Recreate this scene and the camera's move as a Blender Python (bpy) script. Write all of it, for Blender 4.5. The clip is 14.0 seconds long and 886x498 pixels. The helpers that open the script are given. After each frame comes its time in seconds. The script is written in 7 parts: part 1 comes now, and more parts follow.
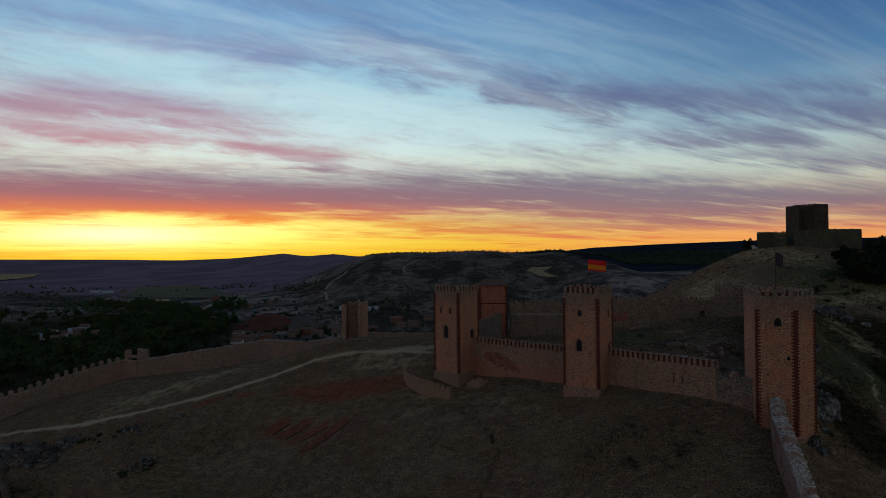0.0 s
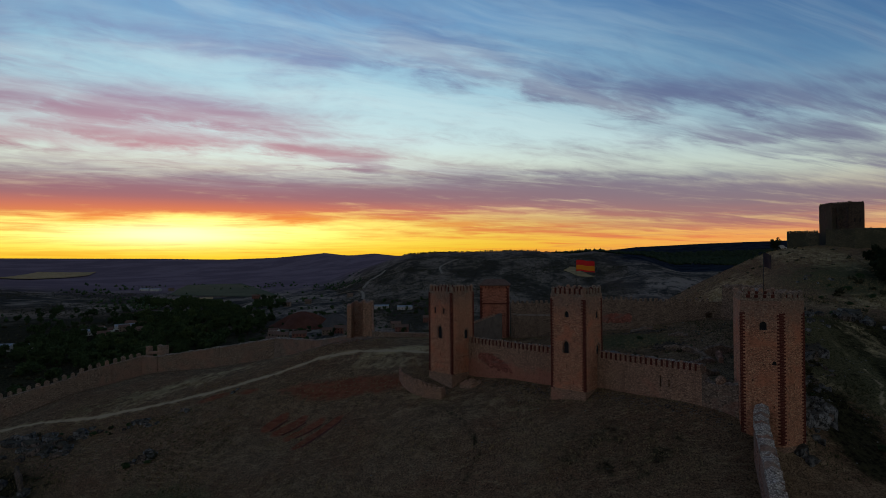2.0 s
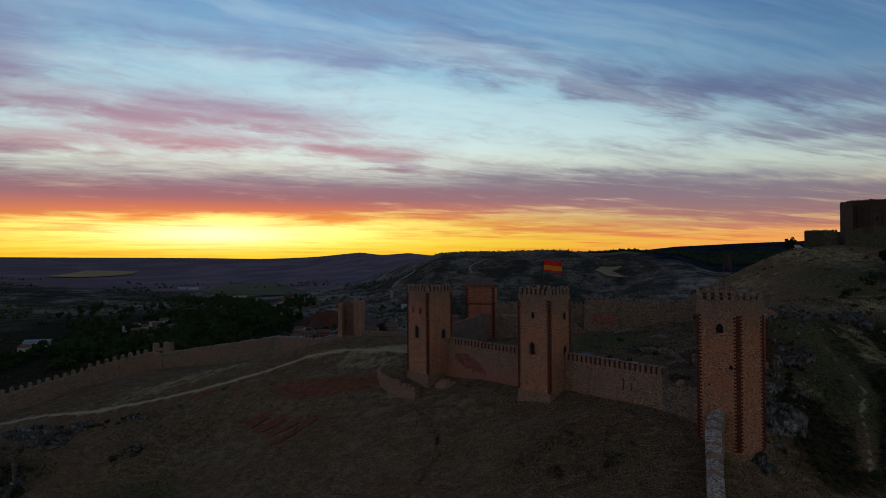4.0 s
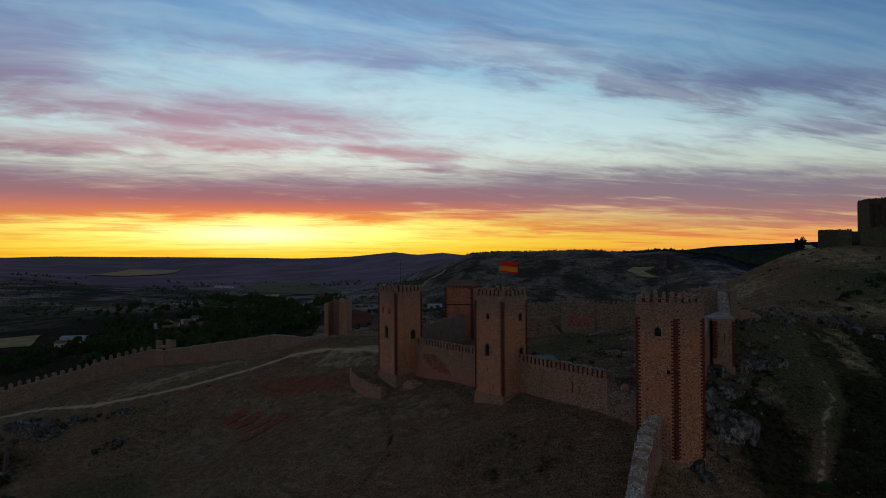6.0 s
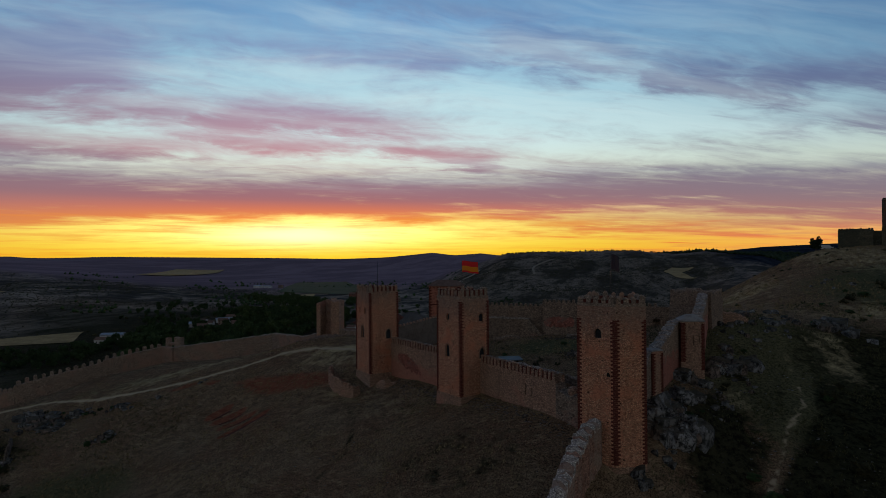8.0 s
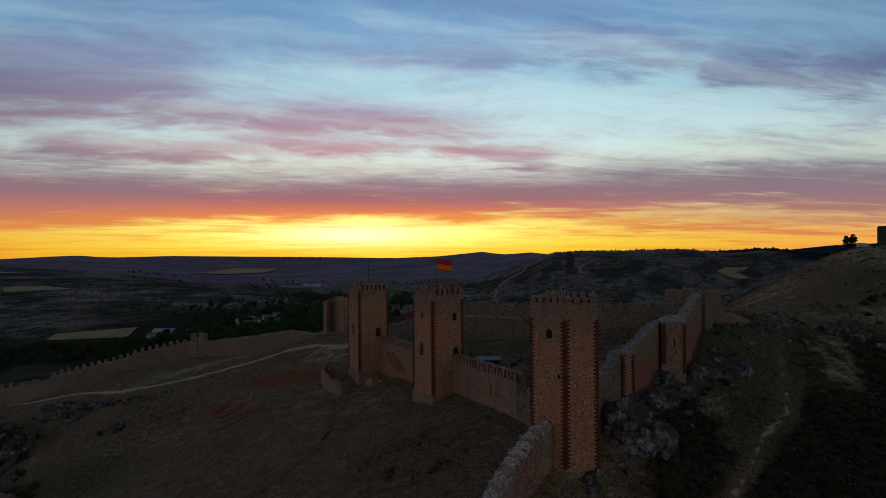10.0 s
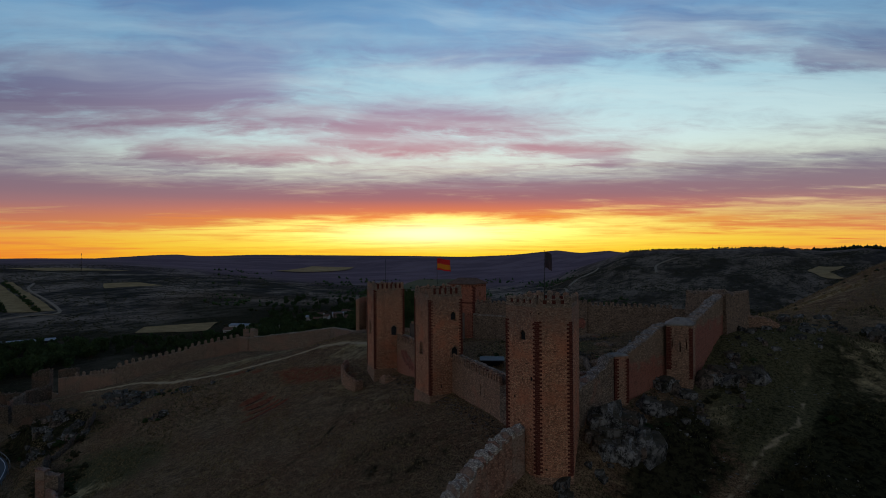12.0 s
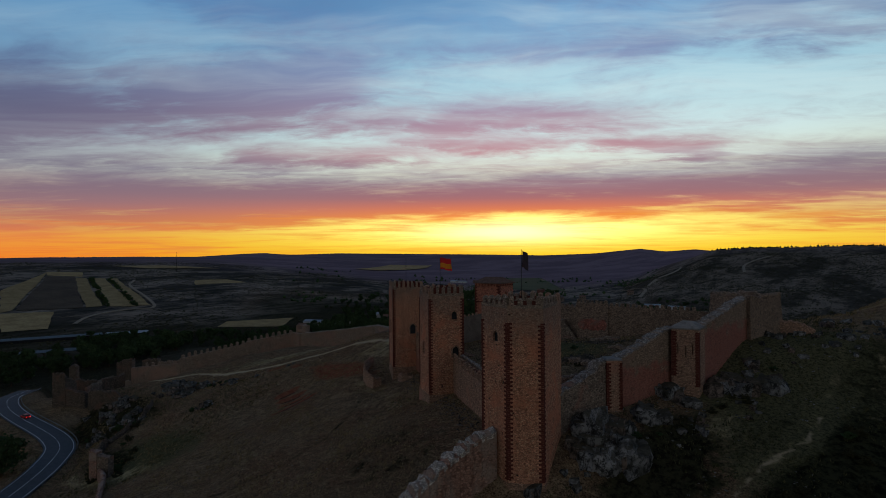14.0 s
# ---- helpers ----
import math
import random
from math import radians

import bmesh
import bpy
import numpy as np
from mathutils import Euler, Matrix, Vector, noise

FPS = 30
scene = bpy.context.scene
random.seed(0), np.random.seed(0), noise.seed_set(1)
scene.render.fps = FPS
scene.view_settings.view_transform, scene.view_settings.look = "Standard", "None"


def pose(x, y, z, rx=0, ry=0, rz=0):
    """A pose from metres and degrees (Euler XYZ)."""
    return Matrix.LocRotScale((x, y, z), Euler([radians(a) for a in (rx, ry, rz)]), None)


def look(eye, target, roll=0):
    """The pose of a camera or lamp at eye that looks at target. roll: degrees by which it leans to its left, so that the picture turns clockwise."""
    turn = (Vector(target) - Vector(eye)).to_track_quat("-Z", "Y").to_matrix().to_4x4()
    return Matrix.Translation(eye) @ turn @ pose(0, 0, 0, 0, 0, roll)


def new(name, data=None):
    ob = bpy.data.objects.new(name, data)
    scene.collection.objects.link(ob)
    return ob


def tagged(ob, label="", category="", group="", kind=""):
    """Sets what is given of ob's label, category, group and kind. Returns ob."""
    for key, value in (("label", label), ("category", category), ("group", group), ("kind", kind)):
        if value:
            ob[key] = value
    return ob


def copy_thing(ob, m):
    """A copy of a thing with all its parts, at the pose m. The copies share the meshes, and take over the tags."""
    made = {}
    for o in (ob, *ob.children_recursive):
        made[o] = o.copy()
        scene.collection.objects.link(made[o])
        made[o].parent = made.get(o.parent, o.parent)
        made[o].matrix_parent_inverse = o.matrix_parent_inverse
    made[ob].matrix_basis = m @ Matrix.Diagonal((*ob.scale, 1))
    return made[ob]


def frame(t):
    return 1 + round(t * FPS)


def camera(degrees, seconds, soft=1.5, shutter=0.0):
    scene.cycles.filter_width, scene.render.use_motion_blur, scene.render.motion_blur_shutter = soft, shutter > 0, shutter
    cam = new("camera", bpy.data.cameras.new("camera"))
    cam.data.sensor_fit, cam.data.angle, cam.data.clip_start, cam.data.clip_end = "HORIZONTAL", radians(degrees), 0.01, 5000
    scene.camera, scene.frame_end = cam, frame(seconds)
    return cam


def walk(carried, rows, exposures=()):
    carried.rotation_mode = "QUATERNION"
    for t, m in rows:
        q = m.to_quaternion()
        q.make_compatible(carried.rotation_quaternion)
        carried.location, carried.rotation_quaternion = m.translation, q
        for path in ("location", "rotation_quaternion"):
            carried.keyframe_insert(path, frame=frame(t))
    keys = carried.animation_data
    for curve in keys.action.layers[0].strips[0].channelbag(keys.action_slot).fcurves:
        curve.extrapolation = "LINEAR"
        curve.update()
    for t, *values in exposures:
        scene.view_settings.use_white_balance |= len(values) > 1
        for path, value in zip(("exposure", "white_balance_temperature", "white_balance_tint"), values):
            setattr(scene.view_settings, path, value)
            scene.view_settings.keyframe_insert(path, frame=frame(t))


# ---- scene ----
cam = camera(74.5, 14.0, 0.9)
METRES, EYE, TILT, LEAN, TURN = 100.0, 100.0, 0.0, 0.0, 0.0
ROWS = [
    (0.0, 0.0, 0.0, 0.0, 0.0, 0.56, 0.52),
    (0.5, 0.0274, 0.0002, -0.0, 1.01, 0.58, 0.5),
    (1.0, 0.054, 0.0014, 0.0003, 2.04, 0.56, 0.49),
    (1.5, 0.0828, 0.0031, 0.0001, 3.08, 0.57, 0.48),
    (2.0, 0.1116, 0.0053, 0.0001, 4.06, 0.55, 0.47),
    (2.5, 0.1433, 0.0083, 0.0001, 4.99, 0.54, 0.46),
    (3.0, 0.1766, 0.012, -0.0001, 5.88, 0.54, 0.45),
    (5.5, 0.3647, 0.0406, 0.0003, 10.15, 0.52, 0.38),
    (6.0, 0.4039, 0.0485, 0.0006, 11.12, 0.53, 0.37),
    (6.5, 0.4425, 0.0571, 0.0003, 12.1, 0.56, 0.35),
    (7.0, 0.4798, 0.0662, -0.0002, 13.08, 0.58, 0.35),
    (7.5, 0.5163, 0.0757, -0.0011, 14.07, 0.61, 0.35),
    (8.0, 0.5519, 0.0858, -0.0019, 15.04, 0.61, 0.35),
    (10.5, 0.7248, 0.1475, -0.004, 21.74, 0.53, 0.38),
    (11.0, 0.7579, 0.1623, -0.0037, 23.59, 0.5, 0.39),
    (11.5, 0.7906, 0.1784, -0.0037, 25.55, 0.49, 0.4),
    (12.0, 0.8225, 0.1959, -0.0039, 27.5, 0.47, 0.42),
    (12.5, 0.8542, 0.2144, -0.0039, 29.46, 0.45, 0.41),
    (13.0, 0.8851, 0.2345, -0.0038, 31.41, 0.44, 0.42),
    (13.5, 0.9154, 0.256, -0.0038, 33.38, 0.41, 0.43),
    (14.0, 0.9445, 0.278, -0.004, 35.32, 0.39, 0.43),
]
walk(cam, [(t, pose(0, 0, EYE, TILT, LEAN, TURN) @ pose(METRES * x, METRES * y, METRES * z, 90 + pitch, roll, yaw)) for t, x, y, z, yaw, pitch, roll in ROWS])

# ---- sky and light ----
SUN_AZ = -27.5      # degrees from +y towards +x; the sun has just gone down there
scene.view_settings.exposure = 0.0

world = bpy.data.worlds.new("dusk_sky")
scene.world = world
world.use_nodes = True
wt = world.node_tree
wt.nodes.clear()


def srgb(r, g, b):
    return tuple((c / 255 / 12.92 if c / 255 <= 0.04045 else ((c / 255 + 0.055) / 1.055) ** 2.4) for c in (r, g, b))


class Net:
    """Short calls for building node trees."""

    def __init__(self, tree):
        self.t = tree

    def node(self, kind, **values):
        n = self.t.nodes.new(kind)
        if "operation" in values:
            n.operation = values["operation"]
        if "use_clamp" in values:
            n.use_clamp = values["use_clamp"]
        if "data_type" in values:
            n.data_type = values["data_type"]
        if "blend_type" in values:
            n.blend_type = values["blend_type"]
        if "interpolation_type" in values:
            n.interpolation_type = values["interpolation_type"]
        if "feature" in values:
            n.feature = values["feature"]
        if "attribute_name" in values:
            n.attribute_name = values["attribute_name"]
        return n

    def put(self, socket, v):
        if isinstance(v, bpy.types.NodeSocket):
            self.t.links.new(v, socket)
        elif v is not None:
            if isinstance(v, tuple) and len(v) == 3 and socket.type == "RGBA":
                v = (*v, 1)
            socket.default_value = v

    def math(self, op, a, b=None, c=None, clamp=False):
        n = self.node("ShaderNodeMath", operation=op, use_clamp=clamp)
        for i, v in enumerate((a, b, c)):
            self.put(n.inputs[i], v)
        return n.outputs[0]

    def mix(self, f, a, b, blend="MIX"):
        n = self.node("ShaderNodeMix", data_type="RGBA", blend_type=blend)
        self.put(n.inputs[0], f)
        self.put(n.inputs[6], a)
        self.put(n.inputs[7], b)
        return n.outputs[2]

    def ramp(self, f, stops, interp="LINEAR"):
        n = self.node("ShaderNodeValToRGB")
        n.color_ramp.interpolation = interp
        e = n.color_ramp.elements
        while len(e) < len(stops):
            e.new(0.5)
        for el, (p, c) in zip(e, stops):
            el.position = p
            el.color = (*c, 1) if isinstance(c, tuple) else (c, c, c, 1)
        self.put(n.inputs[0], f)
        return n.outputs[0]

    def step(self, v, a, b):
        n = self.node("ShaderNodeMapRange", interpolation_type="SMOOTHSTEP")
        for i, x in enumerate((v, a, b, 0.0, 1.0)):
            self.put(n.inputs[i], x)
        return n.outputs[0]

    def noise(self, vec, scale, detail=4.0, rough=0.55, distort=0.0):
        n = self.node("ShaderNodeTexNoise")
        self.put(n.inputs["Vector"], vec)
        n.inputs["Scale"].default_value, n.inputs["Detail"].default_value = scale, detail
        n.inputs["Roughness"].default_value, n.inputs["Distortion"].default_value = rough, distort
        return n.outputs[0]

    def combine(self, x, y, z):
        n = self.node("ShaderNodeCombineXYZ")
        for i, v in enumerate((x, y, z)):
            self.put(n.inputs[i], v)
        return n.outputs[0]


W = Net(wt)
coord = W.node("ShaderNodeTexCoord").outputs["Generated"]
sep = W.node("ShaderNodeSeparateXYZ")
W.put(sep.inputs[0], coord)
az = W.math("MULTIPLY", W.math("ARCTAN2", sep.outputs[0], sep.outputs[1]), 57.2958)
el = W.math("MULTIPLY", W.math("ARCSINE", sep.outputs[2]), 57.2958)
off = W.math("SUBTRACT", az, SUN_AZ)
elu = W.math("DIVIDE", el, 90.0, clamp=True)


def sky_ramp(stops):
    return W.ramp(elu, [(e / 90, srgb(*c)) for e, c in stops])


near_sun = sky_ramp([(0, (255, 204, 16)), (1.2, (255, 228, 36)), (3.0, (255, 220, 64)), (4.5, (246, 176, 100)), (7, (236, 234, 206)),
                     (11, (212, 232, 230)), (16, (176, 212, 224)), (22, (116, 162, 202)), (32, (88, 122, 160)), (50, (66, 92, 128)), (90, (56, 76, 108))])
off_sun = sky_ramp([(0, (250, 150, 58)), (1.5, (248, 168, 86)), (3.5, (212, 184, 146)), (7, (216, 220, 198)), (11, (186, 210, 210)),
                    (16, (122, 168, 194)), (22, (46, 96, 148)), (32, (74, 108, 150)), (50, (66, 92, 128)), (90, (56, 76, 108))])
right_low = sky_ramp([(0, (254, 160, 84)), (1.6, (250, 164, 96)), (3.4, (212, 178, 142)), (7, (200, 206, 188)), (11, (146, 176, 188)),
                      (16, (66, 112, 156)), (22, (36, 82, 136)), (32, (74, 108, 150)), (50, (66, 92, 128)), (90, (56, 76, 108))])
rightward = W.step(az, -2.0, 26.0)
off_sun = W.mix(rightward, off_sun, right_low)
left_low = sky_ramp([(0, (250, 116, 48)), (1.6, (238, 122, 70)), (3.5, (186, 134, 118)), (7, (168, 162, 160)), (11, (138, 158, 176)),
                     (16, (106, 144, 178)), (22, (88, 142, 186)), (32, (78, 112, 152)), (50, (66, 92, 128)), (90, (56, 76, 108))])
off_sun = W.mix(W.step(az, -44.0, -66.0), off_sun, left_low)
east = sky_ramp([(0, (146, 145, 142)), (10, (174, 173, 168)), (22, (142, 143, 146)), (38, (92, 99, 114)), (60, (62, 78, 104)), (90, (56, 76, 108))])
off2 = W.math("MULTIPLY", off, off)
off_high = W.math("ADD", off, W.math("MULTIPLY", W.step(el, 4.0, 10.0), -8.0))
sun_side = W.math("EXPONENT", W.math("DIVIDE", W.math("MULTIPLY", off_high, off_high), -1250.0))
base = W.mix(sun_side, off_sun, near_sun)
facing = W.math("COSINE", W.math("DIVIDE", off, 57.2958))
eastern = W.step(facing, 0.35, -0.35)
base = W.mix(eastern, base, east)
glow = W.math("MULTIPLY", W.math("EXPONENT", W.math("DIVIDE", off2, -260.0)),
              W.math("EXPONENT", W.math("DIVIDE", W.math("POWER", W.math("SUBTRACT", el, 2.4), 2.0), -2.6)))
base = W.mix(glow, base, (1.6, 1.4, 0.4))
core = W.math("MULTIPLY", W.math("EXPONENT", W.math("DIVIDE", W.math("POWER", W.math("SUBTRACT", off, -1.5), 2.0), -42.0)),
              W.math("EXPONENT", W.math("DIVIDE", W.math("POWER", W.math("SUBTRACT", el, 2.0), 2.0), -0.75)))
nishita = W.node("ShaderNodeTexSky")
nishita.sky_type, nishita.sun_disc, nishita.sun_elevation, nishita.sun_rotation = "NISHITA", False, radians(1.0), radians(SUN_AZ)
base = W.mix(0.05, base, W.mix(1.0, nishita.outputs[0], (0.1, 0.1, 0.1), "MULTIPLY"))

# cirrus in long parallel bands on a flat layer, drawn out along the wind (u) and banded across it (v)
low = W.math("ADD", W.math("MAXIMUM", sep.outputs[2], 0.0), 0.02)
cu = W.math("DIVIDE", W.math("ADD", W.math("MULTIPLY", sep.outputs[0], 0.839), W.math("MULTIPLY", sep.outputs[1], 0.545)), low)
cv = W.math("DIVIDE", W.math("SUBTRACT", W.math("MULTIPLY", sep.outputs[1], 0.839), W.math("MULTIPLY", sep.outputs[0], 0.545)), low)
lv = W.math("LOGARITHM", W.math("MAXIMUM", cv, 0.2), 2.0)
lu = W.math("MULTIPLY", W.math("ARCTAN2", cu, cv), 1.5)
warp = W.noise(W.combine(W.math("MULTIPLY", lu, 1.6), W.math("MULTIPLY", lv, 1.5), 3.1), 1.0, 3, 0.5)
wv = W.math("ADD", lv, W.math("MULTIPLY", W.math("SUBTRACT", warp, 0.5), 0.42))
fibres = W.noise(W.combine(W.math("MULTIPLY", lu, 3.4), W.math("MULTIPLY", wv, 5.0), 0.7), 1.0, 7, 0.6, 0.35)
threads = W.noise(W.combine(W.math("MULTIPLY", lu, 14.0), W.math("MULTIPLY", wv, 18.0), 2.2), 1.0, 6, 0.6, 0.5)
puffs = W.noise(W.combine(W.math("MULTIPLY", lu, 6.5), W.math("MULTIPLY", wv, 6.0), 5.3), 1.0, 7, 0.6, 0.35)
veil = W.noise(W.combine(W.math("MULTIPLY", lu, 1.4), W.math("MULTIPLY", lv, 2.6), 9.1), 1.0, 5, 0.6, 0.4)


def centred(v, k):
    return W.math("MULTIPLY", W.math("SUBTRACT", v, 0.5), k)


# the long streaks of cirrus: azimuth and height of both ends, half thickness, density
wa = W.math("ADD", az, W.math("ADD", centred(puffs, 8.0), centred(veil, 12.0)))
we = W.math("ADD", el, W.math("ADD", centred(puffs, 2.4), W.math("ADD", centred(fibres, 2.6), centred(warp, 4.0))))
STREAKS = [(-84, 2.6, -44, 3.0, 0.6, 0.6), (-50, 3.3, -26, 3.6, 0.4, 0.45), (-12, 3.2, 30, 2.0, 0.6, 0.6),
           # the long mauve bank over the glow
           (-104, 3.6, -42, 5.2, 1.9, 0.8), (-78, 4.8, -12, 5.6, 1.8, 1.15), (-46, 5.4, 12, 6.0, 1.8, 1.0), (-24, 6.1, 28, 5.2, 1.5, 0.9), (0, 5.6, 50, 3.2, 1.4, 0.9), (0, 7.7, 32, 6.2, 0.8, 0.6),
           # rosy streaks
           (-62, 12.4, -34, 13.6, 1.5, 0.62), (-40, 13.4, -15, 11.8, 1.2, 0.8), (-58, 8.8, -36, 10.0, 1.0, 0.72), (-40, 11.4, -22, 9.9, 1.0, 0.72), (-25, 10.1, -7, 8.5, 0.9, 0.85), (-66, 7.4, -44, 8.0, 0.5, 0.5),
           # lavender banks higher up
           (-88, 9.4, -62, 12.2, 2.8, 1.1), (-68, 11.8, -40, 17.2, 2.8, 1.2), (-84, 7.0, -58, 7.9, 0.9, 0.62), (-64, 21.6, -40, 21.2, 1.3, 0.4), (-40, 18.2, -5, 19.2, 1.3, 0.55), (-12, 20.6, 6, 17.2, 1.5, 0.7),
           (2, 17.6, 14, 14.6, 1.5, 0.72), (8, 15.2, 34, 11.8, 1.4, 0.85), (28, 11.8, 60, 8.0, 1.6, 0.7), (-24, 23.4, -2, 21.0, 1.0, 0.5), (14, 11.4, 40, 9.0, 0.8, 0.5), (22, 8.4, 46, 6.4, 0.8, 0.5), (24, 14.2, 44, 13.0, 0.7, 0.45)]
streaks = None
for a0, e0, a1, e1, w, k in STREAKS:
    t = W.math("DIVIDE", W.math("SUBTRACT", wa, a0), a1 - a0)
    mid = W.math("SUBTRACT", W.math("MULTIPLY_ADD", t, e1 - e0, e0), we)
    d = W.math("MULTIPLY", mid, 0.8 / w)
    body = W.math("MULTIPLY", W.math("EXPONENT", W.math("MULTIPLY", W.math("MULTIPLY", d, d), -1.0)), W.math("MULTIPLY", W.step(t, -0.16, 0.28), W.step(t, 1.16, 0.68)))
    body = W.math("MULTIPLY", body, k)
    streaks = body if streaks is None else W.math("MAXIMUM", streaks, body)
dens = W.math("ADD", W.math("MULTIPLY_ADD", streaks, 0.86, 0.17), W.math("ADD", centred(fibres, 0.85), W.math("ADD", centred(puffs, 0.85), W.math("ADD", centred(threads, 0.6), centred(veil, 0.5)))))
cloud = W.math("MULTIPLY", W.step(dens, 0.0, 0.98), 0.92)
cloud_near = sky_ramp([(0, (255, 130, 20)), (2.4, (255, 146, 36)), (3.4, (250, 128, 48)), (4.3, (222, 112, 82)), (5.4, (160, 96, 108)), (7.5, (134, 100, 122)),
                       (9.5, (196, 136, 142)), (13, (172, 136, 154)), (17, (140, 146, 180)), (22, (120, 142, 180)), (32, (60, 76, 108)), (90, (30, 38, 56))])
cloud_off = sky_ramp([(0, (232, 100, 50)), (1.6, (226, 116, 72)), (3.2, (176, 110, 98)), (4.5, (136, 110, 120)), (7.5, (110, 102, 122)), (12, (78, 84, 114)), (17, (78, 98, 138)),
                      (22, (66, 106, 154)), (32, (46, 66, 100)), (90, (30, 38, 56))])
cloud_right = sky_ramp([(0, (236, 108, 66)), (1.4, (226, 112, 82)), (2.6, (162, 106, 108)), (4.5, (128, 110, 122)), (7.5, (120, 116, 136)), (12, (96, 106, 138)), (17, (84, 106, 146)),
                        (22, (66, 106, 154)), (32, (46, 66, 100)), (90, (30, 38, 56))])
cloud_off = W.mix(rightward, cloud_off, cloud_right)
cloud_colour = W.mix(eastern, W.mix(W.math("EXPONENT", W.math("DIVIDE", off2, -900.0)), cloud_off, cloud_near), W.mix(0.5, east, (0.05, 0.05, 0.08)))
lit = W.mix(cloud, base, cloud_colour)
# paler breaks between the streaks
wisp = W.noise(W.combine(W.math("MULTIPLY", lu, 1.7), W.math("MULTIPLY", wv, 6.0), 14.6), 1.0, 5, 0.55, 0.25)
wisp = W.math("MULTIPLY", W.math("MULTIPLY", W.step(wisp, 0.34, 0.82), W.step(el, 5.5, 9.0)), W.math("SUBTRACT", 1.0, W.step(el, 18.0, 30.0)))
lit = W.mix(W.math("MULTIPLY", wisp, W.math("MULTIPLY_ADD", sun_side, 0.34, 0.1)), lit, srgb(222, 236, 232))
# thin bars of cloud just over the skyline
bars = W.noise(W.combine(W.math("MULTIPLY", az, 0.075), W.math("MULTIPLY", el, 1.3), 8.8), 1.0, 5, 0.6, 0.3)
bar = W.math("MULTIPLY", W.math("MULTIPLY", W.step(bars, 0.52, 0.68), W.math("SUBTRACT", 1.0, W.step(el, 3.0, 4.4))), 0.5)
lit = W.mix(bar, lit, W.mix(W.math("EXPONENT", W.math("DIVIDE", off2, -500.0)), W.mix(rightward, srgb(226, 116, 66), srgb(190, 128, 108)), srgb(255, 176, 30)))
lit = W.mix(1.0, lit, (0.965, 1.025, 1.06), "MULTIPLY")
lit = W.mix(core, lit, (1.3, 1.25, 0.62))
bg = W.node("ShaderNodeBackground")
W.put(bg.inputs[0], lit)
bg.inputs[1].default_value = 1.0
wt.links.new(bg.outputs[0], W.node("ShaderNodeOutputWorld").inputs[0])

sun = new("sun", bpy.data.lights.new("sun", "SUN"))
sun.data.energy, sun.data.angle, sun.data.color = 0.12, radians(12), (1.0, 0.45, 0.2)
sun.matrix_world = look((0, 0, 0), (-math.sin(radians(SUN_AZ)), -math.cos(radians(SUN_AZ)), -math.tan(radians(2.5))))


# ---- materials ----
def material(name, rough=0.9):
    m = bpy.data.materials.new(name)
    m.use_nodes = True
    n = Net(m.node_tree)
    n.bsdf = m.node_tree.nodes["Principled BSDF"]
    n.bsdf.inputs["Roughness"].default_value = rough
    n.bsdf.inputs["Specular IOR Level"].default_value = 0.15
    n.pos = n.node("ShaderNodeNewGeometry").outputs["Position"]
    return m, n


def bump(n, height, strength, distance):
    b = n.node("ShaderNodeBump")
    b.inputs["Strength"].default_value, b.inputs["Distance"].default_value = strength, distance
    n.put(b.inputs["Height"], height)
    n.t.links.new(b.outputs[0], n.bsdf.inputs["Normal"])


def scaled(n, vec, x, y, z):
    m = n.node("ShaderNodeMapping")
    n.put(m.inputs[0], vec)
    m.inputs["Scale"].default_value = (x, y, z)
    return m.outputs[0]


def simple(name, c1, c2, scale=0.6, rough=0.9, relief=0.4, metal=0.0):
    m, n = material(name, rough)
    a = n.noise(n.pos, scale, 6, 0.65)
    b = n.noise(n.pos, scale * 7, 3, 0.6)
    f = n.math("ADD", n.math("MULTIPLY", a, 0.65), n.math("MULTIPLY", b, 0.35))
    rnd = n.node("ShaderNodeObjectInfo").outputs["Random"]
    c = n.mix(n.step(f, 0.36, 0.64), c1, c2)
    c = n.mix(n.math("MULTIPLY", rnd, 0.3), c, tuple(v * 0.6 for v in c1))
    n.put(n.bsdf.inputs["Base Color"], c)
    n.bsdf.inputs["Metallic"].default_value = metal
    if rough >= 0.9:
        n.bsdf.inputs["Specular IOR Level"].default_value = 0.02
    bump(n, b, relief, 0.1)
    return m


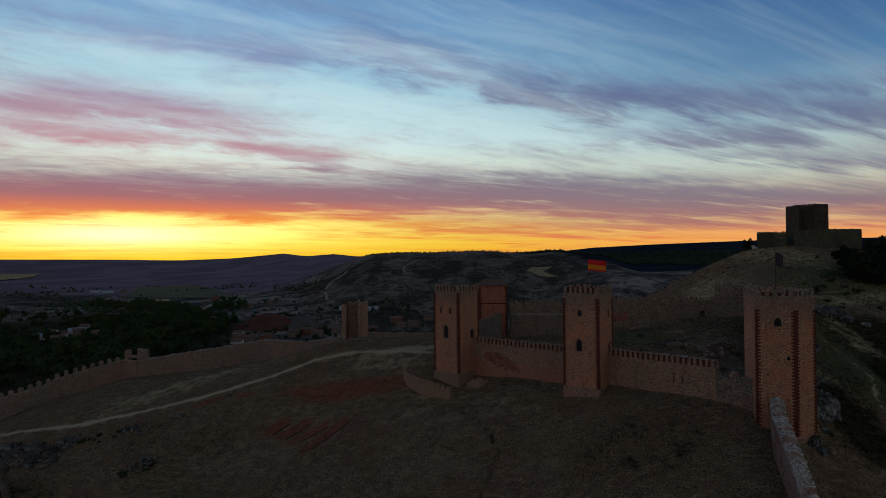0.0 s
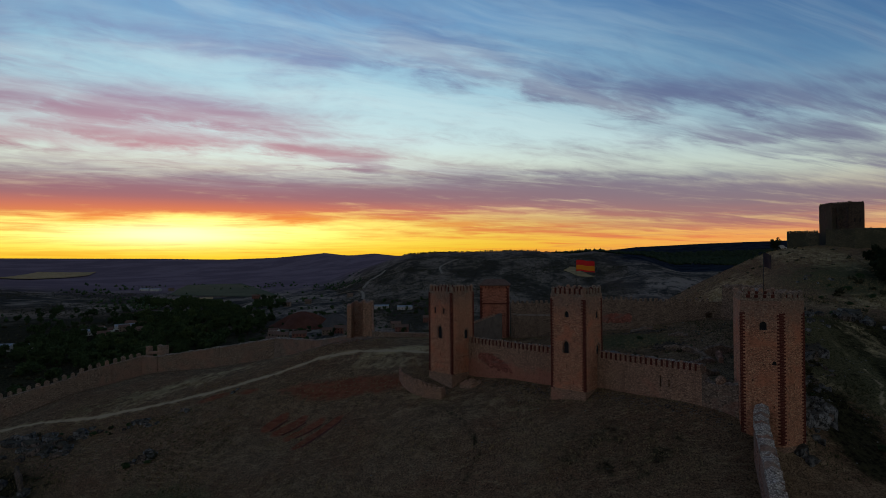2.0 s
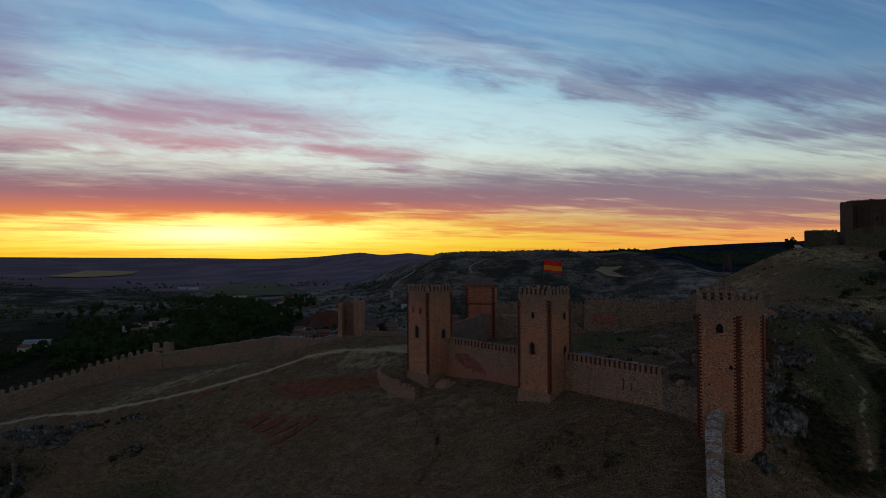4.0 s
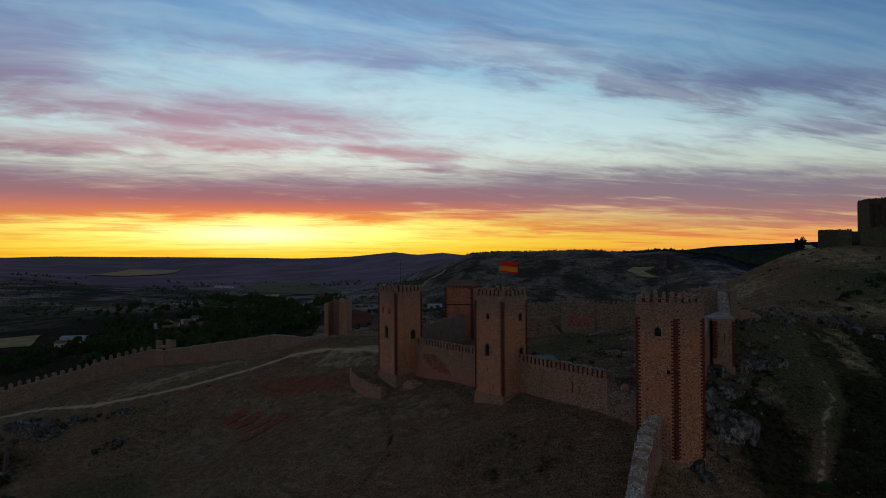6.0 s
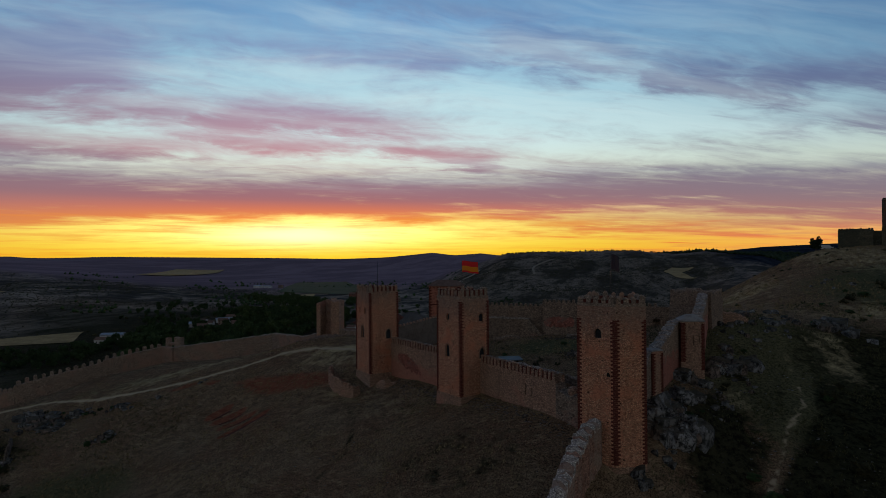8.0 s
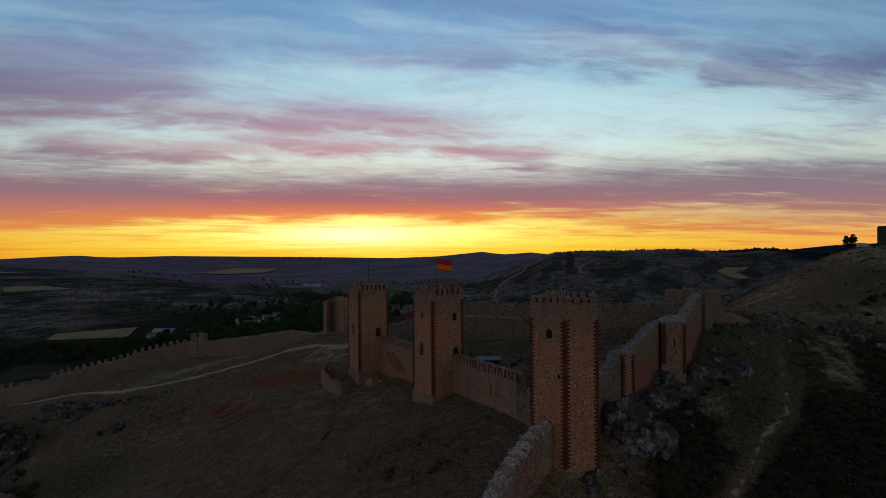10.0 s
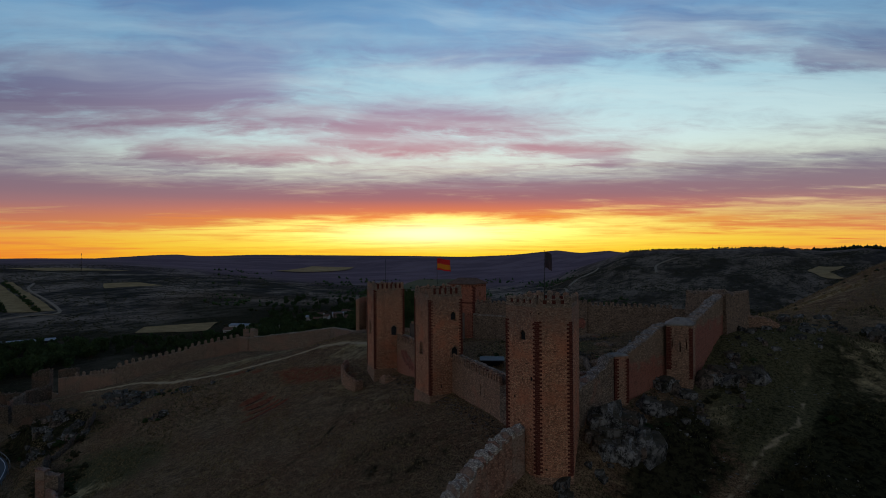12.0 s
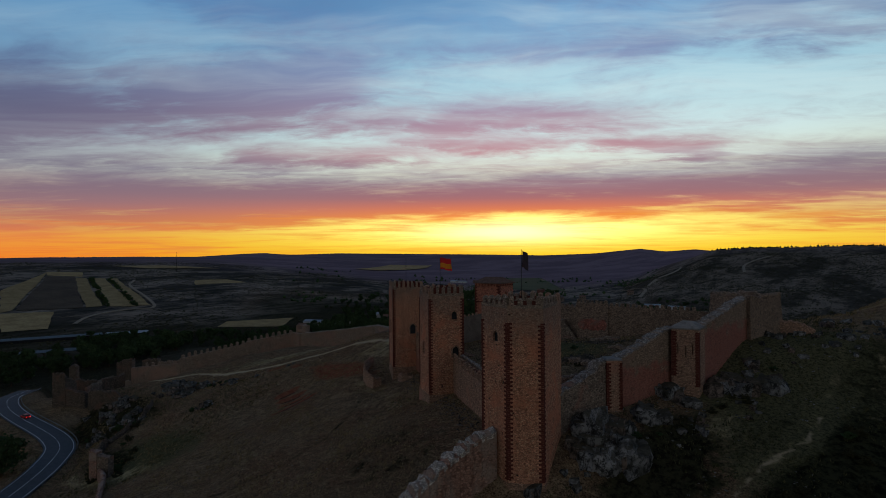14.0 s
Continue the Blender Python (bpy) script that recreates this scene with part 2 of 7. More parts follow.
def masonry(name, stone1, stone2, mortar, size, flat, stain, stain_share, stain_scale=0.16, relief=0.7, wash=None, holes=False):
    """Coursed or rubble stone: cells of about size metres, flattened by flat, with blotches of stain (old render, lichen, washed earth)."""
    m, n = material(name, 0.93)
    wob = n.node("ShaderNodeTexNoise")
    n.put(wob.inputs["Vector"], n.pos)
    wob.inputs["Scale"].default_value = 1.3
    vm = n.node("ShaderNodeVectorMath", operation="MULTIPLY_ADD")
    n.put(vm.inputs[0], wob.outputs["Color"])
    vm.inputs[1].default_value = (0.12, 0.12, 0.10)
    n.put(vm.inputs[2], n.pos)
    p = scaled(n, vm.outputs[0], 1 / size, 1 / size, flat / size)
    cells = n.node("ShaderNodeTexVoronoi", feature="F1")
    n.put(cells.inputs["Vector"], p)
    cells.inputs["Scale"].default_value = 1.0
    edge = n.node("ShaderNodeTexVoronoi", feature="DISTANCE_TO_EDGE")
    n.put(edge.inputs["Vector"], p)
    edge.inputs["Scale"].default_value = 1.0
    sepc = n.node("ShaderNodeSeparateColor")
    n.put(sepc.inputs[0], cells.outputs["Color"])
    c = n.mix(sepc.outputs[0], stone1, stone2)
    c = n.mix(n.math("MULTIPLY", n.step(sepc.outputs[1], 0.70, 0.92), 0.7), c, tuple(v * 0.4 for v in stone1))
    c = n.mix(n.math("MULTIPLY", n.step(sepc.outputs[2], 0.76, 0.95), 0.5), c, tuple(min(v * 1.35, 0.8) for v in stone2))
    joint = n.step(edge.outputs["Distance"], 0.16, 0.03)
    c = n.mix(n.math("MULTIPLY", joint, 0.7), c, mortar)
    big = n.noise(scaled(n, n.pos, 1, 1, 1.4), stain_scale, 6, 0.62, 0.6)
    c = n.mix(n.math("MULTIPLY", n.step(big, 1 - stain_share - 0.09, 1 - stain_share + 0.07), 0.8), c, stain)
    runs = n.noise(scaled(n, n.pos, 1.0, 1.0, 0.12), 0.9, 5, 0.6)
    c = n.mix(n.math("MULTIPLY", n.step(runs, 0.52, 0.74), 0.35), c, tuple(v * 0.4 for v in stone1))
    if wash:
        sz = n.node("ShaderNodeSeparateXYZ")
        n.put(sz.inputs[0], n.pos)
        zz = n.math("ADD", sz.outputs[2], n.math("MULTIPLY", n.math("SUBTRACT", n.noise(n.pos, 0.5, 6, 0.65), 0.5), 7.0))
        c = n.mix(n.math("MULTIPLY", n.step(zz, wash[0], wash[1]), 0.75), c, n.mix(sepc.outputs[2], *wash[2:]))
    if holes:
        spots = n.node("ShaderNodeTexVoronoi", feature="F1")
        n.put(spots.inputs["Vector"], scaled(n, n.pos, 0.62, 0.62, 0.8))
        spots.inputs["Scale"].default_value = 1.0
        c = n.mix(n.step(spots.outputs["Distance"], 0.10, 0.07), c, (0.02, 0.014, 0.01))
    grain = n.noise(n.pos, 5.0, 4, 0.7)
    c = n.mix(n.math("MULTIPLY", n.step(grain, 0.5, 0.78), 0.22), c, tuple(min(v * 1.5, 0.8) for v in stone2))
    c = n.mix(n.math("MULTIPLY", n.step(n.noise(scaled(n, n.pos, 1, 1, 1.7), 2.4, 6, 0.75), 0.5, 0.64), 0.68), c, tuple(v * 0.28 for v in stone1))
    n.put(n.bsdf.inputs["Base Color"], c)
    h = n.math("ADD", n.math("MULTIPLY", n.step(edge.outputs["Distance"], 0.0, 0.2), 0.8), n.math("MULTIPLY", grain, 0.5))
    bump(n, h, relief, 0.08)
    return m


M_TOWER = masonry("coursed_tower_masonry", (0.50, 0.208, 0.120), (0.78, 0.385, 0.230), (0.13, 0.066, 0.045), 0.26, 2.0, (0.56, 0.205, 0.112), 0.42, 0.22, 0.9, (86.4, 91.5, (0.12, 0.088, 0.07), (0.30, 0.22, 0.165)), True)
M_TOWER_PALE = masonry("washed_tower_top_masonry", (0.22, 0.16, 0.12), (0.38, 0.28, 0.205), (0.11, 0.08, 0.06), 0.28, 2.2, (0.34, 0.18, 0.115), 0.42)
M_CURTAIN = masonry("rubble_curtain_wall", (0.30, 0.168, 0.112), (0.52, 0.318, 0.212), (0.10, 0.066, 0.047), 0.25, 2.3, (0.38, 0.175, 0.118), 0.38, 0.11)
M_FRONT = masonry("curtain_wall_with_red_foot", (0.30, 0.168, 0.112), (0.52, 0.318, 0.212), (0.10, 0.066, 0.047), 0.25, 2.3, (0.36, 0.175, 0.118), 0.36, 0.11, wash=(76.4, 73.6, (0.36, 0.125, 0.082), (0.44, 0.18, 0.12)))
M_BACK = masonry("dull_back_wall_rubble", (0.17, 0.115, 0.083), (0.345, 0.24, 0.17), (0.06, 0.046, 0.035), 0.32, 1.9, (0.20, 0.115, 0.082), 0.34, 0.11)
M_RUIN = masonry("blackened_ruin_rubble", (0.07, 0.054, 0.042), (0.19, 0.142, 0.105), (0.04, 0.032, 0.025), 0.42, 1.6, (0.15, 0.085, 0.06), 0.42, 0.14)
RED_RENDER = ((0.26, 0.078, 0.057), (0.36, 0.122, 0.09))
M_EAST1 = masonry("east_wall_with_red_foot", (0.23, 0.155, 0.108), (0.43, 0.30, 0.21), (0.09, 0.062, 0.045), 0.25, 2.3, (0.24, 0.15, 0.105), 0.36, 0.11, wash=(82.2, 80.6, *RED_RENDER))
M_EAST2 = masonry("upper_east_wall_with_red_foot", (0.23, 0.155, 0.108), (0.43, 0.30, 0.21), (0.09, 0.062, 0.045), 0.25, 2.3, (0.24, 0.15, 0.105), 0.36, 0.11, wash=(87.4, 85.6, *RED_RENDER))
M_GREYWALL = masonry("grey_rubble_wall", (0.16, 0.115, 0.085), (0.34, 0.255, 0.19), (0.07, 0.053, 0.04), 0.36, 1.8, (0.28, 0.135, 0.095), 0.42, 0.2)
M_REDWALL = masonry("red_plastered_rubble", (0.25, 0.125, 0.085), (0.37, 0.21, 0.15), (0.13, 0.075, 0.055), 0.45, 1.5, (0.28, 0.215, 0.17), 0.46, 0.13)
M_REDTOWER = masonry("red_back_tower", (0.36, 0.125, 0.078), (0.54, 0.215, 0.135), (0.15, 0.07, 0.05), 0.32, 2.2, (0.44, 0.15, 0.09), 0.42, 0.2)
M_OUTER = masonry("tawny_outer_wall", (0.17, 0.122, 0.09), (0.35, 0.26, 0.195), (0.12, 0.088, 0.066), 0.36, 1.8, (0.28, 0.165, 0.12), 0.46, 0.09)
M_SPUR = masonry("pale_broken_spur", (0.36, 0.30, 0.255), (0.66, 0.57, 0.49), (0.09, 0.07, 0.056), 0.28, 1.4, (0.48, 0.33, 0.25), 0.3, 0.2, 1.0)
M_CREST = masonry("weathered_wall_crest", (0.22, 0.18, 0.15), (0.44, 0.37, 0.315), (0.07, 0.055, 0.044), 0.26, 1.4, (0.34, 0.225, 0.17), 0.32, 0.2, 1.0)
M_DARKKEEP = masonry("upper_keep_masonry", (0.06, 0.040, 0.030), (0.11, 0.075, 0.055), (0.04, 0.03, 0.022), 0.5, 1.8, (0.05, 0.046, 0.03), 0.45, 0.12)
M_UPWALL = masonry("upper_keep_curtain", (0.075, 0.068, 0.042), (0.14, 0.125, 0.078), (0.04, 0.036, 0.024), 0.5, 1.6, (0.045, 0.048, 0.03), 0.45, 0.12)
M_PLASTER = simple("grey_render", (0.12, 0.098, 0.084), (0.19, 0.158, 0.136), 0.5)
M_QUOIN = simple("red_sandstone", (0.080, 0.026, 0.020), (0.14, 0.046, 0.034), 1.5)
M_FLOOR = simple("worn_paving", (0.20, 0.14, 0.10), (0.32, 0.24, 0.17), 0.8)
M_TILE = simple("weathered_roof_tile", (0.11, 0.065, 0.05), (0.19, 0.12, 0.09), 1.2)
M_SLATE = simple("lichen_grey_tile", (0.16, 0.14, 0.125), (0.28, 0.25, 0.22), 0.9)


def crag(name, pale, dark, lichen):
    """Bare limestone: pale broken faces, dark blotches of lichen and fine cracks."""
    m, n = material(name, 0.92)
    blot = n.noise(n.pos, 0.9, 8, 0.68, 0.5)
    fine = n.noise(n.pos, 6.0, 5, 0.7)
    c = n.mix(n.step(n.math("ADD", n.math("MULTIPLY", blot, 0.75), n.math("MULTIPLY", fine, 0.25)), 0.40, 0.58), dark, pale)
    c = n.mix(n.math("MULTIPLY", n.step(n.noise(n.pos, 0.35, 5, 0.6), 0.52, 0.66), 0.7), c, lichen)
    crack = n.math("ABSOLUTE", n.math("SUBTRACT", n.noise(scaled(n, n.pos, 1.0, 1.0, 0.5), 0.5, 4, 0.6, 1.2), 0.5))
    c = n.mix(n.math("MULTIPLY", n.step(crack, 0.018, 0.004), 0.85), c, (0.008, 0.008, 0.006))
    rnd = n.node("ShaderNodeObjectInfo").outputs["Random"]
    c = n.mix(n.math("MULTIPLY", rnd, 0.6), c, dark)
    up = n.node("ShaderNodeSeparateXYZ")
    n.put(up.inputs[0], n.node("ShaderNodeNewGeometry").outputs["Normal"])
    turf = n.math("ADD", up.outputs[2], n.math("MULTIPLY", n.math("SUBTRACT", blot, 0.5), 1.2))
    c = n.mix(n.math("MULTIPLY", n.step(turf, 0.55, 0.9), 0.8), c, n.mix(fine, (0.02, 0.016, 0.009), (0.085, 0.066, 0.034)))
    n.put(n.bsdf.inputs["Base Color"], c)
    bump(n, n.math("ADD", blot, n.math("MULTIPLY", fine, 0.4)), 1.0, 0.3)
    return m


M_ROCK = crag("limestone_crag", (0.27, 0.26, 0.25), (0.018, 0.017, 0.016), (0.032, 0.032, 0.02))
M_ROCK2 = crag("reddish_crag", (0.25, 0.185, 0.15), (0.024, 0.02, 0.016), (0.034, 0.028, 0.016))
M_WOOD = simple("weathered_timber", (0.06, 0.04, 0.03), (0.12, 0.085, 0.06), 1.0)
M_IRON = simple("dark_iron", (0.03, 0.03, 0.03), (0.06, 0.055, 0.05), 2.0, 0.5, 0.1, 0.8)
M_BARK = simple("bark", (0.05, 0.035, 0.025), (0.10, 0.07, 0.05), 3.0)
M_ASPHALT = simple("asphalt", (0.045, 0.049, 0.054), (0.066, 0.071, 0.077), 0.7, 0.8, 0.05)
M_PAINT = simple("road_paint", (0.5, 0.5, 0.5), (0.65, 0.65, 0.65), 1.5, 0.8, 0.05)
M_GALV = simple("galvanised_rail", (0.10, 0.102, 0.105), (0.16, 0.165, 0.17), 1.5, 0.7, 0.1)
M_WHITE = simple("whitewash", (0.38, 0.37, 0.35), (0.52, 0.50, 0.47), 0.4)
M_OCHRE = simple("ochre_render", (0.16, 0.12, 0.09), (0.24, 0.18, 0.14), 0.4)
M_HOUSERED = simple("brick_red_render", (0.16, 0.07, 0.055), (0.22, 0.10, 0.075), 0.4)
M_SHED = simple("sheet_metal_roof", (0.16, 0.18, 0.20), (0.27, 0.29, 0.32), 0.3, 0.5, 0.1)
M_SHEDGREY = simple("dull_sheet_roof", (0.05, 0.055, 0.06), (0.09, 0.095, 0.10), 0.3, 0.5, 0.1)
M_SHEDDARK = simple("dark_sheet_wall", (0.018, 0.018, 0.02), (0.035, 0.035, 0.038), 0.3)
M_GLASS = simple("window_pane", (0.02, 0.022, 0.025), (0.035, 0.035, 0.04), 1.0, 0.15, 0.0)
M_STRAW = simple("stubble_field", (0.23, 0.155, 0.072), (0.37, 0.265, 0.125), 0.05, 0.95, 0.3)
M_PLOUGH = simple("ploughed_field", (0.07, 0.05, 0.035), (0.11, 0.08, 0.055), 0.03, 0.95, 0.3)
M_GREEN = simple("green_crop", (0.045, 0.070, 0.042), (0.068, 0.092, 0.055), 0.02, 0.95, 0.3)
M_TRACK = simple("pale_dirt_track", (0.19, 0.155, 0.115), (0.29, 0.235, 0.175), 0.2, 0.95, 0.3)
M_REDEARTH = simple("red_clay_scar", (0.085, 0.036, 0.026), (0.135, 0.058, 0.042), 0.05, 0.95, 0.5)
M_REDPATCH = masonry("old_red_render", (0.26, 0.088, 0.062), (0.38, 0.14, 0.10), (0.12, 0.06, 0.045), 0.5, 1.4, (0.20, 0.135, 0.105), 0.40, 0.35, 0.6)
M_GREYSPOIL = simple("grey_spoil", (0.075, 0.068, 0.062), (0.11, 0.098, 0.09), 0.05)


def leaf_material(name, c1, c2):
    m, n = material(name, 0.8)
    n.bsdf.inputs["Specular IOR Level"].default_value = 0.04
    isl = n.node("ShaderNodeNewGeometry").outputs["Random Per Island"]
    rnd = n.node("ShaderNodeObjectInfo").outputs["Random"]
    c = n.mix(isl, c1, c2)
    c = n.mix(n.math("MULTIPLY", rnd, 0.5), c, tuple(v * 0.6 for v in c1))
    n.put(n.bsdf.inputs["Base Color"], c)
    return m


M_LEAF = leaf_material("broad_leaves", (0.030, 0.052, 0.022), (0.072, 0.105, 0.042))
M_POPLAR = leaf_material("poplar_leaves", (0.040, 0.066, 0.024), (0.09, 0.12, 0.046))
M_PINE = leaf_material("pine_needles", (0.014, 0.024, 0.012), (0.03, 0.042, 0.02))
M_SCRUB = leaf_material("dry_scrub", (0.030, 0.032, 0.016), (0.075, 0.065, 0.032))
M_STALK = leaf_material("dry_grass_stalks", (0.15, 0.105, 0.05), (0.32, 0.235, 0.12))
M_STALKG = leaf_material("green_grass_stalks", (0.035, 0.040, 0.016), (0.11, 0.095, 0.042))


def flag_material(name, stops):
    m, n = material(name, 0.7)
    uv = n.node("ShaderNodeUVMap").outputs[0]
    s = n.node("ShaderNodeSeparateXYZ")
    n.put(s.inputs[0], uv)
    c = n.ramp(s.outputs[1], stops, "CONSTANT")
    n.put(n.bsdf.inputs["Base Color"], c)
    n.bsdf.inputs["Transmission Weight"].default_value = 0.0
    tr = n.node("ShaderNodeBsdfTranslucent")
    n.put(tr.inputs[0], c)
    mx = n.node("ShaderNodeMixShader")
    mx.inputs[0].default_value = 0.4
    n.t.links.new(n.bsdf.outputs[0], mx.inputs[1])
    n.t.links.new(tr.outputs[0], mx.inputs[2])
    n.t.links.new(mx.outputs[0], n.t.nodes["Material Output"].inputs[0])
    return m


M_FLAG = flag_material("flag_cloth", [(0.0, (0.50, 0.02, 0.02)), (0.14, (0.56, 0.19, 0.012)), (0.55, (0.50, 0.02, 0.02))])
M_BANNER = flag_material("dark_banner_cloth", [(0.0, (0.05, 0.035, 0.04)), (0.5, (0.045, 0.035, 0.04))])


def ground_material():
    """Dry turf over reddish earth; the sheet carries the shares of path, red clay, greener grass, pinewood, far scrub
    and a painted mauve haze.
    """
    m, n = material("hill_ground", 0.96)

    def share(name):
        return n.node("ShaderNodeAttribute", attribute_name=name).outputs["Fac"]

    big = n.noise(n.pos, 0.045, 6, 0.65)
    mid = n.noise(n.pos, 0.35, 7, 0.7, 0.4)
    fine = n.noise(n.pos, 2.2, 6, 0.78)
    tuft = n.noise(n.pos, 0.9, 6, 0.75, 0.3)
    streak = n.noise(scaled(n, n.pos, 0.5, 1.6, 3.0), 0.5, 6, 0.72, 0.5)
    c = n.mix(n.step(n.math("ADD", n.math("MULTIPLY", mid, 0.4), n.math("MULTIPLY", n.noise(n.pos, 3.2, 6, 0.8), 0.6)), 0.38, 0.62), (0.066, 0.046, 0.026), (0.26, 0.180, 0.098))
    c = n.mix(n.math("MULTIPLY", n.step(big, 0.42, 0.64), 0.6), c, n.mix(n.step(fine, 0.42, 0.6), (0.20, 0.106, 0.056), (0.05, 0.028, 0.016)))
    c = n.mix(n.math("MULTIPLY", n.step(streak, 0.5, 0.7), 0.65), c, (0.31, 0.235, 0.125))
    c = n.mix(n.math("MULTIPLY", n.step(tuft, 0.5, 0.7), 0.45), c, (0.045, 0.033, 0.019))
    c = n.mix(n.math("MULTIPLY", n.step(n.noise(n.pos, 4.0, 6, 0.8), 0.48, 0.59), 0.84), c, (0.016, 0.011, 0.006))
    c = n.mix(n.math("MULTIPLY", n.step(n.noise(n.pos, 5.5, 5, 0.75), 0.55, 0.67), 0.55), c, (0.40, 0.30, 0.175))
    c = n.mix(1.0, c, (1.2, 1.14, 1.2), "MULTIPLY")
    edge = n.math("MULTIPLY", n.math("SUBTRACT", mid, 0.5), 0.9)

    def lay(c, name, colour, strength=1.0):
        f = n.step(n.math("ADD", share(name), edge), 0.3, 0.62)
        return n.mix(n.math("MULTIPLY", f, strength), c, colour)

    c = lay(c, "green", n.mix(n.step(fine, 0.4, 0.66), (0.125, 0.115, 0.055), (0.017, 0.019, 0.010)), 0.9)
    c = lay(c, "heath_shade", n.mix(n.step(tuft, 0.42, 0.6), (0.034, 0.034, 0.017), (0.005, 0.006, 0.004)), 0.94)
    c = lay(c, "straw", n.mix(n.step(fine, 0.40, 0.68), (0.50, 0.385, 0.20), (0.22, 0.165, 0.088)), 0.85)
    c = lay(c, "red", n.mix(n.step(streak, 0.35, 0.7), (0.15, 0.042, 0.024), (0.27, 0.088, 0.048)), 0.8)
    c = lay(c, "path", n.mix(fine, (0.28, 0.20, 0.12), (0.56, 0.43, 0.27)), 0.8)
    long = scaled(n, n.pos, 1.0, 0.4, 1.0)
    farn, farm = n.noise(long, 0.014, 8, 0.72), n.noise(long, 0.07, 7, 0.78)
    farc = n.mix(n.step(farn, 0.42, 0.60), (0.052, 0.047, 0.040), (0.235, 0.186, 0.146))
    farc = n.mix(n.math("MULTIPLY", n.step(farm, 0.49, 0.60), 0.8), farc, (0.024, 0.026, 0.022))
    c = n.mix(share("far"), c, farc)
    # Mauve of distant haze, mixed into the base colour.
    c = n.mix(share("far_haze"), c, n.mix(n.step(n.noise(long, 0.006, 8, 0.7), 0.40, 0.62), (0.14, 0.10, 0.115), (0.20, 0.142, 0.160)))
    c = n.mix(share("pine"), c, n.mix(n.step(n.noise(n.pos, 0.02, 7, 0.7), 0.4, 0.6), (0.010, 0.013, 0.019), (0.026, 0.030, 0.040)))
    n.put(n.bsdf.inputs["Base Color"], c)
    n.bsdf.inputs["Specular IOR Level"].default_value = 0.0
    bump(n, n.math("ADD", n.math("MULTIPLY", fine, 0.6), n.math("ADD", mid, n.math("MULTIPLY", n.noise(n.pos, 4.5, 5, 0.75), 0.25))), 1.0, 0.5)
    return m


M_GROUND = ground_material()


# ---- the ground ----
def smooth(v, a, b):
    t = np.clip((v - a) / (b - a), 0, 1)
    return t * t * (3 - 2 * t)


# feet of the walls and the lie of the slopes, as lines of x, y, height
SPOTS = [
    # foot of the keep's front
    (3, 134, 68.7), (9, 138, 71.3), (17, 131, 72.3), (25, 124, 72.2), (30, 113.5, 71.8), (34, 116, 73.5), (41, 110, 73.6), (47, 104.8, 73.8), (52, 97, 72), (57, 94, 68.5), (62, 96, 68.4),
    # foot of its east side
    (61, 104, 74), (65, 112.5, 75), (71, 125, 76.5), (75, 126.5, 76), (79.5, 146, 83.3), (82, 157, 83.3),
    # its yard and back
    (50, 153, 80.7), (41, 155, 79.5), (16, 160, 77), (8, 152, 75.5), (30, 140, 78), (55, 125, 78), (62, 140, 81), (40, 125, 77), (30, 175, 76), (70, 175, 83),
    # slope west of it
    (-4, 137, 69), (-8, 143, 71.5), (-20, 158, 73), (-30, 174, 75), (-55, 195, 66), (-57, 155, 63.4), (-3, 123, 65.4), (11, 96, 60.4), (-34, 136, 59.1), (-67, 130, 53.3), (-101, 144, 50.5), (-80, 149, 56.3), (-83, 202, 60.8), (-107, 200, 58.8), (-125, 185, 54.6), (-146, 168, 47.8),
]
SPOTS += [
    # east slope and the hill of the upper keep
    (88, 119, 73), (84, 112, 70.6), (76, 100, 66.6), (106, 160, 82.5), (91, 150, 83.5), (95, 143, 78.5), (100, 92, 63), (125, 125, 70), (146, 268, 101.5), (176, 262, 102), (133, 252, 100.5), (112, 210, 90), (200, 275, 102), (160, 215, 91), (150, 170, 82), (165, 300, 101), (95, 230, 82), (60, 230, 66), (120, 290, 88), (220, 220, 86),
    # gate ruin, road and the drop to the river
    (-158, 143, 43), (-148, 147, 44), (-69, 99, 40.5), (-108, 111, 38.8), (-128, 115, 38.5), (-160, 117, 38), (-205, 126, 37), (-85, 84, 38.5), (-96, 94, 38.5), (-145, 90, 34), (-153, 122, 38.5), (-144, 136, 38), (-167, 153, 42), (-87, 114, 45), (-109, 137, 51.5), (-122, 127, 46), (-175, 180, 32), (-130, 225, 44), (-90, 240, 50), (-40, 230, 62), (0, 200, 70), (-200, 260, 18), (-120, 320, 16), (0, 320, 30), (-240, 150, 22), (-220, 90, 30), (60, 340, 45),
    # under the camera
    (10, 40, 50), (60, 30, 52), (-60, 50, 40), (110, 40, 52), (20, 70, 55),
]
SP = np.array(SPOTS, float)


def _basis(x, y):
    d = np.sqrt((x[:, None] - SP[None, :, 0]) ** 2 + (y[:, None] - SP[None, :, 1]) ** 2 + 36.0)
    return np.hstack([d, np.ones((len(x), 1)), x[:, None] / 100, y[:, None] / 100])


_n = len(SP)
_A = np.zeros((_n + 3, _n + 3))
_A[:_n] = _basis(SP[:, 0], SP[:, 1])
_A[:_n, :_n] -= np.eye(_n) * 0.6
_A[_n:, :_n] = np.vstack([np.ones(_n), SP[:, 0] / 100, SP[:, 1] / 100])
WEIGHTS = np.linalg.solve(_A, np.concatenate([SP[:, 2], np.zeros(3)]))

# skyline: degrees of azimuth and of height over eye level
RIM_AZ = [-95, -72, -62, -60, -54, -51.7, -49.9, -45, -37, -30, -25, -20.4, -17.9, -15.9, -13.8, -11.2, -9, -3, 5, 10, 14, 20, 28, 45, 80]
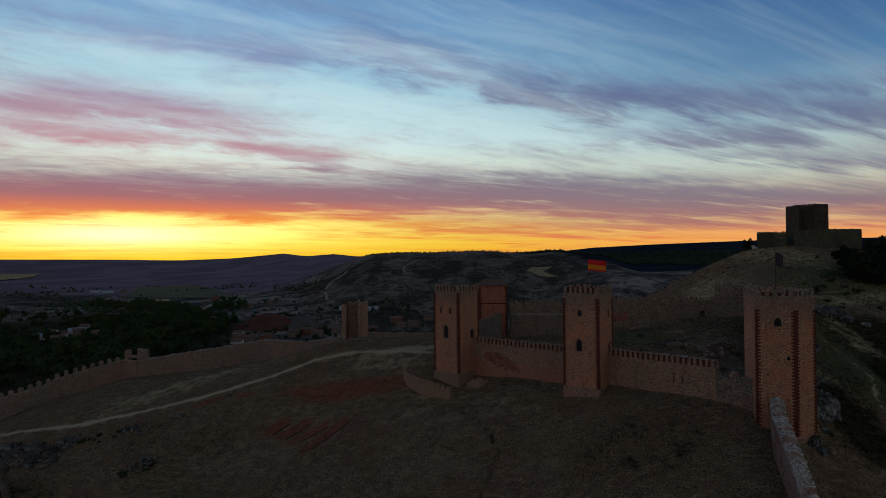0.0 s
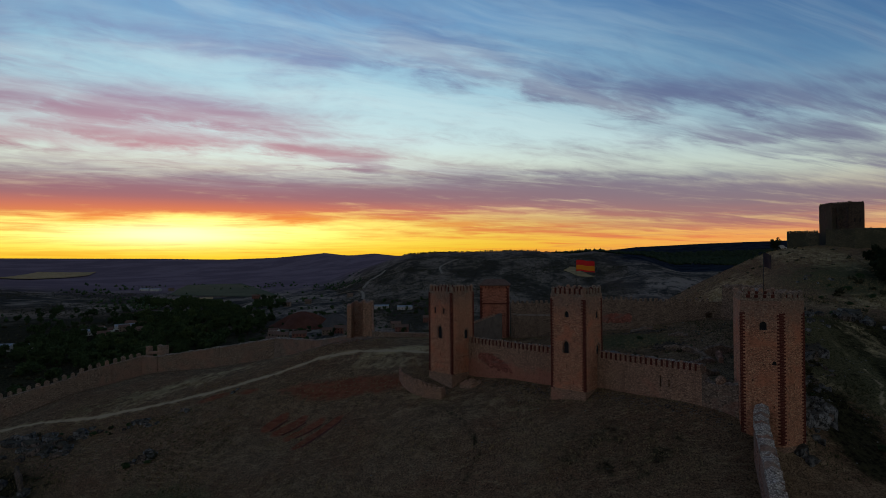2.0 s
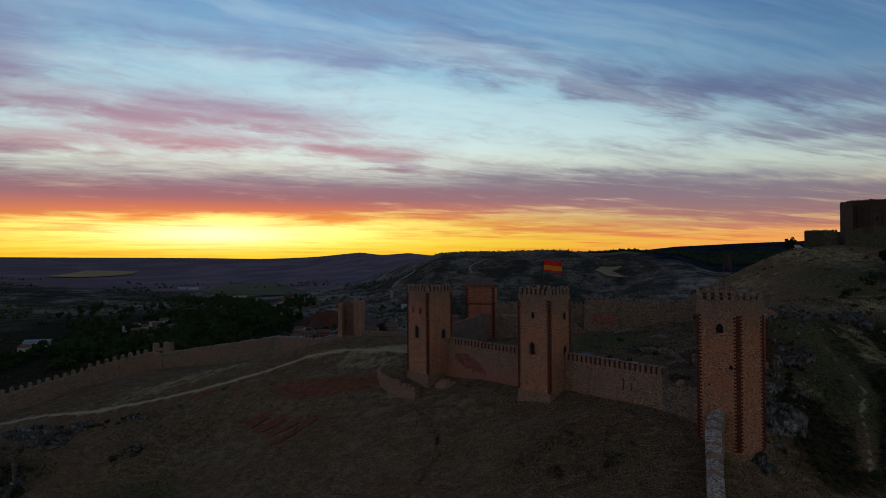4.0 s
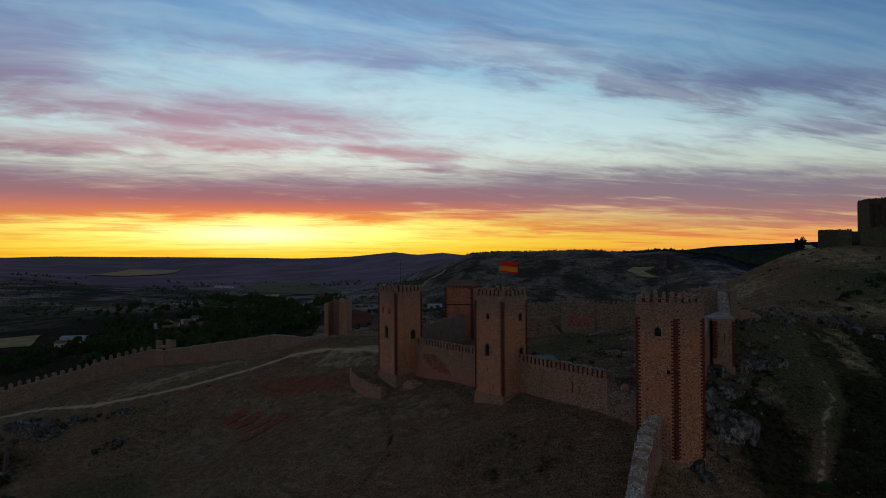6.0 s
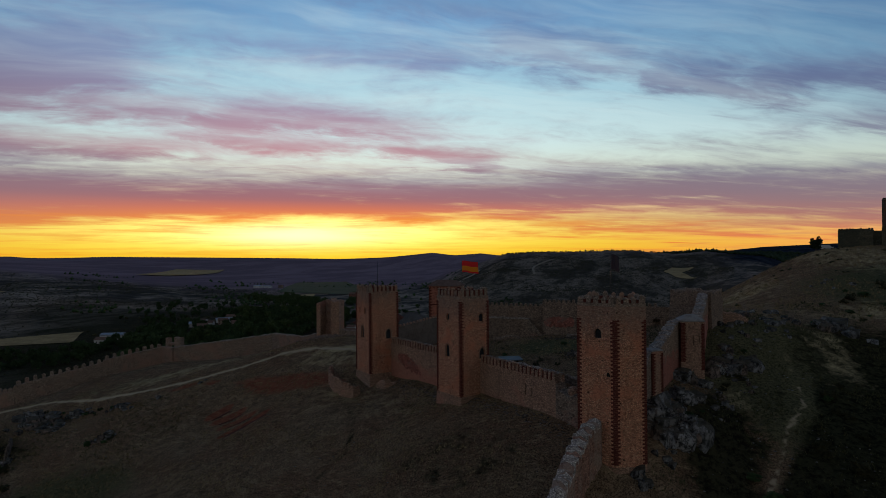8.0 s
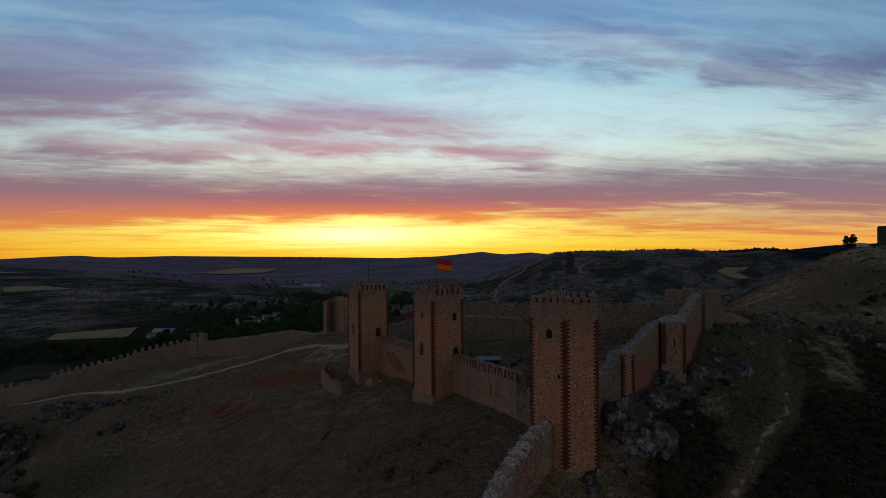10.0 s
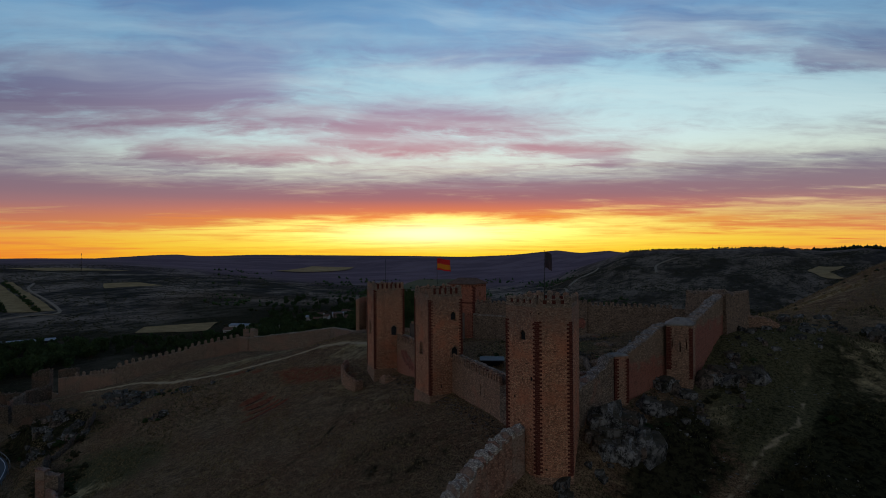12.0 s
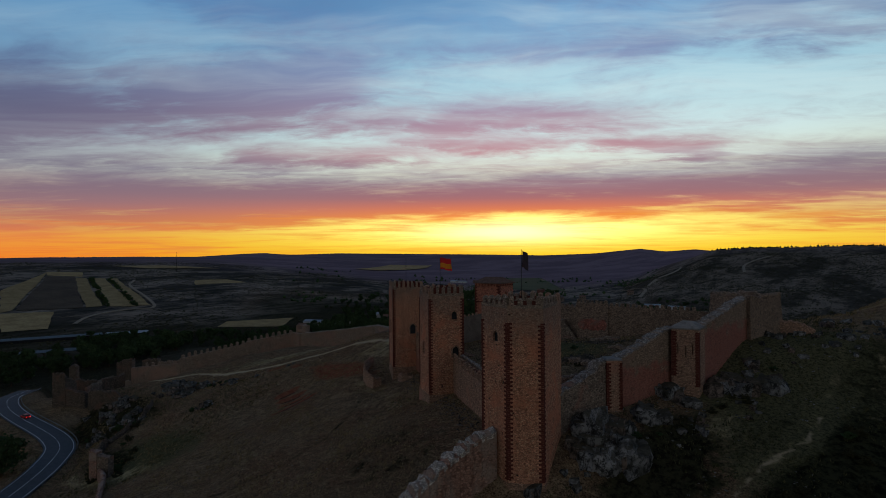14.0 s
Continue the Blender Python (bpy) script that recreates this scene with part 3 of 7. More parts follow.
# crest of the scrubby hill with the track
CREST_AZ = [-18, -14.5, -11.9, -10.4, -8.8, -6.1, -3.4, -0.4, 3.4, 7.2, 9.4, 11.5, 14, 18]
CREST_EL = [-3.2, -1.9, -1.0, -0.5, 0.07, 0.22, 0.24, 0.3, 0.36, 0.12, 0.02, -0.7, -1.4, -3.0]
RIM_EL = [-0.3, -0.35, -0.22, -0.36, 0.04, 0.12, -0.1, 0.04, -0.1, -0.22, -0.36, -0.2, 0.06, 0.25, -0.03, 0.16, -0.1, 0.0, 0.1, 0.13, 0.55, 0.8, 1.0, 1.1, 0.6]


def roll_noise(x, y, s, seed):
    v = np.zeros_like(x)
    rng = np.random.RandomState(seed)
    for k in range(14):
        a, f = rng.rand() * 6.28, s * (0.6 + 1.8 * rng.rand())
        v += np.sin(x * np.cos(a) * f + y * np.sin(a) * f + rng.rand() * 6.28) / (1 + k * 0.12)
    return v / 6


def near_line(x, y, line):
    """Distance of each x, y from a polyline in plan."""
    best = np.full(x.shape, 1e9)
    for (ax, ay), (bx, by) in zip(line, line[1:]):
        t = np.clip(((x - ax) * (bx - ax) + (y - ay) * (by - ay)) / ((bx - ax) ** 2 + (by - ay) ** 2), 0, 1)
        best = np.minimum(best, np.hypot(x - ax - t * (bx - ax), y - ay - t * (by - ay)))
    return best


ROAD = [(-66, 70), (-80, 84), (-92, 95), (-102.5, 102.8), (-112.5, 109), (-126, 112.4), (-142, 114), (-165, 115.5), (-190, 119), (-212, 127), (-232, 142)]


def height(x, y):
    x, y = np.atleast_1d(np.asarray(x, float)), np.atleast_1d(np.asarray(y, float))
    near = np.concatenate([_basis(x[i:i + 20000], y[i:i + 20000]) @ WEIGHTS for i in range(0, len(x), 20000)])
    r = np.hypot(x - 45, y - 10)
    a = np.degrees(np.arctan2(x - 45, y - 10))
    far = 13 + 5 * smooth(r, 900, 2500) + roll_noise(x, y, 0.006, 3) * 6 * smooth(r, 650, 1100)
    # the hill with the track, and the plateau with the fields
    hill = smooth(a, -18, -13) * (1 - smooth(a, 14, 20))
    crest = 100 + 1850 * np.tan(np.radians(np.interp(a, CREST_AZ, CREST_EL)))
    rolls = roll_noise(x, y, 0.012, 5) * 12 + roll_noise(x, y, 0.03, 15) * 4
    far = far + hill * (np.maximum(crest - 18, 0) * smooth(r, 650, 1850) * (1 - 0.5 * smooth(r, 1950, 2600)) + rolls * smooth(r, 700, 1100) * (1 - smooth(r, 1500, 1800)))
    side = smooth(a, 6, 16)
    far = far + side * (46 * smooth(r, 500, 1000) + roll_noise(x, y, 0.01, 6) * 6 * smooth(r, 500, 900))
    plat = 1 - smooth(a, -60, -31)
    far = far + plat * (72 * smooth(r, 540, 1600) + roll_noise(x, y, 0.008, 8) * 5 * smooth(r, 750, 1100))
    rim = 100 + 4400 * np.tan(np.radians(np.interp(a, RIM_AZ, RIM_EL)))
    k = smooth(r, 2600, 4400)
    far = far * (1 - k) + rim * k
    w = 1 - smooth(np.hypot(x - 10, y - 150), 225, 430)
    bumps = roll_noise(x, y, 0.5, 11) * 0.16 + roll_noise(x, y, 0.16, 12) * 0.35
    z = near * w + far * (1 - w) + bumps
    bed = 1 - smooth(near_line(x, y, ROAD), 7.0, 12.0)
    return z * (1 - bed) + bed * np.interp(x, [-232, -205, -165, -66], [34.5, 37.4, 37.9, 38.6])


def axis(a, b, lo, hi, step, grow):
    v, s = list(np.arange(a, b, step)), step
    while v[-1] < hi:
        s *= grow
        v.append(v[-1] + s)
    s = step
    while v[0] > lo:
        s *= grow
        v.insert(0, v[0] - s)
    return np.array(v)


GX, GY = axis(-170, 130, -4700, 4700, 1.0, 1.035), axis(70, 260, -1200, 4800, 1.0, 1.03)
_gx, _gy = np.meshgrid(GX, GY)
GZ = height(_gx.ravel(), _gy.ravel()).reshape(_gx.shape)


def gz(x, y):
    """Height of the ground sheet at x, y."""
    i = min(max(int(np.searchsorted(GX, x)) - 1, 0), len(GX) - 2)
    j = min(max(int(np.searchsorted(GY, y)) - 1, 0), len(GY) - 2)
    u, v = (x - GX[i]) / (GX[i + 1] - GX[i]), (y - GY[j]) / (GY[j + 1] - GY[j])
    return float((GZ[j, i] * (1 - u) + GZ[j, i + 1] * u) * (1 - v) + (GZ[j + 1, i] * (1 - u) + GZ[j + 1, i + 1] * u) * v)


def grid_mesh(name, xs, ys, zs):
    h, w = zs.shape
    co = np.stack([xs, ys, zs], -1).reshape(-1, 3).astype(np.float32)
    idx = np.arange(h * w).reshape(h, w)
    quads = np.stack([idx[:-1, :-1], idx[:-1, 1:], idx[1:, 1:], idx[1:, :-1]], -1).reshape(-1)
    me = bpy.data.meshes.new(name)
    me.vertices.add(h * w)
    me.vertices.foreach_set("co", co.ravel())
    n = len(quads) // 4
    me.loops.add(n * 4)
    me.loops.foreach_set("vertex_index", quads.astype(np.int32))
    me.polygons.add(n)
    me.polygons.foreach_set("loop_start", np.arange(0, n * 4, 4, dtype=np.int32))
    me.update(calc_edges=True)
    me.polygons.foreach_set("use_smooth", np.ones(n, bool))
    return me


def blob(x, y, cx, cy, rx, ry, deg=0.0):
    c, s = math.cos(radians(deg)), math.sin(radians(deg))
    u, v = (x - cx) * c + (y - cy) * s, -(x - cx) * s + (y - cy) * c
    return np.clip(1.25 - np.hypot(u / rx, v / ry), 0, 1)


PATH_WEST = [(-150, 158), (-120, 158), (-91, 159), (-59, 158), (-49, 160), (-36, 163), (-24, 162), (-13, 157), (-4, 153)]
PATH_EAST = [(78, 100), (82, 107.7), (84.2, 114), (88.6, 120.5), (90, 128), (91, 136), (92, 146), (93.5, 156), (96, 175), (104, 200), (118, 232), (128, 256), (150, 262)]
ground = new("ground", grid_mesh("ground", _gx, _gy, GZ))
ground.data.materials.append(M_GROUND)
tagged(ground, "dry grassy hillside falling to a wooded valley with distant hills", "ground", kind="structure")
_rr, _aa = np.hypot(_gx - 45, _gy - 10), np.degrees(np.arctan2(_gx - 45, _gy - 10))
# No furrow is cut: its shaded bed and lit bank are coloured in.
RUT = [(-16, 80), (-6, 86), (0.3, 90.3), (5.6, 96.7), (9.7, 107), (8.6, 113), (6.4, 119), (2, 126), (-2.5, 132)]
SCARS = [[(-38.2, 140.6), (-41.5, 137.5)], [(-32.9, 138.2), (-38, 135.6)], [(-27.9, 134.7), (-34, 132.9)], [(-23, 132.8), (-30.6, 127.7)]]
VALLEY = smooth(_rr, 330, 420) * (1 - smooth(_rr, 850, 1150)) * smooth(_aa, -54, -47) * (1 - smooth(_aa, -29, -24))
HILL = smooth(_aa, -16, -11) * (1 - smooth(_aa, 9, 13)) * smooth(_rr, 450, 600) * (1 - smooth(_rr, 1600, 2000))
SHARES = {
    "path": np.clip(np.maximum(0.9 - near_line(_gx, _gy, PATH_WEST) / 1.7, 0.66 - near_line(_gx, _gy, PATH_EAST[:5]) / 1.1), 0, 1),
    # Dry straw patches; the band beside RUT paints the furrow's lit bank.
    "straw": np.clip(np.maximum.reduce([0.55 - near_line(_gx, _gy, PATH_WEST) / 8, 0.62 * blob(_gx, _gy, -8, 157.5, 26, 5), 0.42 * blob(_gx, _gy, -14, 151, 30, 8, -20), 0.42 * blob(_gx, _gy, -80, 172, 60, 14, 22), 0.4 * blob(_gx, _gy, -2, 132, 14, 9, -30), 0.55 * blob(_gx, _gy, -62, 100, 26, 7, 10),
                                        0.46 * blob(_gx, _gy, 140, 245, 30, 60, 20), 0.5 * blob(_gx, _gy, 100, 222, 20, 44, -25), 0.5 * blob(_gx, _gy, 86, 215, 26, 10, 10), 0.45 * blob(_gx, _gy, 102, 148, 8, 30, -6), 0.36 * blob(_gx, _gy, 12, 122, 22, 6, -40), 0.48 * blob(_gx, _gy, 130, 180, 40, 14, 15), 0.36 - near_line(_gx, _gy, PATH_EAST) / 9, 0.36 - near_line(_gx, _gy, [(p + 3.6, q - 0.6) for p, q in RUT]) / 6, 0.42 * blob(_gx, _gy, 78, 121, 6, 9)]), 0, 1),
    "red": np.clip(np.maximum.reduce([0.8 * blob(_gx, _gy, -24, 144.5, 27, 5.0, -20)] + [1.15 - near_line(_gx, _gy, s) / 2.0 for s in SCARS] + [0.38 * blob(_gx, _gy, -32, 134, 12, 7, -20), 0.8 * blob(_gx, _gy, -62, 153.5, 6, 2.5), 0.7 * blob(_gx, _gy, -52, 153, 4, 2)]), 0, 1),
    "green": np.clip(np.maximum.reduce([0.85 * blob(_gx, _gy, 90, 134, 26, 42, 5), 0.8 * blob(_gx, _gy, -60, 108, 26, 18), 0.4 * blob(_gx, _gy, -95, 168, 55, 10, 20), 0.7 * blob(_gx, _gy, 45, 140, 16, 12),
                                        0.9 * blob(_gx, _gy, 148, 200, 44, 40)]), 0, 1),
    # Dark herbs and scrub; the blob at 34, 98 paints the slope's shadow side.
    "heath_shade": np.clip(np.maximum.reduce([0.85 * VALLEY, 0.55 * HILL, 0.54 - near_line(_gx, _gy, RUT) / 3.4, 0.42 * blob(_gx, _gy, 34, 98, 30, 20, -20), 0.95 * blob(_gx, _gy, 100, 112, 22, 34, -18) - 0.5 * np.clip(1 - near_line(_gx, _gy, PATH_EAST) / 3, 0, 1), 0.85 * blob(_gx, _gy, 73, 108, 8, 18, -12), 0.85 * blob(_gx, _gy, 86, 103, 16, 13, 10) - 0.5 * np.clip(1 - near_line(_gx, _gy, PATH_EAST) / 2.5, 0, 1), 0.7 * blob(_gx, _gy, 72, 98, 9, 8), 0.85 * blob(_gx, _gy, 112, 142, 24, 30),
                                        0.8 * blob(_gx, _gy, -112, 124, 34, 14), 0.7 * blob(_gx, _gy, -75, 106, 12, 8), 0.6 * blob(_gx, _gy, -104, 146, 16, 6), 0.8 * blob(_gx, _gy, 170, 212, 40, 26), smooth(-_gx, 185, 230) * smooth(_gy, 120, 160) * (1 - smooth(_rr, 700, 900)) * (1 - smooth(_aa, -24, -19)) * 0.9]), 0, 1),
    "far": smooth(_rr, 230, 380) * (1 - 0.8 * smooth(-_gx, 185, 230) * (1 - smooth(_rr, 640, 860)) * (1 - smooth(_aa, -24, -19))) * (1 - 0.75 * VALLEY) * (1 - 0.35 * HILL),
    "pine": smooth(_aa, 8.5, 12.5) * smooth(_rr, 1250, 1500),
    # Share of painted haze, growing with distance.
    "far_haze": np.clip(smooth(_rr, 1500 - 250 * smooth(-_aa, 14, 20), 2300 - 550 * smooth(-_aa, 14, 20)) + smooth(_aa, 8, 14) * smooth(_rr, 1500, 2200), 0, 1),
}
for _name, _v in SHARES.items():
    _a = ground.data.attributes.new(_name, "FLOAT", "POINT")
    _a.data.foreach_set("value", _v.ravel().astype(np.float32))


# ---- building helpers ----
def hang(ob, parent):
    """Makes ob, whose mesh is in world places, a part of parent."""
    ob.parent = parent
    if parent.parent is None:
        ob.matrix_parent_inverse = parent.matrix_basis.inverted()
    return ob


def part(name, bm, mat, parent=None, label="", rounded=False):
    me = bpy.data.meshes.new(name)
    bmesh.ops.recalc_face_normals(bm, faces=bm.faces)
    bm.to_mesh(me)
    bm.free()
    me.materials.append(mat)
    if rounded:
        me.polygons.foreach_set("use_smooth", np.ones(len(me.polygons), bool))
    ob = new(name, me)
    if parent is not None:
        hang(ob, parent)
    if label:
        ob["label"] = label
    return ob


def share(name, me, parent, m):
    """One more object on the mesh me, at the world pose m, as a part of parent."""
    ob = new(name, me)
    ob.matrix_basis = m
    return hang(ob, parent)


def thing(name, label, category, group="", at=(0, 0, 0), rz=0.0, kind=""):
    ob = new(name)
    ob.empty_display_size = 0.5
    ob.matrix_basis = pose(*at, 0, 0, rz)
    return tagged(ob, label, category, group, kind)


def mesh_of(name, bm, mat):
    me = bpy.data.meshes.new(name)
    bmesh.ops.recalc_face_normals(bm, faces=bm.faces)
    bm.to_mesh(me)
    bm.free()
    me.materials.append(mat)
    return me


def tri_mesh(name, verts, faces, mat):
    """A mesh from arrays: verts (n, 3) and faces (m, 3)."""
    me = bpy.data.meshes.new(name)
    me.vertices.add(len(verts))
    me.vertices.foreach_set("co", np.asarray(verts, np.float32).ravel())
    k = len(faces)
    me.loops.add(k * 3)
    me.loops.foreach_set("vertex_index", np.asarray(faces, np.int32).ravel())
    me.polygons.add(k)
    me.polygons.foreach_set("loop_start", np.arange(0, k * 3, 3, dtype=np.int32))
    me.update(calc_edges=True)
    me.materials.append(mat)
    return me


def prism(bm, pts, z0, z1, top=None):
    """A solid over the plan polygon pts (counter-clockwise); z0, z1 single or one for each corner; top: another polygon for the upper end."""
    top = top or pts
    n = len(pts)
    z0 = [z0] * n if isinstance(z0, (int, float)) else z0
    z1 = [z1] * n if isinstance(z1, (int, float)) else z1
    lo = [bm.verts.new((p[0], p[1], z)) for p, z in zip(pts, z0)]
    hi = [bm.verts.new((p[0], p[1], z)) for p, z in zip(top, z1)]
    bm.faces.new(lo[::-1])
    bm.faces.new(hi)
    for i in range(n):
        j = (i + 1) % n
        bm.faces.new((lo[i], lo[j], hi[j], hi[i]))


def box(bm, m, x0, x1, y0, y1, z0, z1):
    v = [bm.verts.new(m @ Vector((x, y, z))) for z in (z0, z1) for x, y in ((x0, y0), (x1, y0), (x1, y1), (x0, y1))]
    for f in ((3, 2, 1, 0), (4, 5, 6, 7), (0, 1, 5, 4), (1, 2, 6, 5), (2, 3, 7, 6), (3, 0, 4, 7)):
        bm.faces.new([v[i] for i in f])


def V2(p):
    return np.array(p, float)


def strip(a, b, thick):
    """Plan of a straight wall from a to b whose outer face is the line a-b, thick to the left of it."""
    a, b = V2(a), V2(b)
    d = (b - a) / np.linalg.norm(b - a)
    n = np.array([-d[1], d[0]]) * thick
    return [tuple(a), tuple(b), tuple(b + n), tuple(a + n)]


def inset(pts, d):
    """The convex polygon pts, each side moved inwards by d."""
    out, k = [], len(pts)
    for i in range(k):
        a, b, c = V2(pts[i - 1]), V2(pts[i]), V2(pts[(i + 1) % k])
        u, v = (b - a) / np.linalg.norm(b - a), (c - b) / np.linalg.norm(c - b)
        n1, n2 = np.array([-u[1], u[0]]), np.array([-v[1], v[0]])
        out.append(tuple(b + d * (n1 + n2) / (1 + n1 @ n2)))
    return out


def face_panel(bm, a, b, z0, z1, holes, depth=1.1):
    """The outer face over the plan line a-b (outside to its right), with openings (middle along it, width, sill, head, arched) and their reveals."""
    a, b = V2(a), V2(b)
    size = np.linalg.norm(b - a)
    u = (b - a) / size
    inn = np.array([-u[1], u[0]])

    def at(s, z, d=0.0):
        p = a + u * s + inn * d
        return bm.verts.new((p[0], p[1], z))

    ss = sorted({0.0, size, *[h[0] - h[1] / 2 for h in holes], *[h[0] + h[1] / 2 for h in holes]})
    zs = sorted({z0, z1, *[h[2] for h in holes], *[h[3] for h in holes]})
    for s0, s1 in zip(ss, ss[1:]):
        for q0, q1 in zip(zs, zs[1:]):
            sm, zm = (s0 + s1) / 2, (q0 + q1) / 2
            if not any(abs(sm - h[0]) < h[1] / 2 and h[2] < zm < h[3] for h in holes):
                bm.faces.new((at(s0, q0), at(s1, q0), at(s1, q1), at(s0, q1)))
    for s, w, q0, q1, arched in holes:
        spring = q1 - 0.62 * w if arched else q1
        curve = [(-0.5, 0.0), (-0.47, 0.3), (-0.36, 0.62), (-0.2, 0.86), (0.0, 1.0), (0.2, 0.86), (0.36, 0.62), (0.47, 0.3), (0.5, 0.0)] if arched else [(-0.5, 0.0), (0.5, 0.0)]
        line = [(s + x * w, spring + y * (q1 - spring)) for x, y in curve]
        if arched:
            for (sa, za), (sb, zb) in zip(line, line[1:]):
                if abs(za - zb) + abs(sa - sb) > 1e-6:
                    bm.faces.new((at(sa, za), at(sb, zb), at(sb, q1 + 1e-4), at(sa, q1 + 1e-4)))
        ring = [(s - w / 2, q0)] + line + [(s + w / 2, q0)]
        for (sa, za), (sb, zb) in zip(ring, ring[1:] + ring[:1]):
            if abs(za - zb) + abs(sa - sb) > 1e-6:
                bm.faces.new((at(sa, za), at(sa, za, depth), at(sb, zb, depth), at(sb, zb)))


def merlon_mesh(mat, w, t, h, cap, lean=0.0):
    """A merlon on its base centre: a block with worn shoulders and a cap of the height cap, coming to a point or ridge."""
    bm = bmesh.new()
    x, y = w / 2, t / 2
    prism(bm, [(-x, -y), (x, -y), (x, y), (-x, y)], -0.25, h - cap, [(-x * 0.97, -y * 0.97), (x * 0.97, -y * 0.97), (x * 0.97, y * 0.97), (-x * 0.97, y * 0.97)])
    prism(bm, [(-x * 1.05, -y * 1.05), (x * 1.05, -y * 1.05), (x * 1.05, y * 1.05), (-x * 1.05, y * 1.05)], h - cap, h,
          [(-x * 0.3 + lean, -y * 0.25), (x * 0.3 + lean, -y * 0.25), (x * 0.3 + lean, y * 0.25), (-x * 0.3 + lean, y * 0.25)])
    return mesh_of("merlon", bm, mat)


def merlons(parent, a, b, za, zb, me, n, thick, skip=(), start=0.5, rng=None):
    """n merlons along the plan line a-b, their outer faces flush with it."""
    a, b = V2(a), V2(b)
    u = (b - a) / np.linalg.norm(b - a)
    inn = np.array([-u[1], u[0]])
    for i in range(n):
        if i in skip:
            continue
        f = (i + start) / n
        p = a + (b - a) * f + inn * (thick / 2 + 0.004)
        m = pose(p[0], p[1], za + (zb - za) * f, 0, 0, math.degrees(math.atan2(u[1], u[0])))
        if rng is not None:
            m = m @ Matrix.Diagonal((rng.uniform(0.85, 1.1), 1, rng.uniform(0.72, 1.08), 1)) @ pose(0, 0, 0, rng.uniform(-1.5, 1.5), rng.uniform(-1.5, 1.5), 0)
        share("merlon", me, parent, m)


def crenels(parent, a, b, za, zb, n, thick, w, h, mat, skip=()):
    """Low dark red blocks added for the shaded gaps between n merlons of the width w, half closing them."""
    a, b = V2(a), V2(b)
    size = np.linalg.norm(b - a)
    u = (b - a) / size
    inn = np.array([-u[1], u[0]])
    bm = bmesh.new()
    g = (size / n - w) / 2 + 0.02
    prism(bm, [(-g, -0.1), (g, -0.1), (g, 0.1), (-g, 0.1)], -0.2, h)
    me = mesh_of("crenel_block", bm, mat)
    for i in range(n - 1):
        if i in skip or i + 1 in skip:
            continue
        f = (i + 1) / n
        p = a + (b - a) * f + inn * (thick * 0.62)
        share("crenel_block", me, parent, pose(p[0], p[1], za + (zb - za) * f, 0, 0, math.degrees(math.atan2(u[1], u[0]))))


def patch(parent, a, b, s0, s1, lo, hi, mat, label, wear=0.5, seed=0, proud=0.035):
    """A ragged skin of old render left on the face a-b between s0 and s1; lo and hi give its edges by the share along it."""
    rng = random.Random(seed)
    a, b = V2(a), V2(b)
    u = (b - a) / np.linalg.norm(b - a)
    out = np.array([u[1], -u[0]])
    bm = bmesh.new()
    n = max(6, int((s1 - s0) / 0.45))
    rows = []
    for i in range(n + 1):
        f = i / n
        z0, z1 = lo(f) + rng.uniform(-wear, wear), hi(f) + rng.uniform(-wear, wear)
        if i in (0, n):
            z0, z1 = (z0 + z1) / 2 - 0.3, (z0 + z1) / 2 + 0.3
        z1 = max(z1, z0 + 0.2)
        p = a + u * (s0 + (s1 - s0) * f)
        rows.append([bm.verts.new((p[0] + out[0] * d, p[1] + out[1] * d, z)) for d, z in ((-0.2, z0), (proud, z0), (proud, (z0 + z1) / 2), (proud, z1), (-0.2, z1))])
    for r0, r1 in zip(rows, rows[1:]):
        for k in range(5):
            j = (k + 1) % 5
            bm.faces.new((r0[k], r1[k], r1[j], r0[j]))
    bm.faces.new(rows[0][::-1])
    bm.faces.new(rows[-1])
    return part("render_patch", bm, mat, parent, label)


def quoins(parent, pts, i, z0, z1, mat, rise=0.27, long=0.68, short=0.36, gone=0.0, rng=None):
    """Dressed corner stones, long and short by turns, proud of the two faces that meet at corner i."""
    k = len(pts)
    p, prev, nxt = V2(pts[i]), V2(pts[i - 1]), V2(pts[(i + 1) % k])
    d1, d2 = (prev - p) / np.linalg.norm(prev - p), (nxt - p) / np.linalg.norm(nxt - p)
    o1, o2 = np.array([d1[1], -d1[0]]) * -1, np.array([d2[1], -d2[0]])
    e = 0.035
    tip = e * (o1 + o2) / (1 + o1 @ o2)
    inner = -0.3 * (o1 + o2) / (1 + o1 @ o2)
    mats = []
    for a, b in ((long, short), (short, long)):
        plan = [d1 * a + o1 * e, tip, d2 * b + o2 * e, d2 * b - o2 * 0.3, inner, d1 * a - o1 * 0.3]
        bm = bmesh.new()
        prism(bm, [tuple(q) for q in plan], 0.012, rise - 0.012)
        mats.append(mesh_of("quoin", bm, mat))
    count = int((z1 - z0) / rise)
    for j in range(count):
        if rng is not None and rng.random() < gone:
            continue
        share("quoin", mats[j % 2], parent, pose(p[0], p[1], z0 + j * rise))


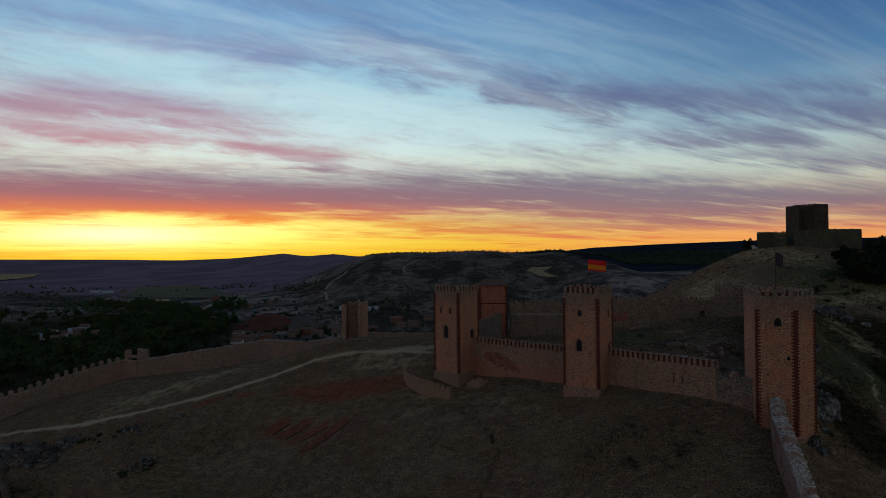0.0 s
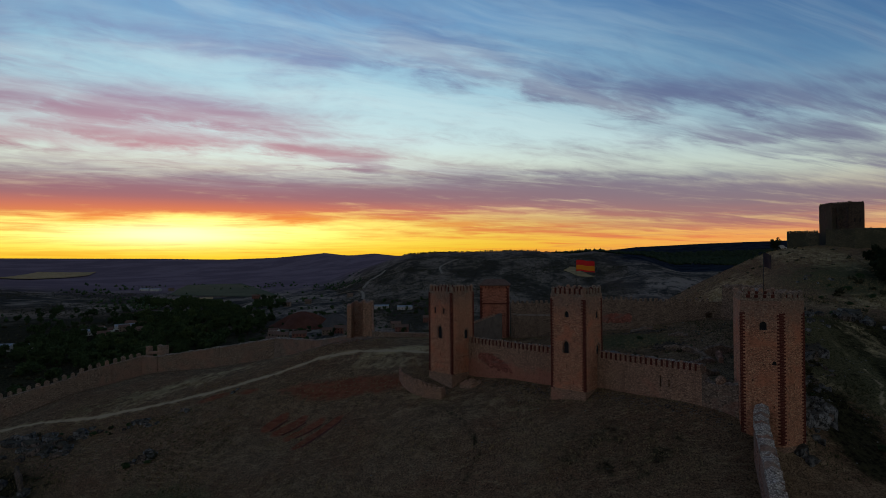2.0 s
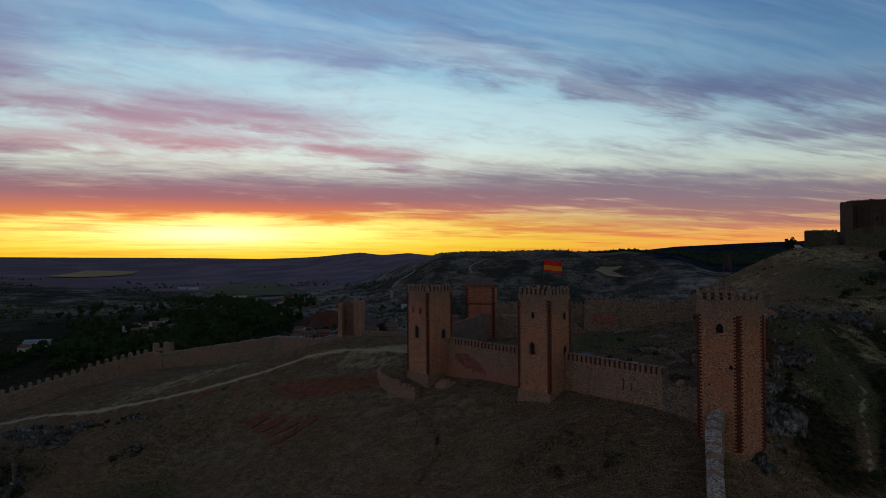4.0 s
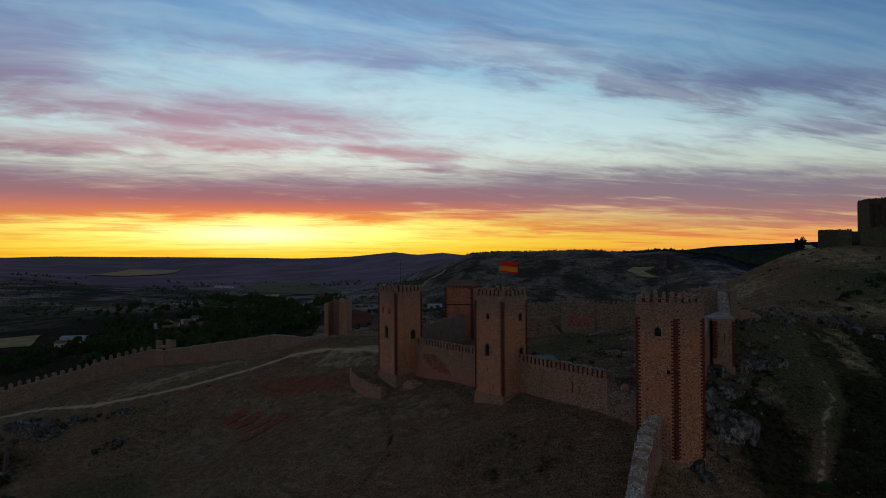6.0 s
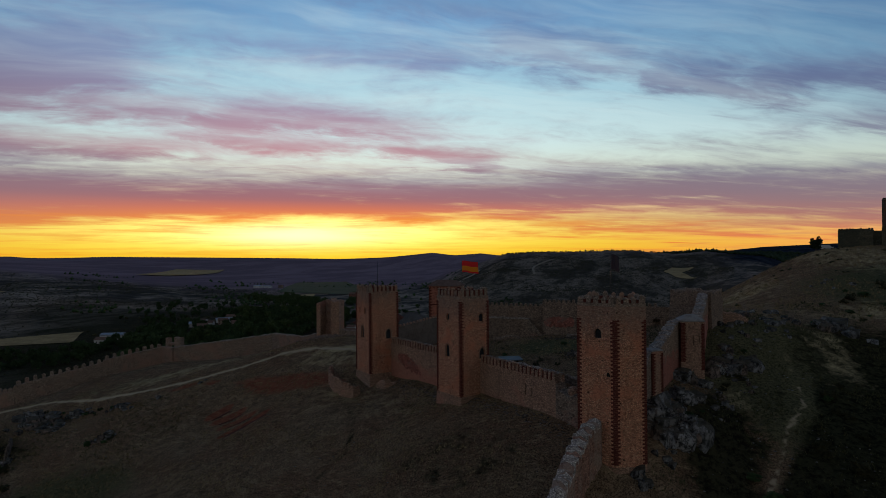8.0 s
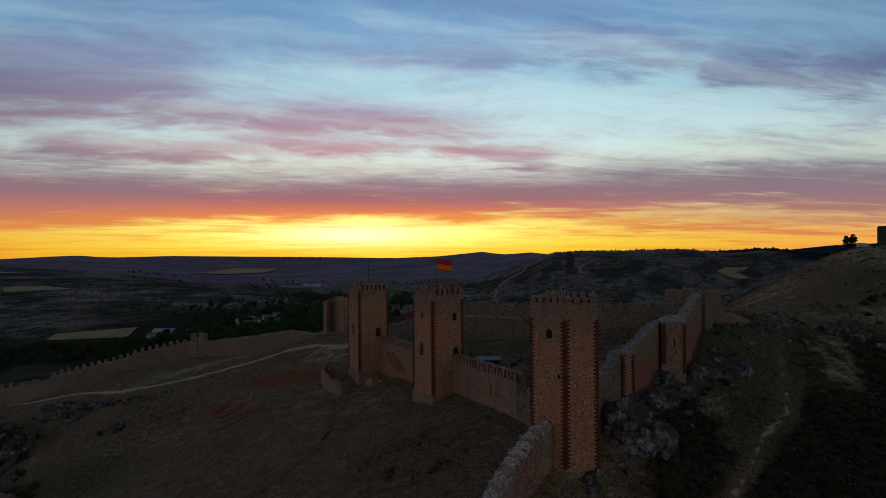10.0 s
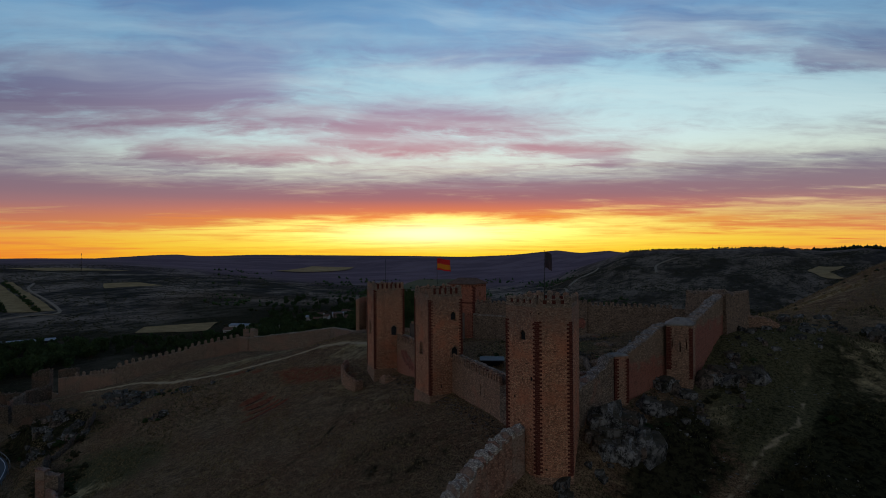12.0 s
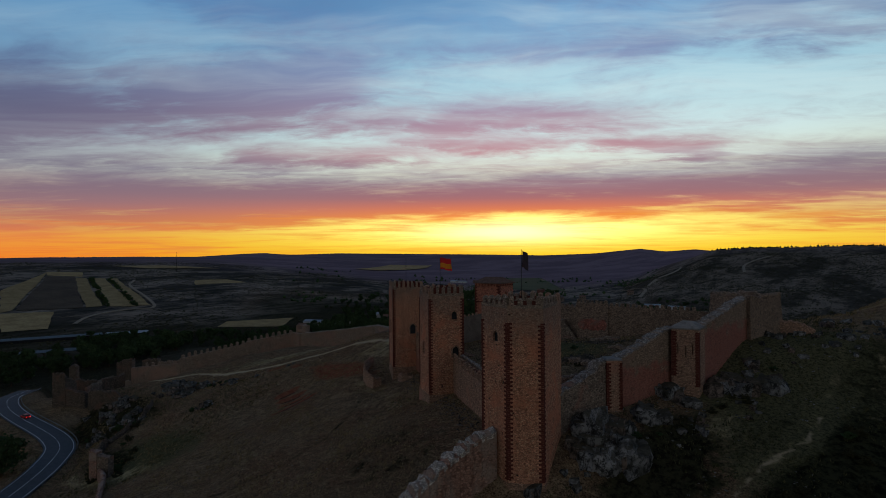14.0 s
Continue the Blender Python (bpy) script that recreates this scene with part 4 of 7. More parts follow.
def ragged(bm, line, thick, foot, top, step=0.9, wear=0.35, seed=0):
    """A standing ruin along a plan line of (x, y): foot and top give heights by the share of its length, and the crest is worn."""
    rng = random.Random(seed)
    pts = [V2(p) for p in line]
    seg = [np.linalg.norm(b - a) for a, b in zip(pts, pts[1:])]
    total, rows, done = sum(seg), [], 0.0
    for (a, b), size in zip(zip(pts, pts[1:]), seg):
        u = (b - a) / size
        inn = np.array([-u[1], u[0]])
        n = max(1, int(size / step))
        for i in range(n + (1 if b is pts[-1] else 0)):
            f = (done + size * i / n) / total
            rows.append((a + u * size * i / n, inn, f))
        done += size
    made = []
    for p, inn, f in rows:
        z1 = top(f) + rng.uniform(-wear, wear) * 0.7
        w = thick * rng.uniform(0.92, 1.08)
        q, r = p + inn * rng.uniform(-0.06, 0.06), p + inn * w
        mid = (q + r) / 2
        z0 = foot(f)
        made.append([bm.verts.new(v) for v in ((q[0], q[1], z0), (q[0], q[1], z1 - rng.uniform(0.05, wear)), (mid[0], mid[1], z1 + rng.uniform(0, wear * 0.5)),
                                                (r[0], r[1], z1 - rng.uniform(0.05, wear)), (r[0], r[1], z0))])
    for a, b in zip(made, made[1:]):
        for i in range(5):
            j = (i + 1) % 5
            bm.faces.new((a[i], b[i], b[j], a[j]))
    bm.faces.new(made[0][::-1])
    bm.faces.new(made[-1])


def crest(parent, line, thick, top, seed, drop=0.35, proud=0.06, wear=0.3, step=0.5):
    """Pale broken top course along a wall, a little wider than the wall itself."""
    out = []
    for i, p in enumerate(line):
        a, b = V2(line[max(i - 1, 0)]), V2(line[min(i + 1, len(line) - 1)])
        u = (b - a) / np.linalg.norm(b - a)
        out.append((p[0] + u[1] * proud, p[1] - u[0] * proud))
    bm = bmesh.new()
    ragged(bm, out, thick + 2 * proud, lambda f: top(f) - drop, lambda f: top(f) + 0.06, step, wear, seed)
    return part("crest", bm, M_CREST, parent, "pale broken rubble crest")


def lerp(*pairs):
    """A function through (x, y) pairs."""
    xs, ys = [p[0] for p in pairs], [p[1] for p in pairs]
    return lambda f: float(np.interp(f, xs, ys))


# ---- the keep: towers ----
def poly_centre(pts):
    return np.mean([V2(p) for p in pts], axis=0)


def surround(parent, a, b, s, w, q0, q1):
    """The proud moulded frame round an arched window on the face a-b."""
    a, b = V2(a), V2(b)
    u = (b - a) / np.linalg.norm(b - a)
    out = np.array([u[1], -u[0]])
    bm = bmesh.new()
    spring = q1 - 0.62 * w
    curve = [(-0.5, 0.0), (-0.47, 0.3), (-0.36, 0.62), (-0.2, 0.86), (0.0, 1.0), (0.2, 0.86), (0.36, 0.62), (0.47, 0.3), (0.5, 0.0)]
    ring = [(-w / 2, q0 - spring)] + [(x * w, y * (q1 - spring)) for x, y in curve] + [(w / 2, q0 - spring)]
    rows = []
    for x, y in ring:
        k = math.hypot(x, max(y, 0.0)) or 1
        ox, oy = (x + 0.24 * x / k, y + 0.24 * max(y, 0) / k) if y > 0 else (x + math.copysign(0.24, x), y)
        row = []
        for (px, py), d in (((x, y), 0.07), ((ox, oy), 0.07), ((ox, oy), -0.06), ((x, y), -0.06)):
            p = a + u * (s + px) + out * d
            row.append(bm.verts.new((p[0], p[1], spring + py)))
        rows.append(row)
    for r0, r1 in zip(rows, rows[1:]):
        for i in range(4):
            j = (i + 1) % 4
            bm.faces.new((r0[i], r0[j], r1[j], r1[i]))
    bm.faces.new(rows[0])
    bm.faces.new(rows[-1][::-1])
    return part("window_surround", bm, M_CURTAIN, parent, "pointed arch surround of pale stone")


def tower(name, label, pts, z0, zp, holes, counts, mer, thick=0.55, corners=(), qz=(0, 0), mat=None, band=0.45, bandmat=None, plinth=None, seed=1, group="", block=None):
    """A hollow stone tower over the plan pts: walls with openings, a parapet with merlons from the height zp, corner stones and a plinth."""
    mat, bandmat = mat or M_TOWER, bandmat or M_TOWER_PALE
    c = poly_centre(pts)
    t = thing(name, label, "tower", group, (c[0], c[1], max(gz(c[0], c[1]), z0)))
    k, walls = len(pts), []
    for i in range(k):
        bm = bmesh.new()
        face_panel(bm, pts[i], pts[(i + 1) % k], z0, zp - band, holes.get(i, ()), 1.9)
        walls.append(part("wall", bm, mat, t))
        # Added dark plate, no real shutter, for the unlit inside of each opening.
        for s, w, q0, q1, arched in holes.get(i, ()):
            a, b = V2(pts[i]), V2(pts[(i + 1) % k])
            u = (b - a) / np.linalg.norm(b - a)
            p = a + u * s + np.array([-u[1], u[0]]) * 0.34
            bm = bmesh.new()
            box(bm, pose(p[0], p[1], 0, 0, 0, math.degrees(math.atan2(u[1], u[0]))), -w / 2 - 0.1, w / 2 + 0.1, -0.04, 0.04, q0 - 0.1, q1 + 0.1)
            part("shutter", bm, M_SHEDDARK, walls[-1], "dark plate standing for the unlit interior")
            if arched and w > 1.1:
                surround(walls[-1], pts[i], pts[(i + 1) % k], s, w, q0, q1)
    inner = inset(pts, thick)
    zf = zp - 2.4
    bm = bmesh.new()
    lo = [bm.verts.new((*p, zp - band)) for p in pts]
    hi = [bm.verts.new((*p, zp)) for p in pts]
    ih = [bm.verts.new((*p, zp)) for p in inner]
    il = [bm.verts.new((*p, zf - 0.3)) for p in inner]
    for i in range(k):
        j = (i + 1) % k
        bm.faces.new((lo[i], lo[j], hi[j], hi[i]))
        bm.faces.new((hi[i], hi[j], ih[j], ih[i]))
        bm.faces.new((ih[i], ih[j], il[j], il[i]))
    top = part("parapet", bm, bandmat, t, "weathered greyish parapet masonry")
    bm = bmesh.new()
    prism(bm, inset(pts, thick - 0.05), zf - 0.25, zf)
    part("roof_terrace", bm, M_FLOOR, t, "worn paved roof terrace")
    rng = random.Random(seed)
    for i in range(k):
        if counts[i]:
            merlons(top, pts[i], pts[(i + 1) % k], zp, zp, mer, counts[i], thick, rng=rng)
            if block:
                crenels(top, pts[i], pts[(i + 1) % k], zp, zp, counts[i], thick, block[0], block[1], M_QUOIN)
    for i in corners:
        quoins(walls[i], pts, i, qz[0], qz[1], M_QUOIN)
    if plinth:
        bm = bmesh.new()
        prism(bm, inset(pts, -plinth[1]), z0, plinth[0], inset(pts, -0.06))
        part("plinth", bm, M_CURTAIN, t, "spreading rubble plinth")
    return t


T1 = [(-2.3, 140.5), (3.45, 135.2), (8.5, 140.7), (2.75, 146.0)]
T2 = [(24.3, 118.6), (30.2, 113.9), (34.5, 119.0), (28.6, 123.7)]
T3 = [(51.9, 97.0), (57.2, 94.7), (61.5, 96.5), (60.4, 104.5), (54.2, 105.2)]
T4 = [(9.9, 162), (17.7, 161.5), (18.2, 168.3), (10.2, 168.8)]
MER_A = merlon_mesh(M_TOWER_PALE, 0.56, 0.5, 1.5, 0.2)
MER_B = merlon_mesh(M_TOWER_PALE, 0.66, 0.55, 1.2, 0.28)
MER_C = merlon_mesh(M_CURTAIN, 0.56, 0.45, 1.50, 0.14)
tower("tower", "square orange stone tower with dark red quoins and merlons", T1, 62, 91.33,
      {0: [(2.2, 0.7, 86.1, 87.65, True), (5.1, 0.7, 86.1, 87.65, True), (3.85, 1.4, 80.3, 83.3, True), (4.0, 0.24, 76.2, 77.0, False), (2.5, 0.24, 73.0, 73.7, False), (5.3, 0.24, 73.1, 73.8, False)],
       1: [(4.85, 1.3, 80.1, 82.4, True), (5.9, 0.3, 76.2, 77.0, False)]}, [7, 7, 7, 7], MER_A, corners=(0, 1, 2), qz=(71.4, 91.3), plinth=(72.2, 0.32), seed=2, group="keep towers", block=(0.56, 1.15))
tower("tower", "square orange stone tower with flag and arched windows", T2, 64, 92.05,
      {0: [(3.6, 0.95, 87.5, 88.75, True), (3.45, 1.2, 80.45, 82.9, True), (3.54, 0.24, 77.5, 78.3, False), (2.16, 0.24, 74.5, 75.3, False), (5.0, 0.24, 74.5, 75.3, False)],
       1: [(4.85, 1.0, 87.2, 88.7, True), (5.05, 1.25, 80.1, 82.15, True), (2.4, 0.3, 74.6, 75.3, False)]}, [7, 6, 7, 6], MER_A, corners=(0, 1, 2), qz=(73.0, 91.3), plinth=(73.4, 0.45), seed=3, group="keep towers", block=(0.56, 1.15))
tower("tower", "tall five-sided orange stone tower with dark red quoins", T3, 60, 92.75,
      {0: [(3.2, 1.0, 87.7, 89.1, True), (4.7, 0.6, 82.25, 82.9, True)]}, [5, 4, 7, 5, 7], MER_B, corners=(0, 1, 2), qz=(69.9, 90.6), plinth=(69.6, 0.22), seed=4, group="keep towers", block=(0.66, 0.5))

# the tile-roofed tower at the back
t = thing("roofed_tower", "reddish stone tower with a low tiled hip roof", "tower", "keep towers", (14, 165, 76))
for i in range(4):
    bm = bmesh.new()
    face_panel(bm, T4[i], T4[(i + 1) % 4], 68, 91.3, [[(1.2, 0.3, 90.2, 90.6, False), (3.0, 0.3, 90.2, 90.6, False), (4.6, 0.3, 90.2, 90.6, False)], [(3.2, 0.9, 88.0, 89.3, True)], [], []][i], 1.5)
    part("wall", bm, M_REDTOWER, t)
bm = bmesh.new()
prism(bm, inset(T4, -0.12), 86.2, 86.5)
part("string_course", bm, M_QUOIN, t, "dark projecting stone band")
eav = inset(T4, -0.4)
mx, my = poly_centre(T4)
bm = bmesh.new()
prism(bm, eav, 91.3, 91.5)
prism(bm, eav, 91.5, 93.0, [(mx - 2.6, my - 0.2), (mx + 2.6, my - 0.2), (mx + 2.6, my + 0.2), (mx - 2.6, my + 0.2)])
roof = part("roof", bm, M_TILE, t, "low hip roof of weathered tiles")
br = bmesh.new()
prism(br, [(-0.09, -0.15), (0.09, -0.15), (0.09, 0.2), (-0.09, 0.2)], -0.35, 0)
BRACKET = mesh_of("bracket", br, M_QUOIN)
for i in (0, 1):
    a, b = V2(T4[i]), V2(T4[i + 1])
    for j in range(8):
        p = a + (b - a) * (j + 0.5) / 8
        share("bracket", BRACKET, t, pose(p[0], p[1], 91.1, 0, 0, math.degrees(math.atan2(*(b - a)[::-1]))))
quoins(t, T4, 1, 76, 91, M_QUOIN, 0.4, 0.8, 0.45)
quoins(t, T4, 0, 76, 91, M_QUOIN, 0.4, 0.8, 0.45)


# ---- the keep: walls ----
def curtain(label, a, b, thick, z0, zp, mat, n, mer, holes=(), skip=(), walk_drop=0.9, group="keep walls", seed=5, inner=0.0):
    """A level curtain wall: outer face a-b, merlons on its outer edge and a wall walk behind them."""
    m = (V2(a) + V2(b)) / 2
    t = thing("curtain_wall", label, "wall", group, (m[0], m[1], max(z0, gz(m[0], m[1]))))
    bm = bmesh.new()
    face_panel(bm, a, b, z0, zp, holes, 0.9)
    q = strip(a, b, thick)
    e = strip(a, b, 0.5)

    def quad(*v):
        bm.faces.new([bm.verts.new(x) for x in v])

    zw = zp - walk_drop
    quad((*e[0], zp), (*e[1], zp), (*e[2], zp), (*e[3], zp))
    quad((*e[3], zp), (*e[2], zp), (*e[2], zw), (*e[3], zw))
    quad((*e[3], zw), (*e[2], zw), (*q[2], zw), (*q[3], zw))
    quad((*q[3], zw), (*q[2], zw), (*q[2], z0), (*q[3], z0))
    for i, j in ((0, 3), (1, 2)):
        quad((*q[i], z0), (*q[i], zp), (*e[j], zp), (*e[j], zw), (*q[j], zw), (*q[j], z0))
    if inner:
        k = strip(a, b, thick - 0.6)
        for i, j, z, w in ((2, 3, zp + inner, zw),):
            quad((*k[3], zw), (*k[2], zw), (*k[2], z), (*k[3], z))
            quad((*k[3], z), (*k[2], z), (*q[2], z), (*q[3], z))
            quad((*q[3], z), (*q[2], z), (*q[2], zw), (*q[3], zw))
            quad((*k[3], zw), (*k[3], z), (*q[3], z), (*q[3], zw))
            quad((*k[2], zw), (*k[2], z), (*q[2], z), (*q[2], zw))
    me = bpy.data.meshes.new("masonry")
    bm.to_mesh(me)
    bm.free()
    me.materials.append(mat)
    body = hang(new("masonry", me), t)
    if n:
        merlons(body, a, b, zp, zp, mer, n, 0.45, skip, rng=random.Random(seed))
        if inner:
            crenels(body, a, b, zp, zp, n, 0.45, 0.56, 1.2, M_QUOIN, skip)
            crest(body, [k[3], k[2]], 0.6, lerp((0, zp + inner), (1, zp + inner)), seed + 70, 0.2, 0.03, 0.25, 0.45)
    return t


cw = curtain("rubble curtain wall with red stain and slender merlons", (7.2, 139.3), (27.5, 122.4), 2.0, 64, 79.05, M_FRONT, 25, MER_C, [(0.9, 0.3, 76.0, 77.6, False)], walk_drop=1.2, inner=1.1)
patch(cw, (7.2, 139.3), (27.5, 122.4), 3.0, 13.0, lerp((0, 75.6), (0.3, 74.2), (0.7, 73.6), (1, 73.4)), lerp((0, 76.6), (0.25, 77.4), (0.5, 77.0), (0.75, 75.6), (1, 74.2)), M_REDPATCH, "blotch of old red render", 0.35, 5)
cw = curtain("long rubble curtain wall with slender merlons and slits", (33.1, 117.4), (48.2, 103.7), 2.0, 66, 79.45, M_CURTAIN, 20, MER_C,
             [(13.0, 0.3, 75.8, 77.9, False), (14.6, 0.3, 75.9, 76.6, False), (14.6, 0.3, 76.9, 77.3, False)], walk_drop=1.2, seed=6, inner=1.1)
t = thing("ruined_wall", "broken grey stone end of the curtain wall", "wall", "keep walls", (50.5, 101.5, 73.8))
bm = bmesh.new()
ragged(bm, [(48.2, 103.7), (50.2, 101.9), (52.9, 99.4)], 2.0, lerp((0, 66), (1, 66)), lerp((0, 79.3), (0.12, 78.0), (0.5, 77.6), (0.62, 78.2), (0.8, 78.0), (1, 78.6)), 0.5, 0.3, 3)
part("masonry", bm, M_GREYWALL, t)
bm = bmesh.new()
bmesh.ops.create_uvsphere(bm, u_segments=12, v_segments=8, radius=0.9, matrix=pose(51.0, 102.6, 78.2))
part("rounded_stump", bm, M_CURTAIN, t, "rounded stump of a merlon", True)

# east side: wall, turret, wall, bastion, wall, corner tower
t = thing("ruined_wall", "stepped grey rubble wall climbing the rock", "wall", "keep walls", (62, 109, 75.5))
bm = bmesh.new()
ragged(bm, [(60.3, 103.6), (62.0, 108.5), (63.6, 114.0)], 1.8, lerp((0, 66), (1, 68)), lerp((0, 79.6), (0.2, 80.4), (0.45, 81.0), (0.6, 81.9), (0.75, 82.0), (0.8, 83.0), (1, 83.3)), 0.5, 0.3, 8)
part("masonry", bm, M_GREYWALL, t)
crest(t, [(60.3, 103.6), (62.0, 108.5), (63.6, 114.0)], 1.8, lerp((0, 79.6), (0.2, 80.4), (0.45, 81.0), (0.6, 81.9), (0.75, 82.0), (0.8, 83.0), (1, 83.3)), 93)
TUR = [(63.7, 113.6), (65.5, 115.1), (64.0, 117.0), (62.2, 115.5)]
t = thing("turret", "slim rubble turret with dark red quoins", "tower", "keep walls", (64, 115.3, 76))
bm = bmesh.new()
prism(bm, inset(TUR, -0.08), 66, 83.2, TUR)
part("wall", bm, M_CURTAIN, t)
bm = bmesh.new()
prism(bm, inset(TUR, -0.15), 83.2, 83.45, inset(TUR, 0.1))
part("coping", bm, M_SLATE, t, "flat grey stone coping")
quoins(t, inset(TUR, -0.03), 0, 75.8, 83.0, M_QUOIN, 0.27, 0.7, 0.4)
quoins(t, inset(TUR, -0.03), 1, 75.8, 83.0, M_QUOIN, 0.27, 0.55, 0.35)
t = thing("curtain_wall", "red-stained rubble wall rising in a sloping crest", "wall", "keep walls", (67, 121, 77))
bm = bmesh.new()
ragged(bm, [(64.9, 115.6), (67.4, 121.5), (69.8, 127.6)], 1.8, lerp((0, 68), (1, 70)), lerp((0, 83.4), (0.4, 84.9), (0.8, 86.7), (1, 87.2)), 0.6, 0.16, 9)
part("masonry", bm, M_EAST1, t)
crest(t, [(64.9, 115.6), (67.4, 121.5), (69.8, 127.6)], 1.8, lerp((0, 83.4), (0.4, 84.9), (0.8, 86.7), (1, 87.2)), 91)
BAS = [(69.9, 126.2), (74.0, 126.7), (74.2, 130.8), (69.4, 130.4)]
t = thing("bastion", "square rubble bastion with red quoins and tiled cap", "tower", "keep walls", (71.8, 128.5, 77))
for i in range(4):
    bm = bmesh.new()
    face_panel(bm, BAS[i], BAS[(i + 1) % 4], 68, 87.0, [(1.0, 0.16, 83.2, 84.6, False), (2.2, 0.16, 82.6, 84.4, False), (3.2, 0.16, 83.0, 84.6, False)] if i == 0 else [], 0.9)
    part("wall", bm, M_CURTAIN, t)
bm = bmesh.new()
prism(bm, inset(BAS, -0.12), 87.0, 87.25)
prism(bm, inset(BAS, -0.12), 87.25, 88.2, inset(BAS, 1.5))
part("roof", bm, M_SLATE, t, "low cap of grey broken tiles")
quoins(t, BAS, 0, 79.5, 86.9, M_QUOIN, 0.27, 0.9, 0.7)
quoins(t, BAS, 1, 78.0, 86.9, M_QUOIN, 0.27, 0.6, 0.5)
t = thing("curtain_wall", "long red-stained wall running up to the corner tower", "wall", "keep walls", (76, 138, 80))
bm = bmesh.new()
ragged(bm, [(73.9, 129.0), (76.0, 138.0), (78.3, 148.5)], 1.9, lerp((0, 68), (1, 74)), lerp((0, 87.4), (0.3, 88.6), (0.7, 90.3), (1, 91.2)), 0.6, 0.14, 10)
part("masonry", bm, M_EAST2, t)
crest(t, [(73.9, 129.0), (76.0, 138.0), (78.3, 148.5)], 1.9, lerp((0, 87.4), (0.3, 88.6), (0.7, 90.3), (1, 91.2)), 92)
T6 = [(70.9, 152.2), (78.6, 147.0), (82.6, 156.2), (75.0, 160.0)]
t = thing("corner_tower", "ruined battered corner tower of grey rubble", "tower", "keep towers", (76.5, 153.5, 83))
bm = bmesh.new()
prism(bm, inset(T6, -0.9), 74, 90.6, T6)
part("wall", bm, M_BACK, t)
for i in range(4):
    a, b = V2(T6[i]), V2(T6[(i + 1) % 4])
    bm = bmesh.new()
    ragged(bm, [tuple(a), tuple(b)], 0.8, lerp((0, 90.0), (1, 90.0)), lerp((0, 91.5), (0.3, 91.0), (0.6, 91.6), (1, 91.3)), 0.6, 0.3, 20 + i)
    part("parapet", bm, M_BACK, t)

t = thing("ruined_wall", "low brown rubble wall beside the corner tower", "wall", "keep walls", (84.5, 155.6, gz(84.5, 155.6)))
bm = bmesh.new()
ragged(bm, [(81.6, 155.2), (84.6, 155.4), (88.2, 156.6)], 0.9, lerp((0, 80.5), (1, 80.5)), lerp((0, 86.0), (0.3, 86.3), (0.7, 85.8), (1, 85.0)), 0.4, 0.35, 26)
part("masonry", bm, M_CURTAIN, t)

# the back wall and its pieces
MER_D = merlon_mesh(M_BACK, 0.75, 0.45, 0.85, 0.15)
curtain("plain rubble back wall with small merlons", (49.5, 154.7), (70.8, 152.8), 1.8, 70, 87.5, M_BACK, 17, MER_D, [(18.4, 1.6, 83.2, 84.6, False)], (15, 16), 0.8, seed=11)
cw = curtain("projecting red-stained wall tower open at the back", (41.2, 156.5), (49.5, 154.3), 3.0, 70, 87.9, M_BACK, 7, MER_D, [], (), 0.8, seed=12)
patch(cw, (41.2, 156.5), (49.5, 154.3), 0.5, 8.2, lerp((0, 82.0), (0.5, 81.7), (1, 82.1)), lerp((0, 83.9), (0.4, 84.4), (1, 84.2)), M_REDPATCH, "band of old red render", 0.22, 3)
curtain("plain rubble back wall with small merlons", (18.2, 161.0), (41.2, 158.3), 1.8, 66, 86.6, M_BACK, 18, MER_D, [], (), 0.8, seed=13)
t = thing("inner_wall", "smooth grey rendered wall with a sloping top", "wall", "keep walls", (12, 155, 77))
bm = bmesh.new()
prism(bm, strip((6.3, 147.5), (15.8, 159.4), 0.9), 66, [81.8, 83.9, 83.9, 81.8])
part("render", bm, M_PLASTER, t)
MER_E = merlon_mesh(M_CURTAIN, 0.5, 0.4, 0.6, 0.12)
merlons(t, (6.3, 147.5), (14.0, 157.2), 81.8, 83.5, MER_E, 12, 0.4)

# the thick lower wall with its walk, and the stair down into the yard
t = thing("wall_walk", "thick lower rubble wall carrying a wall walk", "wall", "keep walls", (28, 158, gz(28, 157)))
bm = bmesh.new()
prism(bm, [(18.6, 158.7), (37.7, 156.5), (37.9, 158.66), (18.8, 160.86)], 70, 83.6)
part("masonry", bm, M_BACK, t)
crest(t, [(18.6, 158.7), (37.7, 156.5)], 0.5, lerp((0, 83.75), (1, 83.75)), 171, 0.3, 0.05, 0.2, 0.5)
t = thing("staircase", "narrow stone staircase against the back wall", "stairs", "", (39.5, 156.6, gz(39.5, 156)))
for i in range(18):
    x = 37.72 + i * 0.19
    y = 156.5 - i * 0.022
    bm = bmesh.new()
    prism(bm, [(x, y), (x + 0.188, y - 0.022), (x + 0.188, y + 1.3), (x, y + 1.3)], 75, 83.4 - i * 0.215)
    part("step", bm, M_GREYWALL, t)

